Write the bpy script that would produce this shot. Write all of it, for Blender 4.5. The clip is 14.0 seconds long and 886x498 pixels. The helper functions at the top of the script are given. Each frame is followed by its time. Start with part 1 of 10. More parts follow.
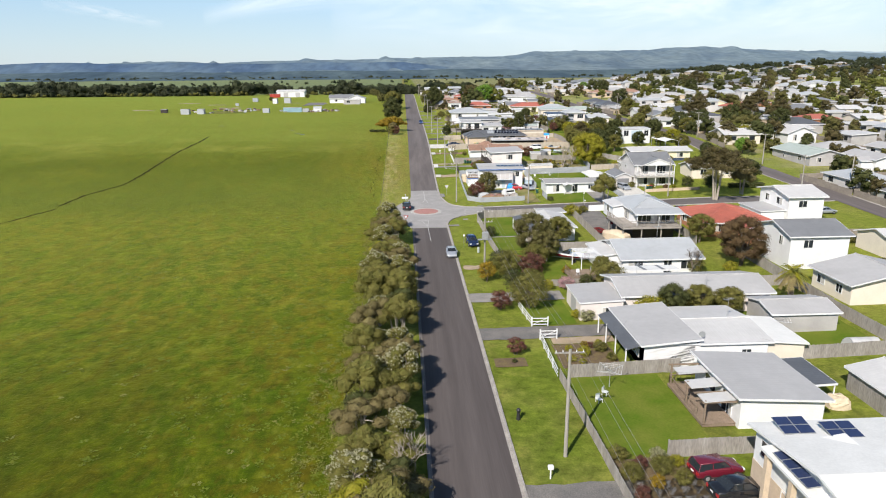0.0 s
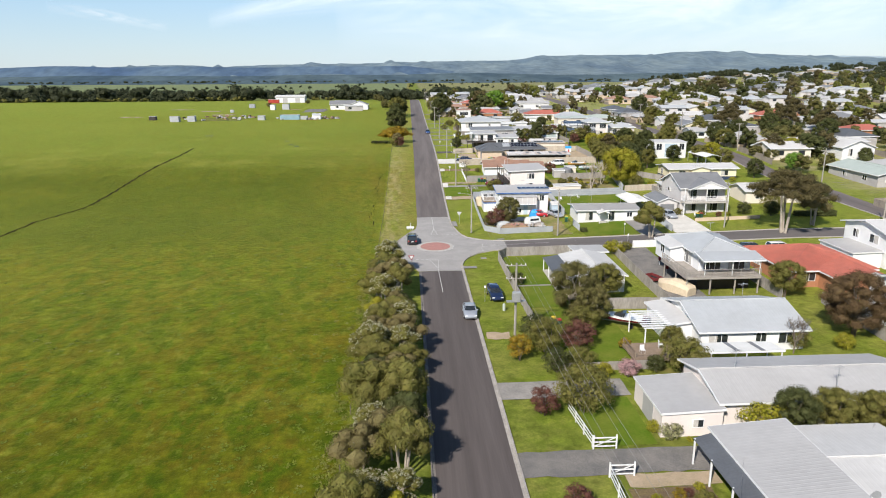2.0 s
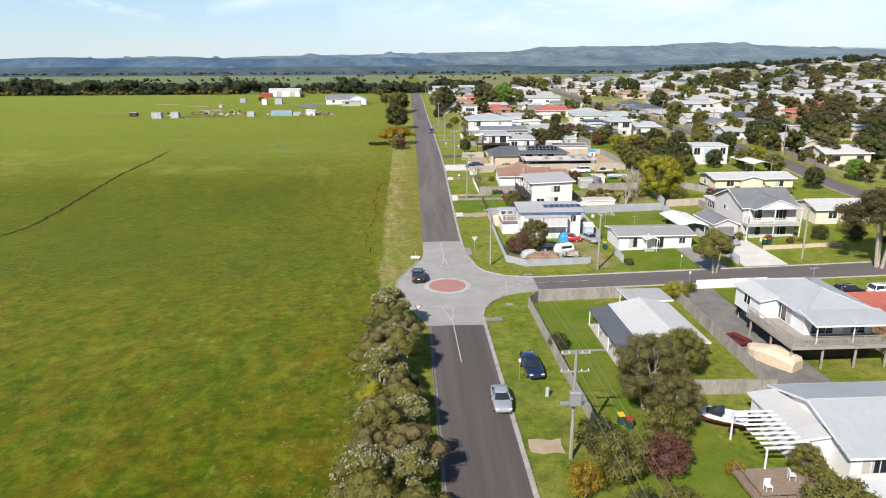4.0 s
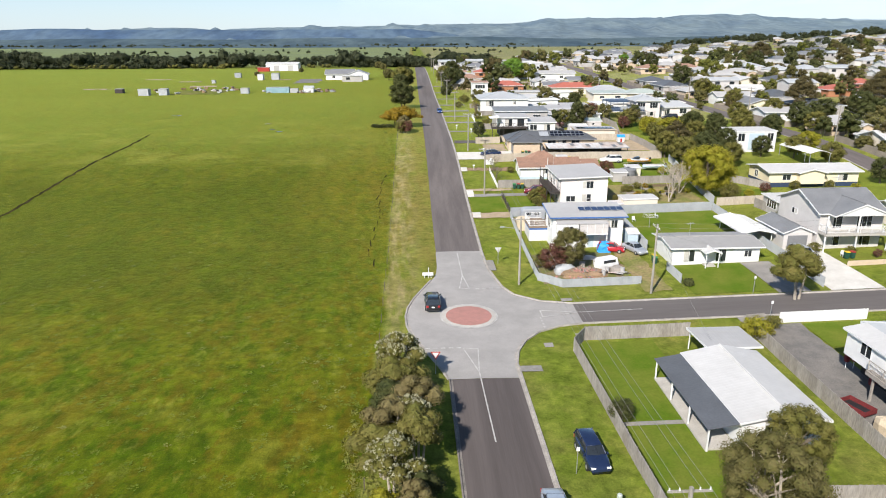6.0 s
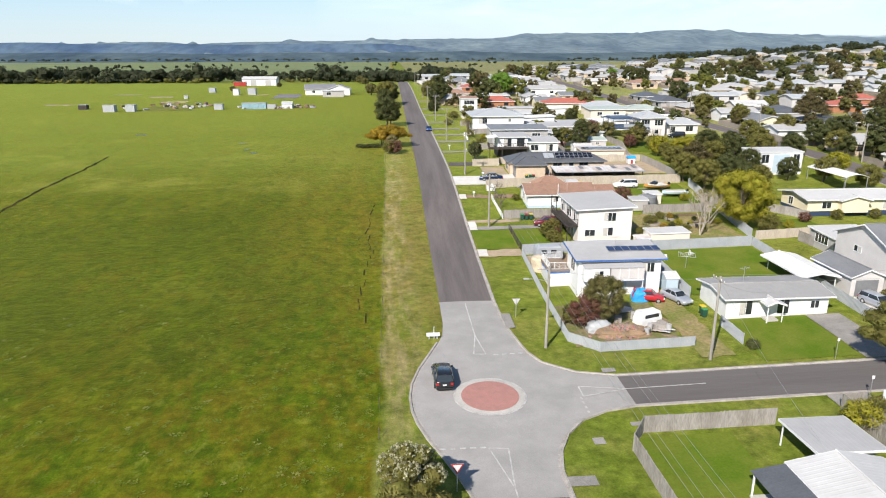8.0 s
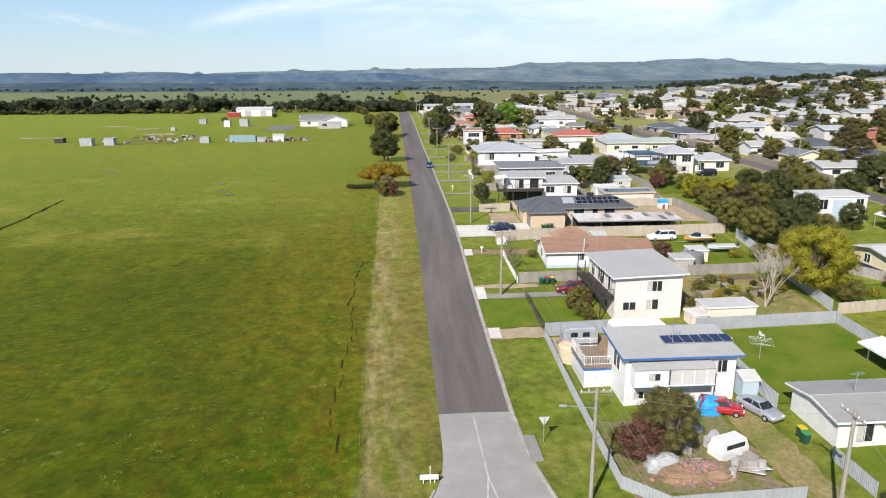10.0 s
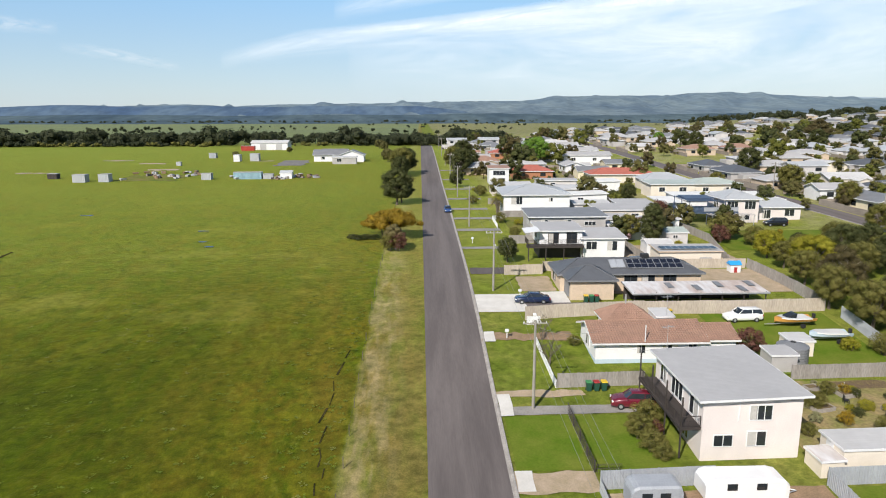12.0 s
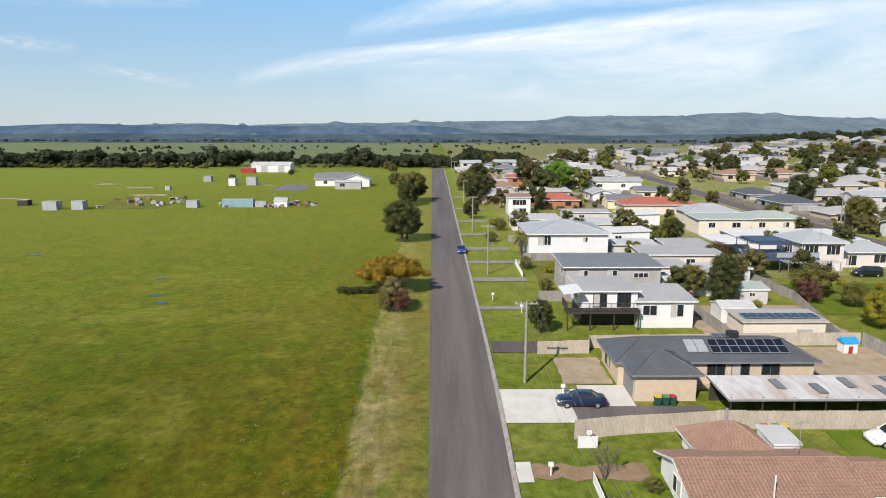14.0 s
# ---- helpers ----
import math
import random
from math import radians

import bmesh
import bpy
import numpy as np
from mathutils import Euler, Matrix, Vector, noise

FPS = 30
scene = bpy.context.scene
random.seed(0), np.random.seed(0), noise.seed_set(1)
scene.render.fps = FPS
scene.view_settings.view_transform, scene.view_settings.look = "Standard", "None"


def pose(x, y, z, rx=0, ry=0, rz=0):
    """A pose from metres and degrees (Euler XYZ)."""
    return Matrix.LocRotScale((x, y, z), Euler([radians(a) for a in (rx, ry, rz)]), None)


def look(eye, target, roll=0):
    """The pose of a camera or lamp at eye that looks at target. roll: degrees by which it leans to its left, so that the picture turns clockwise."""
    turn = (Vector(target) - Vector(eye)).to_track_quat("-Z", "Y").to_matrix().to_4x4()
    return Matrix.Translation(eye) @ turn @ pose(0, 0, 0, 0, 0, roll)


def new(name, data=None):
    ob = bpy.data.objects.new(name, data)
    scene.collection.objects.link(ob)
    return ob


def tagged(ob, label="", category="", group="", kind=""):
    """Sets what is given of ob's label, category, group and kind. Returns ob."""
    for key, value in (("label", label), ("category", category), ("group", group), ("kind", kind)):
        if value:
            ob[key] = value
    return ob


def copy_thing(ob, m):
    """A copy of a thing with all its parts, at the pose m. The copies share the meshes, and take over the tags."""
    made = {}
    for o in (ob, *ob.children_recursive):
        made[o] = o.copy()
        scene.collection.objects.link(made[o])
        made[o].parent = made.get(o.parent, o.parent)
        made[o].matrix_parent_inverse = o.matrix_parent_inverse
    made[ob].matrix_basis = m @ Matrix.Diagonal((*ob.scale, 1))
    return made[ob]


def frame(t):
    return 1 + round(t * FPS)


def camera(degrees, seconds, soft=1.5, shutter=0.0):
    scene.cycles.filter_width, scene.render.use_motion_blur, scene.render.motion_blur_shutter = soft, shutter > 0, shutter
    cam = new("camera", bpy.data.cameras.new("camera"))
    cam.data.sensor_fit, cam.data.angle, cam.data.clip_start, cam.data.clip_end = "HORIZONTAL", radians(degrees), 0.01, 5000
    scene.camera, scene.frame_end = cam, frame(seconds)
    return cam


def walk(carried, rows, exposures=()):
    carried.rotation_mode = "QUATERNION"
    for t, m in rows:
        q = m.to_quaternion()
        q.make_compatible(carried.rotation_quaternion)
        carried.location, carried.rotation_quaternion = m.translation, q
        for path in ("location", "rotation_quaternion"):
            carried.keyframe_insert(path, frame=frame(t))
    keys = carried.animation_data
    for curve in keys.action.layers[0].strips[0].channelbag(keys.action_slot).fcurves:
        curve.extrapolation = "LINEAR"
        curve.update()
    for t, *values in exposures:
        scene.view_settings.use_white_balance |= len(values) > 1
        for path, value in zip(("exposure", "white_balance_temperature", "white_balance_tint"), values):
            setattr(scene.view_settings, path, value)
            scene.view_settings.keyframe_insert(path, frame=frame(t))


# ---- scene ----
cam = camera(67.6, 14.0, soft=1.05)
PATH = [
    (0, (0.608, 0.532, 31.547), (0.714, 2.459, 31.021), -0.4),
    (0.5, (0.718, 7.1, 31.617), (0.816, 9.029, 31.097), -0.4),
    (1, (0.798, 13.697, 31.704), (0.89, 15.626, 31.184), -0.3),
    (1.5, (0.687, 20.129, 31.837), (0.779, 22.059, 31.32), -0.3),
    (2, (0.523, 26.72, 31.921), (0.616, 28.651, 31.406), -0.3),
    (2.5, (0.347, 33.242, 32.032), (0.441, 35.173, 31.517), -0.3),
    (3, (0.226, 39.764, 32.127), (0.321, 41.694, 31.611), -0.3),
    (5.5, (-1.299, 68.087, 32.862), (-1.21, 69.993, 32.262), -0.2),
    (6, (-1.528, 72.146, 32.842), (-1.443, 74.048, 32.229), -0.2),
    (6.5, (-2.068, 76.038, 32.773), (-1.989, 77.941, 32.162), -0.1),
    (7, (-2.786, 80.148, 32.607), (-2.703, 82.052, 32.001), -0.1),
    (7.5, (-3.422, 84.72, 32.394), (-3.322, 86.628, 31.804), -0.1),
    (8, (-3.873, 89.512, 32.2), (-3.728, 91.422, 31.626), -0.1),
    (10.5, (-1.079, 117.713, 32.164), (-0.951, 119.653, 31.694), -0.3),
    (11, (-0.235, 123.974, 32.095), (-0.134, 125.922, 31.651), -0.2),
    (11.5, (0.605, 130.469, 32.056), (0.685, 132.422, 31.632), -0.1),
    (12, (1.327, 137.084, 32.135), (1.389, 139.042, 31.732), -0.1),
    (12.5, (1.779, 143.809, 32.254), (1.825, 145.771, 31.868), -0.0),
    (13, (1.966, 150.587, 32.349), (2.005, 152.551, 31.976), 0.0),
    (13.5, (2.06, 157.305, 32.532), (2.093, 159.272, 32.173), 0.0),
    (14, (2.061, 164.058, 32.747), (2.087, 166.027, 32.4), 0.1),
]
walk(cam, [(t, look(eye, target, roll)) for t, eye, target, roll in PATH], [(0, 0.36), (3, 0.38), (6, 0.52), (8, 0.5), (10.5, 0.34), (12, 0.24), (14, 0.16)])

# ---- world, sun, exposure ----
SUN_FROM = Vector((-0.53, -0.85, 0.0)).normalized()
SUN_HEIGHT = radians(39)
world = bpy.data.worlds.new("sky")
scene.world = world
world.use_nodes = True
wn = world.node_tree.nodes
sky = wn.new("ShaderNodeTexSky")
sky.sky_type = 'NISHITA'
sky.sun_disc = False
sky.sun_elevation = SUN_HEIGHT
sky.sun_rotation = math.atan2(SUN_FROM.x, SUN_FROM.y)
sky.air_density, sky.dust_density, sky.ozone_density = 1.0, 0.3, 2.3
wn["Background"].inputs["Strength"].default_value = 0.085
world.node_tree.links.new(sky.outputs[0], wn["Background"].inputs[0])
sun = new("sun", bpy.data.lights.new("sun", 'SUN'))
sun.data.energy, sun.data.angle, sun.data.color = 5.2, radians(0.5), (1.0, 0.932, 0.845)
sun_dir = SUN_FROM * math.cos(SUN_HEIGHT) + Vector((0, 0, math.sin(SUN_HEIGHT)))
sun.matrix_world = look(sun_dir * 300 + Vector((0, 200, 0)), (0, 200, 0))


# ---- materials ----
def mat(name, base, rough=0.8, other=None, scale=1.0, fine=12.0, spread=0.25, bump=0.15, metal=0.0, island=0.0, stretch=None, spec=0.5, wave=None, objrand=0.0):
    """Procedural surface: two scales of noise over a base colour, with relief. stretch: scaling of the pattern by axis. wave: (scale, axis, depth) ribs."""
    m = bpy.data.materials.new(name)
    m.use_nodes = True
    n, l = m.node_tree.nodes, m.node_tree.links
    p = n["Principled BSDF"]
    p.inputs["Roughness"].default_value = rough
    p.inputs["Metallic"].default_value = metal
    p.inputs["Specular IOR Level"].default_value = spec
    geo = n.new("ShaderNodeNewGeometry")
    mp = n.new("ShaderNodeMapping")
    l.new(geo.outputs["Position"], mp.inputs[0])
    if stretch:
        mp.inputs["Scale"].default_value = stretch
    big, small = n.new("ShaderNodeTexNoise"), n.new("ShaderNodeTexNoise")
    big.inputs["Scale"].default_value, small.inputs["Scale"].default_value = scale, fine
    big.inputs["Detail"].default_value, small.inputs["Detail"].default_value = 5, 4
    big.inputs["Roughness"].default_value = 0.62
    for t in (big, small):
        l.new(mp.outputs[0], t.inputs["Vector"])
    other = other or tuple(c * (1 - spread) for c in base)
    mixa, mixb = n.new("ShaderNodeMix"), n.new("ShaderNodeMix")
    for x in (mixa, mixb):
        x.data_type = 'RGBA'
    ramp = n.new("ShaderNodeMapRange")
    ramp.inputs[1].default_value, ramp.inputs[2].default_value = 0.35, 0.65
    l.new(big.outputs[0], ramp.inputs[0])
    l.new(ramp.outputs[0], mixa.inputs[0])
    mixa.inputs[6].default_value, mixa.inputs[7].default_value = (*base, 1), (*other, 1)
    mixb.blend_type = 'MULTIPLY'
    r2 = n.new("ShaderNodeMapRange")
    r2.inputs[1].default_value, r2.inputs[2].default_value = 0.3, 0.7
    r2.inputs[3].default_value, r2.inputs[4].default_value = 1 - spread, 1 + spread * 0.6
    l.new(small.outputs[0], r2.inputs[0])
    comb = n.new("ShaderNodeCombineColor")
    for i in range(3):
        l.new(r2.outputs[0], comb.inputs[i])
    mixb.inputs[0].default_value = 1.0
    l.new(mixa.outputs[2], mixb.inputs[6])
    l.new(comb.outputs[0], mixb.inputs[7])
    out = mixb.outputs[2]
    if island or objrand:
        if island:
            src = geo.outputs["Random Per Island"]
        else:
            src = n.new("ShaderNodeObjectInfo").outputs["Random"]
        k = island or objrand
        hs = n.new("ShaderNodeHueSaturation")
        a, b = n.new("ShaderNodeMapRange"), n.new("ShaderNodeMapRange")
        a.inputs[3].default_value, a.inputs[4].default_value = 0.5 - 0.05 * k, 0.5 + 0.05 * k
        b.inputs[3].default_value, b.inputs[4].default_value = 1 - 0.5 * k, 1 + 0.5 * k
        for x in (a, b):
            l.new(src, x.inputs[0])
        l.new(a.outputs[0], hs.inputs["Hue"])
        l.new(b.outputs[0], hs.inputs["Value"])
        l.new(out, hs.inputs["Color"])
        out = hs.outputs[0]
    l.new(out, p.inputs["Base Color"])
    if bump:
        bm_ = n.new("ShaderNodeBump")
        bm_.inputs["Strength"].default_value = bump
        bm_.inputs["Distance"].default_value = 0.03
        l.new(small.outputs[0], bm_.inputs["Height"])
        l.new(bm_.outputs[0], p.inputs["Normal"])
        if wave:
            w = n.new("ShaderNodeTexWave")
            w.bands_direction = wave[1]
            w.inputs["Scale"].default_value = wave[0]
            l.new(geo.outputs["Position"], w.inputs["Vector"])
            b2 = n.new("ShaderNodeBump")
            b2.inputs["Strength"].default_value, b2.inputs["Distance"].default_value = 0.7, wave[2]
            l.new(w.outputs[1], b2.inputs["Height"])
            l.new(bm_.outputs[0], b2.inputs["Normal"])
            l.new(b2.outputs[0], p.inputs["Normal"])
    return m


ASPHALT = mat("asphalt", (0.072, 0.06, 0.057), 0.9, (0.104, 0.088, 0.084), 0.55, 9, 0.08, 0.15, stretch=(1, 0.04, 1))
ASPHALT_N = mat("asphalt_grey", (0.148, 0.127, 0.12), 0.9, (0.098, 0.083, 0.079), 0.5, 9, 0.08, 0.15, stretch=(1, 0.04, 1))
ASPHALT_SIDE = mat("side_street_asphalt", (0.125, 0.112, 0.108), 0.9, (0.1, 0.088, 0.085), 0.5, 9, 0.08, 0.15, stretch=(0.05, 1, 1))
CONCRETE_ROAD = mat("pale_asphalt", (0.33, 0.315, 0.305), 0.9, (0.27, 0.26, 0.25), 0.35, 10, 0.1, 0.2)
CONCRETE = mat("concrete", (0.46, 0.44, 0.41), 0.85, (0.37, 0.35, 0.32), 0.6, 8, 0.15, 0.15)
KERB = mat("kerb_concrete", (0.38, 0.35, 0.32), 0.88, (0.27, 0.25, 0.23), 0.9, 7, 0.2, 0.15)
OLD_CONCRETE = mat("stained_concrete", (0.23, 0.205, 0.185), 0.9, (0.15, 0.135, 0.12), 0.8, 7, 0.25, 0.2)
DRIVE = mat("driveway_concrete", (0.29, 0.27, 0.25), 0.88, (0.21, 0.2, 0.185), 0.5, 7, 0.2, 0.2)
PALE_CONCRETE = mat("pale_concrete", (0.62, 0.6, 0.56), 0.85, (0.52, 0.5, 0.46), 0.5, 8, 0.1, 0.1)
REDBRICK = mat("red_pavers", (0.4, 0.19, 0.165), 0.85, (0.33, 0.17, 0.145), 1.2, 14, 0.2, 0.2)
GRAVEL = mat("gravel", (0.2, 0.185, 0.17), 0.95, (0.13, 0.125, 0.12), 0.5, 10, 0.3, 0.4)
DIRT = mat("bare_earth", (0.3, 0.2, 0.125), 0.95, (0.2, 0.14, 0.08), 0.7, 9, 0.3, 0.4)
SAND = mat("sandy_soil", (0.4, 0.31, 0.22), 0.95, (0.3, 0.24, 0.15), 0.7, 9, 0.2, 0.3)
MULCH = mat("garden_soil", (0.12, 0.08, 0.05), 0.95, (0.16, 0.12, 0.05), 1.5, 10, 0.4, 0.5)
WHITE_LINE = mat("road_paint", (0.5, 0.49, 0.475), 0.7, (0.32, 0.31, 0.3), 1.5, 15, 0.2, 0.05)
LAWN = mat("lawn", (0.105, 0.145, 0.018), 0.95, (0.19, 0.165, 0.055), 0.3, 11, 0.25, 0.3, spec=0.08)
WORN_LAWN = mat("worn_grass", (0.15, 0.165, 0.03), 0.95, (0.28, 0.21, 0.1), 0.35, 3, 0.3, 0.4)
JUNK_SOIL = mat("littered_soil", (0.22, 0.16, 0.1), 0.95, (0.13, 0.15, 0.035), 0.5, 4, 0.4, 0.5)
LAWN_RICH = mat("mown_lawn", (0.085, 0.14, 0.011), 0.95, (0.14, 0.165, 0.025), 0.25, 5, 0.14, 0.3, spec=0.08)
WHITE_WALL = mat("white_weatherboard", (0.74, 0.74, 0.745), 0.6, (0.67, 0.67, 0.675), 0.6, 9, 0.06, 0.1, wave=(2.1, 'Z', 0.007))
WHITE = mat("white_paint", (0.72, 0.725, 0.73), 0.5, (0.64, 0.645, 0.65), 1.0, 12, 0.06, 0.05)
CREAM = mat("cream_render", (0.7, 0.635, 0.54), 0.75, (0.64, 0.58, 0.49), 0.6, 10, 0.08, 0.1)
PINKISH = mat("pale_pink_render", (0.7, 0.635, 0.605), 0.75, (0.64, 0.58, 0.555), 0.5, 10, 0.08, 0.1)
YELLOW = mat("pale_yellow_weatherboard", (0.76, 0.68, 0.48), 0.65, (0.71, 0.63, 0.45), 0.5, 10, 0.06, 0.1, wave=(2.1, 'Z', 0.007))
PALEGREY = mat("light_grey_cladding", (0.56, 0.54, 0.53), 0.65, (0.5, 0.48, 0.475), 0.5, 10, 0.07, 0.1, wave=(2.1, 'Z', 0.007))
GREYDECK = mat("silvered_timber", (0.33, 0.3, 0.27), 0.85, (0.26, 0.235, 0.21), 1.0, 10, 0.2, 0.2, island=0.3)
GREYWALL = mat("grey_cladding", (0.42, 0.405, 0.395), 0.65, (0.35, 0.335, 0.33), 0.5, 10, 0.08, 0.1, wave=(2.1, 'Z', 0.007))
PALEBLUE = mat("pale_blue_wall", (0.45, 0.55, 0.63), 0.65, None, 0.6, 10, 0.08, 0.1)
BRICK_O = mat("orange_brick", (0.42, 0.19, 0.1), 0.85, (0.33, 0.15, 0.08), 2.0, 15, 0.2, 0.2)
BRICK_C = mat("cream_brick", (0.58, 0.46, 0.34), 0.85, (0.5, 0.4, 0.3), 1.5, 14, 0.14, 0.2)
ROOF_GREY = mat("grey_steel_roof", (0.4, 0.395, 0.395), 0.65, (0.36, 0.355, 0.355), 0.2, 1.5, 0.05, 0.03)
ROOF_STONE = mat("stone_grey_roof", (0.31, 0.305, 0.3), 0.65, (0.275, 0.27, 0.265), 0.2, 1.5, 0.05, 0.03)
ROOF_PALE = mat("pale_steel_roof", (0.52, 0.515, 0.51), 0.62, (0.47, 0.465, 0.46), 0.2, 1.5, 0.05, 0.03)
ROOF_BLUEGREY = mat("zincalume_roof", (0.4, 0.42, 0.44), 0.55, (0.36, 0.375, 0.39), 0.2, 1.5, 0.05, 0.03)
ROOF_DARK = mat("slate_grey_roof", (0.105, 0.112, 0.125), 0.55, (0.085, 0.09, 0.1), 0.4, 6, 0.14, 0.1)
ROOF_MID = mat("mid_grey_roof", (0.2, 0.205, 0.215), 0.55, (0.165, 0.17, 0.18), 0.4, 6, 0.12, 0.1)
ROOF_GREEN = mat("pale_green_roof", (0.4, 0.45, 0.41), 0.5, None, 0.4, 5, 0.1, 0.05)
ROOF_WHITE = mat("white_steel_roof", (0.72, 0.715, 0.69), 0.55, (0.64, 0.635, 0.61), 0.4, 5, 0.06, 0.05)
ROOF_RED = mat("terracotta_tiles", (0.42, 0.125, 0.09), 0.8, (0.34, 0.11, 0.08), 0.8, 8, 0.2, 0.2)
ROOF_BROWN = mat("brown_tiles", (0.33, 0.2, 0.145), 0.8, (0.27, 0.165, 0.12), 1.0, 9, 0.25, 0.2)
ROOF_RUST = mat("rusty_patched_sheet", (0.66, 0.67, 0.68), 0.55, (0.46, 0.37, 0.32), 0.45, 2, 0.14, 0.05, stretch=(1, 0.25, 1))
PALING = mat("weathered_palings", (0.3, 0.28, 0.26), 0.9, (0.215, 0.195, 0.175), 0.8, 9, 0.25, 0.2, island=0.5, stretch=(1, 1, 0.2))
PALING_NEW = mat("pine_palings", (0.46, 0.4, 0.33), 0.9, (0.38, 0.325, 0.27), 0.8, 9, 0.2, 0.2, island=0.4, stretch=(1, 1, 0.2))
PALING_FAR = mat("weathered_palings", (0.3, 0.26, 0.215), 0.9, (0.22, 0.19, 0.16), 0.3, 4, 0.25, 0.1)
STEEL_FENCE = mat("grey_steel_fence", (0.36, 0.38, 0.41), 0.5, (0.3, 0.32, 0.35), 0.5, 8, 0.1, 0.05)
WOOD = mat("weathered_deck_timber", (0.25, 0.185, 0.14), 0.85, (0.19, 0.14, 0.1), 1.0, 10, 0.25, 0.2, island=0.4)
DARKWOOD = mat("dark_stained_timber", (0.05, 0.04, 0.036), 0.7, (0.035, 0.028, 0.025), 1, 10, 0.2, 0.1)
POLE = mat("pole_timber", (0.33, 0.31, 0.28), 0.9, (0.25, 0.23, 0.2), 1.0, 10, 0.25, 0.3, stretch=(1, 1, 0.1))
CURTAIN = mat("pale_curtain", (0.5, 0.48, 0.45), 0.8, (0.4, 0.385, 0.36), 3.0, 9, 0.15, 0.1)
GLASS = mat("window_glass", (0.025, 0.03, 0.035), 0.06, None, 0.4, 3, 0.15, 0.0, spec=0.8)
DARK = mat("dark_plastic", (0.02, 0.02, 0.022), 0.6, None, 2, 10, 0.2, 0.05)
RUBBER = mat("rubber", (0.018, 0.018, 0.018), 0.85, None, 2, 14, 0.2, 0.1)
STEEL = mat("galvanised_steel", (0.5, 0.51, 0.52), 0.4, (0.42, 0.43, 0.44), 1, 10, 0.1, 0.05, metal=0.6)
SOLAR = mat("solar_cells", (0.022, 0.035, 0.09), 0.18, (0.028, 0.042, 0.1), 0.8, 5, 0.1, 0.0)
SOLAR_B = mat("black_solar_cells", (0.014, 0.017, 0.028), 0.18, None, 0.8, 5, 0.1, 0.0)
BARK = mat("bark", (0.16, 0.13, 0.1), 0.95, (0.1, 0.08, 0.06), 1.5, 9, 0.35, 0.4)
PALEBARK = mat("pale_bark", (0.42, 0.37, 0.31), 0.95, (0.3, 0.26, 0.21), 1.0, 8, 0.3, 0.3)
WIRE = mat("cable", (0.22, 0.22, 0.22), 0.6, None, 1, 5, 0.1, 0.0)


def paint(name, c, rough=0.25, metal=0.0):
    m = mat(name, c, rough, None, 0.8, 20, 0.05, 0.0, metal=metal)
    m.node_tree.nodes["Principled BSDF"].inputs["Coat Weight"].default_value = 0.6
    return m


def leaf(name, a, b, k=0.2):
    """Leaves: light passes through in part."""
    m = mat(name, a, 0.7, b, 0.9, 5, 0.15, 0.0, island=k, spec=0.25)
    n, l = m.node_tree.nodes, m.node_tree.links
    p = n["Principled BSDF"]
    tr, mx = n.new("ShaderNodeBsdfTranslucent"), n.new("ShaderNodeMixShader")
    l.new(p.inputs["Base Color"].links[0].from_socket, tr.inputs[0])
    mx.inputs[0].default_value = 0.25
    l.new(p.outputs[0], mx.inputs[1])
    l.new(tr.outputs[0], mx.inputs[2])
    l.new(mx.outputs[0], n["Material Output"].inputs[0])
    return m


LEAF_OLIVE = leaf("olive_leaves", (0.122, 0.122, 0.026), (0.19, 0.17, 0.045))
LEAF_DARK = leaf("dark_leaves", (0.055, 0.066, 0.019), (0.088, 0.094, 0.03))
LEAF_GREEN = leaf("green_leaves", (0.24, 0.235, 0.015), (0.3, 0.27, 0.03))
LEAF_BRIGHT = leaf("bright_leaves", (0.12, 0.24, 0.025), (0.16, 0.26, 0.04))
LEAF_YELLOW = leaf("yellow_leaves", (0.34, 0.215, 0.015), (0.22, 0.16, 0.02))
LEAF_RED = leaf("red_leaves", (0.13, 0.05, 0.04), (0.16, 0.075, 0.05))
LEAF_SILVER = leaf("silver_leaves", (0.33, 0.32, 0.19), (0.2, 0.2, 0.08))
LEAF_TEA = leaf("tea_tree_leaves", (0.15, 0.125, 0.048), (0.2, 0.165, 0.07))
LEAF_WATTLE = leaf("wattle_leaves", (0.112, 0.108, 0.03), (0.155, 0.135, 0.05))
LEAF_GUM = leaf("gum_leaves", (0.075, 0.065, 0.026), (0.115, 0.092, 0.036))
LEAF_WEED = leaf("weed_leaves", (0.17, 0.19, 0.035), (0.23, 0.225, 0.06))
LEAF_PINK = leaf("pink_blossom", (0.5, 0.3, 0.33), (0.4, 0.25, 0.24))
LEAF_TOWN = leaf("muted_olive_leaves", (0.105, 0.102, 0.028), (0.145, 0.13, 0.045))
LEAF_MOSS = leaf("mossy_leaves", (0.11, 0.125, 0.02), (0.15, 0.15, 0.03))
LEAF_TUFT = leaf("tuft_blades", (0.11, 0.155, 0.01), (0.16, 0.18, 0.02))
LEAF_BLOSSOM = leaf("cream_blossom", (0.46, 0.44, 0.3), (0.3, 0.3, 0.17))
LEAF_RUSSET = leaf("russet_leaves", (0.105, 0.066, 0.034), (0.15, 0.1, 0.045))
LEAF_STRAW = leaf("dry_fronds", (0.3, 0.25, 0.1), (0.22, 0.17, 0.08))
LEAF_FAR = leaf("far_leaves", (0.03, 0.04, 0.019), (0.05, 0.057, 0.024))

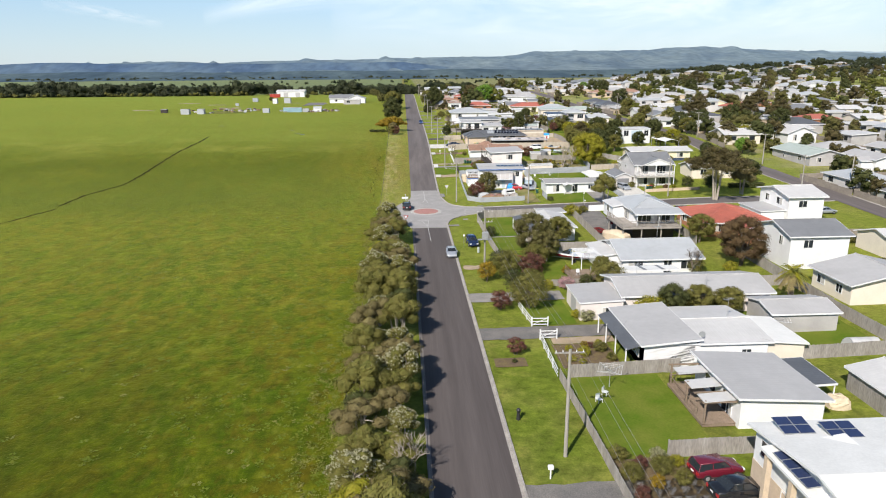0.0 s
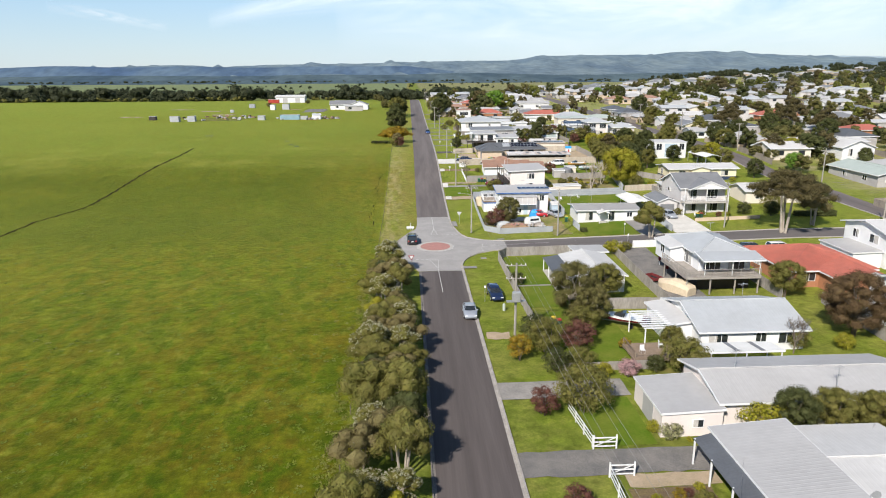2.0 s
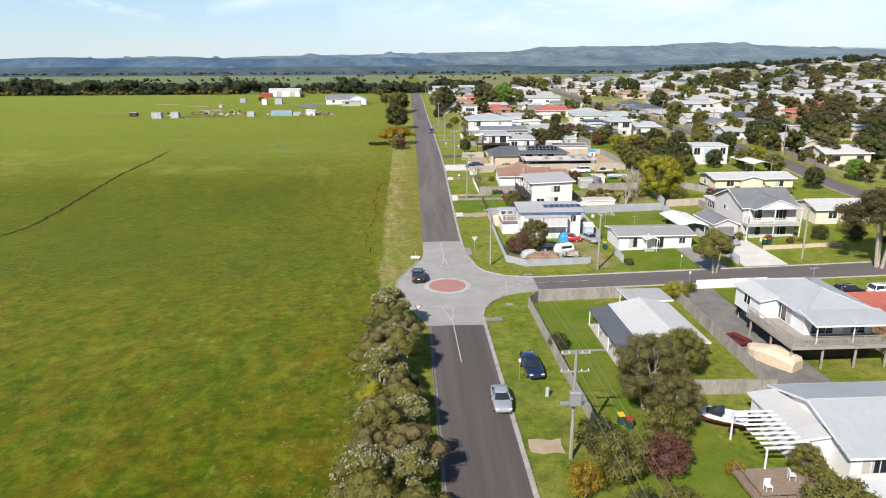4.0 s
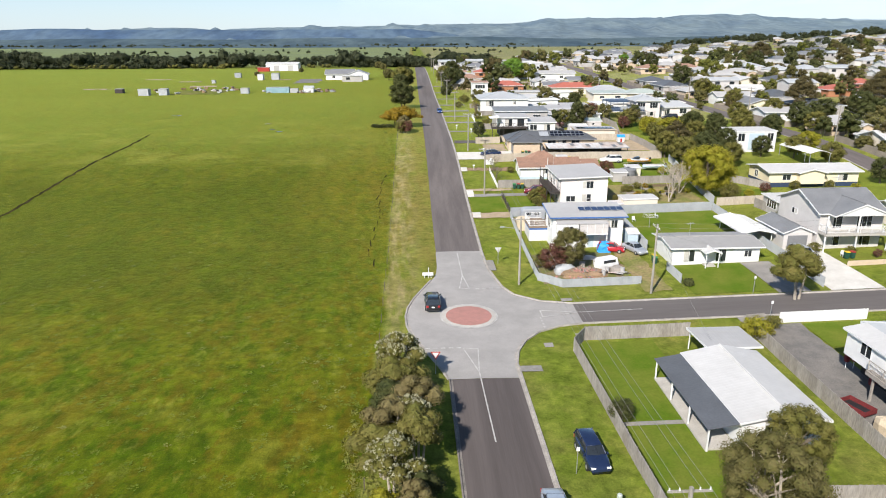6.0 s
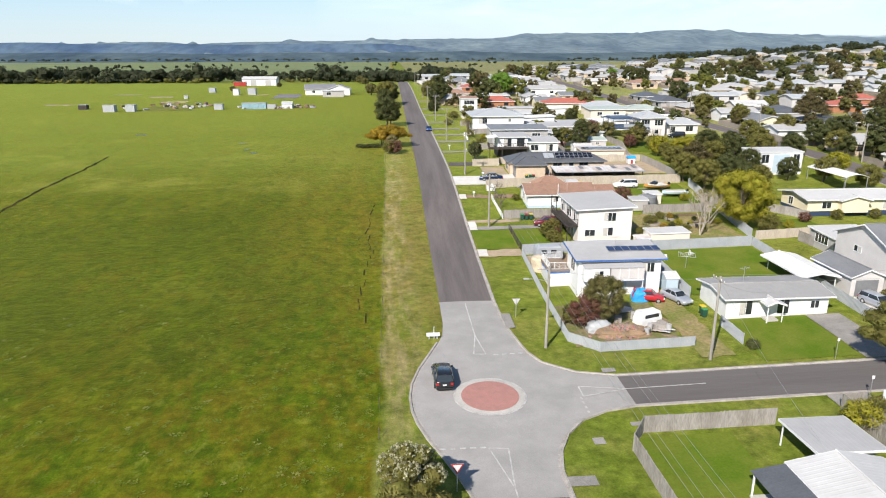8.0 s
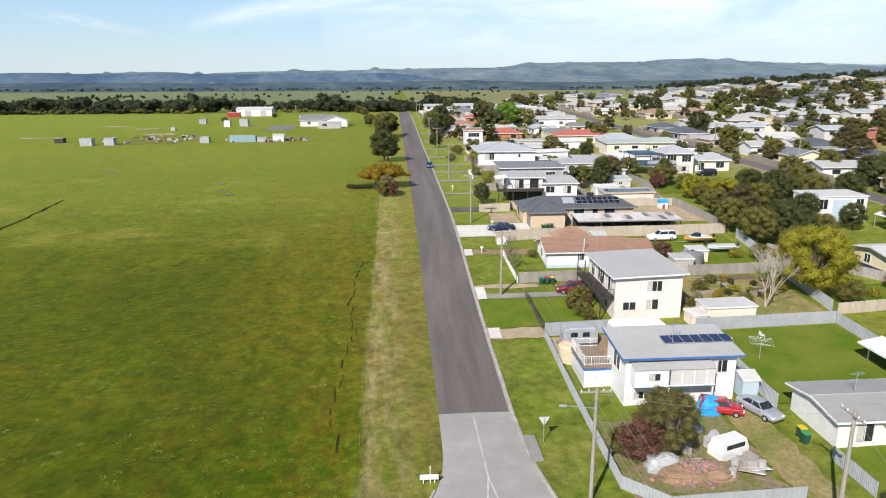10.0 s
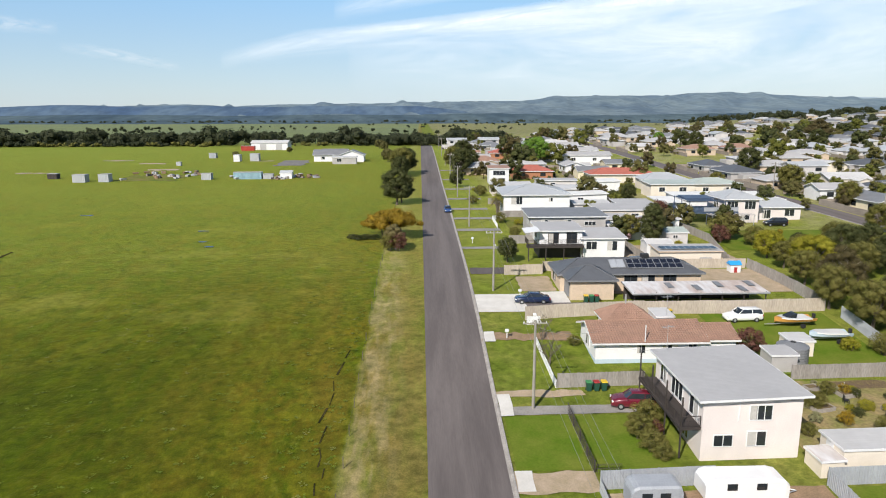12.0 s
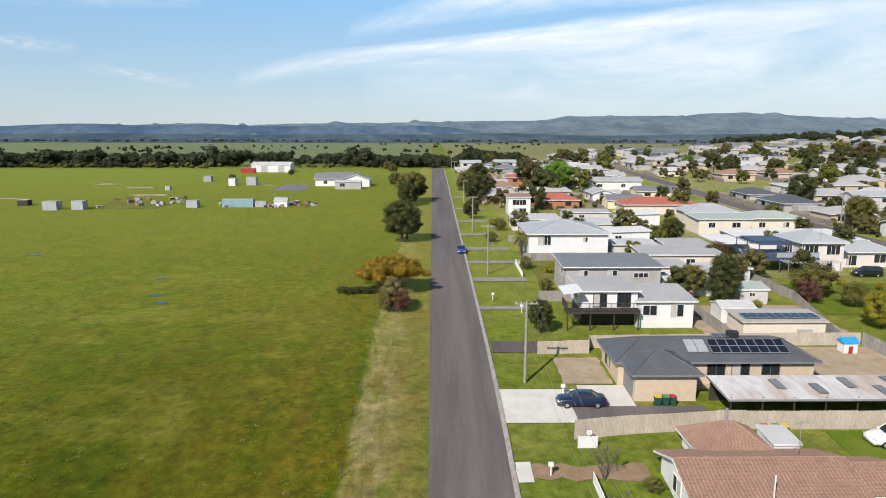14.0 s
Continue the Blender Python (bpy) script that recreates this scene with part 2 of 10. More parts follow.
# ---- lie of the land ----
KY = [-300, 60, 130, 150, 170, 185, 200, 222, 240, 257, 300, 365, 440, 500, 560, 640, 760, 1000, 1600, 5200]
KZ = [0.3, 0.4, 0.5, 0.8, 1.2, 2.0, 3.3, 5.9, 7.0, 7.3, 8.0, 8.5, 10.3, 11.3, 11.2, 8.5, 5.0, 2.0, 0.0, 0.0]
_ty = np.arange(-300, 1700, 1.0)
_tz = np.interp(_ty, KY, KZ)
_ker = np.exp(-(np.arange(-15, 16) / 6.0) ** 2)
_tz = np.convolve(np.pad(_tz, 15, mode="edge"), _ker / _ker.sum(), mode="valid")


def H(x, y):
    """Height of the ground."""
    f = float(np.interp(y, _ty, _tz))
    s = 0.028 * min(max(x - 12, 0), 60) * float(np.interp(y, (120, 155, 180, 210), (0.5, 1, 1, 0)))
    wide = 360 if x > 680 else 460
    rise = min(max((x - 15) / 110, 0.0), 1.0)
    return f + s + rise * 32 * math.exp(-((x - 680) / wide) ** 2 - ((y - 880) / 360) ** 2)


# ---- mesh tools ----
class G:
    """Collects vertices and faces of one mesh."""

    def __init__(self):
        self.v, self.f = [], []

    def add(self, vs, fs):
        o = len(self.v)
        self.v.extend(tuple(p) for p in vs)
        self.f.extend(tuple(i + o for i in q) for q in fs)
        return self

    def box(self, x0, x1, y0, y1, z0, z1, c=0.0):
        """A box; c: chamfer of its upright and upper edges."""
        if not c:
            v = [(x, y, z) for z in (z0, z1) for y in (y0, y1) for x in (x0, x1)]
            return self.add(v, [(0, 2, 3, 1), (4, 5, 7, 6), (0, 1, 5, 4), (2, 6, 7, 3), (0, 4, 6, 2), (1, 3, 7, 5)])
        ring = lambda i, z: [(x0 + i + c, y0 + i, z), (x1 - i - c, y0 + i, z), (x1 - i, y0 + i + c, z), (x1 - i, y1 - i - c, z), (x1 - i - c, y1 - i, z), (x0 + i + c, y1 - i, z), (x0 + i, y1 - i - c, z), (x0 + i, y0 + i + c, z)]
        return self.loft([ring(0, z0), ring(0, z1 - c), ring(c * 0.7, z1)])

    def loft(self, rings, cap=True, closed=True):
        n = len(rings[0])
        vs = [p for r in rings for p in r]
        fs = []
        for i in range(len(rings) - 1):
            for j in range(n if closed else n - 1):
                k = (j + 1) % n
                fs.append((i * n + j, i * n + k, (i + 1) * n + k, (i + 1) * n + j))
        if cap:
            fs.append(tuple(range(n))[::-1])
            fs.append(tuple(range((len(rings) - 1) * n, len(rings) * n)))
        return self.add(vs, fs)

    def tube(self, a, b, r0, r1=None, n=8):
        a, b = Vector(a), Vector(b)
        r1 = r0 if r1 is None else r1
        d = (b - a).normalized()
        u = d.orthogonal().normalized()
        w = d.cross(u)
        ring = lambda p, r: [p + (u * math.cos(6.2832 * i / n) + w * math.sin(6.2832 * i / n)) * r for i in range(n)]
        return self.loft([ring(a, r0), ring(b, r1)])

    def slab(self, pts, t):
        """A flat panel through the points pts, t thick downwards."""
        n = len(pts)
        vs = [Vector(p) for p in pts] + [Vector(p) - Vector((0, 0, t)) for p in pts]
        return self.add(vs, [tuple(range(n)), tuple(range(n, 2 * n))[::-1]] + [(i, i + n, (i + 1) % n + n, (i + 1) % n) for i in range(n)])

    def ribs(self, p00, p10, p11, p01, pitch=0.38, h=0.005, t=0.06):
        """A ribbed sheet; ribs run from the edge p00-p10 to the edge p01-p11."""
        a, b, c, d = (Vector(p) for p in (p00, p10, p11, p01))
        nrm = (b - a).cross(d - a).normalized()
        if nrm.z < 0:
            nrm = -nrm
        k = max(2, int((b - a).length / pitch))
        prof = []
        for i in range(k):
            for s, e in ((0.0, 0), (0.62, 0), (0.7, 1), (0.92, 1)):
                prof.append(((i + s) / k, e * h))
        prof.append((1.0, 0))
        lo = [a.lerp(b, u) + nrm * e for u, e in prof]
        hi = [d.lerp(c, u) + nrm * e for u, e in prof]
        m = len(prof)
        self.add(lo + hi, [(i, i + 1, m + i + 1, m + i) for i in range(m - 1)])
        dn = nrm * -t
        self.add([a, b, c, d, a + dn, b + dn, c + dn, d + dn], [(7, 6, 5, 4), (0, 4, 5, 1), (1, 5, 6, 2), (2, 6, 7, 3), (3, 7, 4, 0)])
        return self

    def ball(self, c, r, sq=(1, 1, 1), n=8, m=5):
        rings = []
        for i in range(m + 1):
            a = math.pi * (i + 0.02) / (m + 0.04) - math.pi / 2
            rings.append([(c[0] + r * sq[0] * math.cos(a) * math.cos(6.2832 * j / n), c[1] + r * sq[1] * math.cos(a) * math.sin(6.2832 * j / n), c[2] + r * sq[2] * math.sin(a)) for j in range(n)])
        return self.loft(rings)

    def mesh(self, name, material, smooth=False):
        me = bpy.data.meshes.new(name)
        me.from_pydata(self.v, [], self.f)
        me.materials.append(material)
        if smooth:
            me.polygons.foreach_set("use_smooth", [True] * len(me.polygons))
        me.update()
        return me


def thing(name, x, y, label, category, rz=0.0, group="", z=None, kind=""):
    e = new(name)
    e.matrix_basis = pose(x, y, H(x, y) if z is None else z, 0, 0, rz)
    return tagged(e, label, category, group, kind)


def part(name, g, material, parent, label="", smooth=False):
    ob = new(name, g.mesh(name, material, smooth))
    ob.parent = parent
    return tagged(ob, label) if label else ob


def solo(name, g, material, label, category, group="", kind="", smooth=False):
    return tagged(new(name, g.mesh(name, material, smooth)), label, category, group, kind)


# ---- ground ----
def grown(a, b, step, far, k=1.18):
    out = list(np.arange(a, b + 0.1, step))
    s = step
    while out[-1] < far:
        s *= k
        out.append(out[-1] + s)
    s = step
    low = [a]
    while low[-1] > -far:
        s *= k
        low.append(low[-1] - s)
    return low[:0:-1] + out


def ground_material():
    m = bpy.data.materials.new("grassland")
    m.use_nodes = True
    n, l = m.node_tree.nodes, m.node_tree.links
    p = n["Principled BSDF"]
    p.inputs["Roughness"].default_value, p.inputs["Specular IOR Level"].default_value = 0.95, 0.06
    p.inputs["Sheen Roughness"].default_value = 0.3
    p.inputs["Sheen Tint"].default_value = (0.9, 0.88, 0.15, 1)
    geo = n.new("ShaderNodeNewGeometry")
    sep = n.new("ShaderNodeSeparateXYZ")
    l.new(geo.outputs["Position"], sep.inputs[0])

    def noise_(s, d=5, stretch=None):
        t = n.new("ShaderNodeTexNoise")
        t.inputs["Scale"].default_value, t.inputs["Detail"].default_value, t.inputs["Roughness"].default_value = s, d, 0.62
        if stretch:
            q = n.new("ShaderNodeMapping")
            q.inputs["Scale"].default_value = stretch
            l.new(geo.outputs["Position"], q.inputs[0])
            l.new(q.outputs[0], t.inputs["Vector"])
        else:
            l.new(geo.outputs["Position"], t.inputs["Vector"])
        return t.outputs[0]

    def span(v, a, b, c=0.0, d=1.0):
        r = n.new("ShaderNodeMapRange")
        for i, k in enumerate((a, b, c, d)):
            r.inputs[i + 1].default_value = k
        l.new(v, r.inputs[0])
        return r.outputs[0]

    def calc(op, a, b):
        r = n.new("ShaderNodeMath")
        r.operation = op
        for i, k in enumerate((a, b)):
            if isinstance(k, (int, float)):
                r.inputs[i].default_value = k
            else:
                l.new(k, r.inputs[i])
        return r.outputs[0]

    def mix(f, a, b, mode='MIX'):
        r = n.new("ShaderNodeMix")
        r.data_type, r.blend_type = 'RGBA', mode
        for i, k in ((0, f), (6, a), (7, b)):
            if isinstance(k, tuple):
                r.inputs[i].default_value = (*k, 1)
            elif isinstance(k, (int, float)):
                r.inputs[i].default_value = k
            else:
                l.new(k, r.inputs[i])
        return r.outputs[2]

    x, y = sep.outputs[0], sep.outputs[1]
    wide, mid, fine, tuft = noise_(0.018, 4), noise_(0.12, 5), noise_(1.1, 4), noise_(6.0, 3)
    # paddock: lush green, olive and dry patches, mottled tuft by tuft
    up = (1, 0.5, 1)
    pad = mix(span(wide, 0.4, 0.62), (0.078, 0.106, 0.004), (0.11, 0.11, 0.007))
    pad = mix(span(noise_(0.028, 4, (1, 0.8, 1)), 0.5, 0.68, 0, 0.45), pad, (0.046, 0.076, 0.003))
    pad = mix(span(noise_(0.06, 5, (0.8, 1.3, 1)), 0.54, 0.7, 0, 0.65), pad, (0.16, 0.155, 0.02))
    pad = mix(span(noise_(0.16, 5, up), 0.48, 0.64, 0, 0.65), pad, (0.11, 0.086, 0.007))
    pad = mix(span(noise_(0.42, 5, up), 0.48, 0.58, 0, 0.7), pad, (0.036, 0.074, 0.002))
    pad = mix(span(noise_(0.6, 5, (1, 0.55, 2)), 0.5, 0.62, 0, 0.65), pad, (0.115, 0.085, 0.007))
    pad = mix(span(noise_(0.95, 4, up), 0.57, 0.67, 0, 0.55), pad, (0.15, 0.16, 0.022))
    # two stretches of paddock in a darker tone, set by place
    lush = calc('MAXIMUM', calc('MULTIPLY', calc('MULTIPLY', span(y, 138, 158), span(y, 262, 205)), span(x, -6, -26)), calc('MULTIPLY', span(y, 85, 50), span(x, -8, -30)))
    pad = mix(calc('MULTIPLY', lush, span(noise_(0.04, 4), 0.3, 0.6, 0.35, 0.8)), pad, (0.036, 0.052, 0.002))
    # seeding grass in pale patches past the dark stretch
    seed = calc('MULTIPLY', calc('MULTIPLY', span(y, 205, 225), span(y, 290, 255)), span(x, -8, -16))
    pad = mix(calc('MULTIPLY', seed, span(noise_(0.075, 6, (1, 1.3, 1)), 0.5, 0.66, 0, 0.6)), pad, (0.19, 0.18, 0.035))
    # ploughed-looking brownish band beside the fence, north of the crossroads
    band = calc('MULTIPLY', span(x, -34, -10), calc('MULTIPLY', span(x, -5.5, -6.5), calc('MULTIPLY', span(y, 165, 200), span(y, 300, 250))))
    pad = mix(calc('MULTIPLY', band, span(noise_(0.09, 5, (1.5, 0.4, 1)), 0.38, 0.62, 0, 0.7)), pad, (0.115, 0.082, 0.012))
    # far plain: horizon haze put into the grass colour, pale grey-green beyond y 600
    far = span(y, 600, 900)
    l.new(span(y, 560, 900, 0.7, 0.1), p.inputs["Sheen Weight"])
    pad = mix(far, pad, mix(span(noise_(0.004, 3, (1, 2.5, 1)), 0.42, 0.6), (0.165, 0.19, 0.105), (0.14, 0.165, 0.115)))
    # lawns and verges
    lawn = mix(span(mid, 0.4, 0.65), (0.115, 0.152, 0.02), (0.165, 0.172, 0.042))
    lawn = mix(span(noise_(0.35, 5), 0.55, 0.75, 0, 0.5), lawn, (0.185, 0.16, 0.05))
    # bare and paved ground between the houses of the town
    built = calc('MAXIMUM', calc('MULTIPLY', span(y, 262, 290), span(x, 19, 24)), calc('MULTIPLY', span(x, 104, 112), span(y, 150, 165)))
    lawn = mix(calc('MULTIPLY', built, span(noise_(0.09, 4), 0.4, 0.55, 0.15, 0.9)), lawn, (0.24, 0.205, 0.15))
    # dry track along the paddock fence
    dry = calc('MULTIPLY', calc('MULTIPLY', span(x, -5.9, -5.0), span(x, -0.9, -2.2)), span(y, 138, 150))
    verge = mix(calc('MULTIPLY', dry, span(noise_(0.35, 5, (1, 0.25, 1)), 0.42, 0.66, 0.0, 0.8)), lawn, (0.23, 0.185, 0.085))
    bare = calc('MULTIPLY', calc('MULTIPLY', span(x, -5.9, -5.4), span(x, -0.4, -2.4)), calc('MULTIPLY', span(y, 136, 142), span(noise_(0.6, 6, (1.5, 0.3, 1)), 0.42, 0.6, 0.0, 0.85)))
    olive = calc('MULTIPLY', calc('MULTIPLY', span(x, 3, 1), span(x, -7, -5)), span(y, 140, 170))
    verge = mix(calc('MULTIPLY', olive, span(noise_(0.3, 5, (1, 0.35, 1)), 0.4, 0.6, 0.15, 0.85)), verge, (0.165, 0.12, 0.036))
    verge = mix(calc('MULTIPLY', bare, 0.85), verge, (0.27, 0.215, 0.12))
    worn = calc('MULTIPLY', calc('MULTIPLY', span(x, 2.2, 1.0), span(x, -3.5, -1.5)), span(y, 155, 175))
    verge = mix(calc('MULTIPLY', worn, span(noise_(0.5, 5, (1, 0.3, 1)), 0.36, 0.62, 0.1, 0.8)), verge, (0.155, 0.125, 0.04))
    edge = calc('ADD', x, span(mid, 0.3, 0.7, -0.6, 0.6))
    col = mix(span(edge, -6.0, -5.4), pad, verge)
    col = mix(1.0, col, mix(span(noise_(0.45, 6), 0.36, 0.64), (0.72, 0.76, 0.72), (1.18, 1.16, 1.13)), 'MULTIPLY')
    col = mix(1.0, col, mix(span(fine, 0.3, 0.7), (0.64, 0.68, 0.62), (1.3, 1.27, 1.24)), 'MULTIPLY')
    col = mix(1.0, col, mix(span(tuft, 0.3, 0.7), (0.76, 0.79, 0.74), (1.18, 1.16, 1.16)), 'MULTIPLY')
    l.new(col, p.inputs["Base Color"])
    b = n.new("ShaderNodeBump")
    b.inputs["Strength"].default_value, b.inputs["Distance"].default_value = 0.55, 0.14
    l.new(calc('ADD', fine, calc('MULTIPLY', tuft, 0.5)), b.inputs["Height"])
    l.new(b.outputs[0], p.inputs["Normal"])
    return m


def build_ground():
    xs, ys = grown(-130, 140, 2.0, 4600), grown(-20, 620, 2.0, 4600)
    nx = len(xs)
    g = G()
    g.v = [(x, y, H(x, y)) for y in ys for x in xs]
    g.f = [(j * nx + i, j * nx + i + 1, (j + 1) * nx + i + 1, (j + 1) * nx + i) for j in range(len(ys) - 1) for i in range(nx - 1)]
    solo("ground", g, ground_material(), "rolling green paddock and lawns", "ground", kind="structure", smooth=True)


build_ground()


def sheet(name, x0, x1, y0, y1, material, label, dz=0.03, category="paving", step=1.0, skew=0.0, rough=0.0):
    """Ground cover that follows the land. skew: shift of x per metre of y. rough: uneven edge."""
    nx, ny = max(2, int(abs(x1 - x0) / step) + 1), max(2, int(abs(y1 - y0) / step) + 1)
    g = G()
    rnd = random.Random(int(x0 * 31 + y0 * 17))
    for j in range(ny):
        y = y0 + (y1 - y0) * j / (ny - 1)
        a, b = x0 + rnd.uniform(-rough, rough), x1 + rnd.uniform(-rough, rough)
        for i in range(nx):
            x = a + (b - a) * i / (nx - 1)
            yy = y + (rnd.uniform(-rough, rough) if j in (0, ny - 1) else 0)
            g.v.append((x + skew * (y - y0), yy, H(x, yy) + dz))
    g.f = [(j * nx + i, j * nx + i + 1, (j + 1) * nx + i + 1, (j + 1) * nx + i) for j in range(ny - 1) for i in range(nx - 1)]
    return solo(name, g, material, label, category, kind="structure", smooth=True)


def road_left(y):
    return 1.95 - 0.0025 * (y - 60)


def ribbon(name, rows, material, label, dz, category="road"):
    """A strip of road: rows of (y, x from, x to)."""
    g = G()
    n = 9
    for y, a, b in rows:
        for i in range(n):
            x = a + (b - a) * i / (n - 1)
            g.v.append((x, y, H(x, y) + dz + 0.05 * (1 - (2 * i / (n - 1) - 1) ** 2)))
    g.f = [(j * n + i, j * n + i + 1, (j + 1) * n + i + 1, (j + 1) * n + i) for j in range(len(rows) - 1) for i in range(n - 1)]
    return solo(name, g, material, label, category, kind="structure", smooth=True)


W = 7.0
ribbon("road_1", [(y, road_left(y), road_left(y) + W) for y in np.arange(-60, 130.3, 1.5)] + [(130.25, road_left(130), road_left(130) + W)], ASPHALT, "dark worn asphalt of the street with paler wheel tracks", 0.03)
ribbon("road_2", [(y, road_left(y), road_left(y) + W) for y in np.arange(168.75, 640, 1.75)], ASPHALT_N, "grey worn asphalt of the rising street", 0.03)
BULB_L = ((130.2, 1.75), (133, 0.9), (136, -0.25), (138.5, -1.3), (141, -2.1), (143, -2.5), (145.5, -2.65), (148, -2.4), (151, -1.6), (154, -0.45), (157, 0.7), (159, 1.3), (162, 1.6), (168.8, 1.65))
BULB_R = ((130.2, 8.75), (133.4, 8.75), (136, 9.3), (138.5, 10.5), (140.5, 12.3), (141.8, 15.0), (142.3, 18.0))
BULB_R2 = ((147.9, 18.0), (149, 14.2), (151.5, 11.1), (154, 10.0), (156.7, 9.5), (160, 9.0), (163, 8.75), (168.8, 8.65))


def along(pts, y):
    return float(np.interp(y, [p[0] for p in pts], [p[1] for p in pts]))


ribbon("road_3", [(y, along(BULB_L, y), along(BULB_R, y) if y < 142.3 else 18.0 if y < 147.9 else along(BULB_R2, y)) for y in sorted(list(np.arange(130.25, 168.8, 0.75)) + [142.29, 142.3, 147.89, 147.91, 168.75])], CONCRETE_ROAD, "pale grey roundabout pavement at the crossroads", 0.05)
sheet("road_4", 18.0, 97.5, 142.3, 147.9, ASPHALT_SIDE, "grey asphalt side street", 0.05, "road")
sheet("road_5", 97.5, 104, 60, 560, ASPHALT_N, "grey asphalt back street", 0.05, "road", 2.0)
sheet("road_6", 104, 180, 150, 156, ASPHALT_SIDE, "grey asphalt side street", 0.05, "road", 2.0)


def kerb(points, label="pale concrete kerb", w=0.24, h=0.15, side=1, gutter=True, material=None):
    """Kerb along a line of (x, y): a raised step with a flat gutter on the road's side."""
    pts = []
    for a, b in zip(points, points[1:]):
        k = max(1, int(math.hypot(b[0] - a[0], b[1] - a[1]) / 1.2))
        pts += [(a[0] + (b[0] - a[0]) * i / k, a[1] + (b[1] - a[1]) * i / k) for i in range(k)]
    pts.append(points[-1])
    rings = []
    for i, (x, y) in enumerate(pts):
        p, q = pts[max(0, i - 1)], pts[min(len(pts) - 1, i + 1)]
        d = math.hypot(q[0] - p[0], q[1] - p[1])
        nx, ny = (q[1] - p[1]) / d * side, -(q[0] - p[0]) / d * side
        z = H(x, y)
        prof = ((-0.2, 0.055), (0.0, 0.05), (0.05, h), (w, h), (w + 0.03, -0.1)) if gutter else ((0, 0.02), (0.05, h), (w, h), (w + 0.03, -0.1), (0.1, -0.12))
        rings.append([(x + nx * o, y + ny * o, z + k) for o, k in prof])
    g = G()
    g.loft(rings, cap=False, closed=False)
    return solo("kerb", g, material or KERB, label, "kerb", kind="structure")


kerb([(road_left(y) + W, y) for y in (-60, 30, 130.2)] + [(x, y) for y, x in BULB_R[1:]] + [(30, 142.3), (97, 142.3)], side=1)
kerb([(97, 147.9), (30, 147.9)] + [(x, y) for y, x in BULB_R2] + [(road_left(y) + W, y) for y in (175, 300, 450, 620)], side=1)
kerb([(x, y) for y, x in BULB_L[:11]][::-1], side=1)
kerb([(road_left(y), y) for y in (130.2, 30, -60)], "narrow dirt-stained concrete kerb", 0.16, side=1, material=OLD_CONCRETE)
kerb([(104.0, 100), (104, 150)], side=1)
kerb([(97.5, 560), (97.5, 148)], side=1)


def disc(name, cx, cy, r0, r1, material, label, dz, n=48):
    g = G()
    rs = [r0 + (r1 - r0) * i / 4 for i in range(5)]
    for r in rs:
        for i in range(n):
            a = 6.28318 * i / n
            x, y = cx + r * math.cos(a), cy + r * math.sin(a)
            g.v.append((x, y, H(x, y) + dz + 0.09 * max(0, 1 - (r / 3.6) ** 2)))
    g.f = [(j * n + i, j * n + (i + 1) % n, (j + 1) * n + (i + 1) % n, (j + 1) * n + i) for j in range(4) for i in range(n)]
    return solo(name, g, material, label, "road", kind="structure")


disc("roundabout_island", 4.8, 145.1, 0.01, 2.75, REDBRICK, "low red paved roundabout island", 0.13)
disc("roundabout_apron", 4.8, 145.1, 2.75, 3.3, CONCRETE, "pale concrete apron round the island", 0.125)
disc("road_marking", 4.8, 145.1, 3.3, 3.48, WHITE_LINE, "white painted ring round the island", 0.118)


def stripe(pts, w=0.14, dz=0.115, label="white painted road line"):
    g = G()
    for (x0, y0), (x1, y1) in zip(pts, pts[1:]):
        d = math.hypot(x1 - x0, y1 - y0)
        nx, ny = -(y1 - y0) / d * w / 2, (x1 - x0) / d * w / 2
        k = max(1, int(d / 1.0))
        for i in range(k):
            ax, ay, bx, by = x0 + (x1 - x0) * i / k, y0 + (y1 - y0) * i / k, x0 + (x1 - x0) * (i + 1) / k, y0 + (y1 - y0) * (i + 1) / k
            g.add([(ax + nx, ay + ny, H(ax, ay) + dz), (ax - nx, ay - ny, H(ax, ay) + dz), (bx - nx, by - ny, H(bx, by) + dz), (bx + nx, by + ny, H(bx, by) + dz)], [(0, 1, 2, 3)])
    return solo("road_marking", g, WHITE_LINE, label, "road marking", kind="structure")


stripe([(4.95, 119.5), (4.75, 131.5), (3.5, 136.8), (5.1, 136.6), (4.75, 131.5)], 0.12)
for i in range(5):
    stripe([(-0.6 + i * 0.85, 136.9), (-0.1 + i * 0.85, 136.9)], 0.22)
stripe([(4.9, 168), (5.0, 158.5), (5.6, 153.8), (4.3, 153.9), (5.0, 158.5)], 0.14)
for i in range(4):
    stripe([(6.4 + i * 0.9, 153.6 + i * 0.05), (6.9 + i * 0.9, 153.6 + i * 0.05)], 0.22)
stripe([(26, 145.3), (18.0, 145.2), (13.6, 146.2), (13.6, 144.3), (18.0, 145.2)], 0.14)
for i in range(4):
    stripe([(13.3, 146.2 + i * 0.0 - 0.8 * i - 2.0), (13.3, 145.8 - 0.8 * i - 2.0)], 0.22)


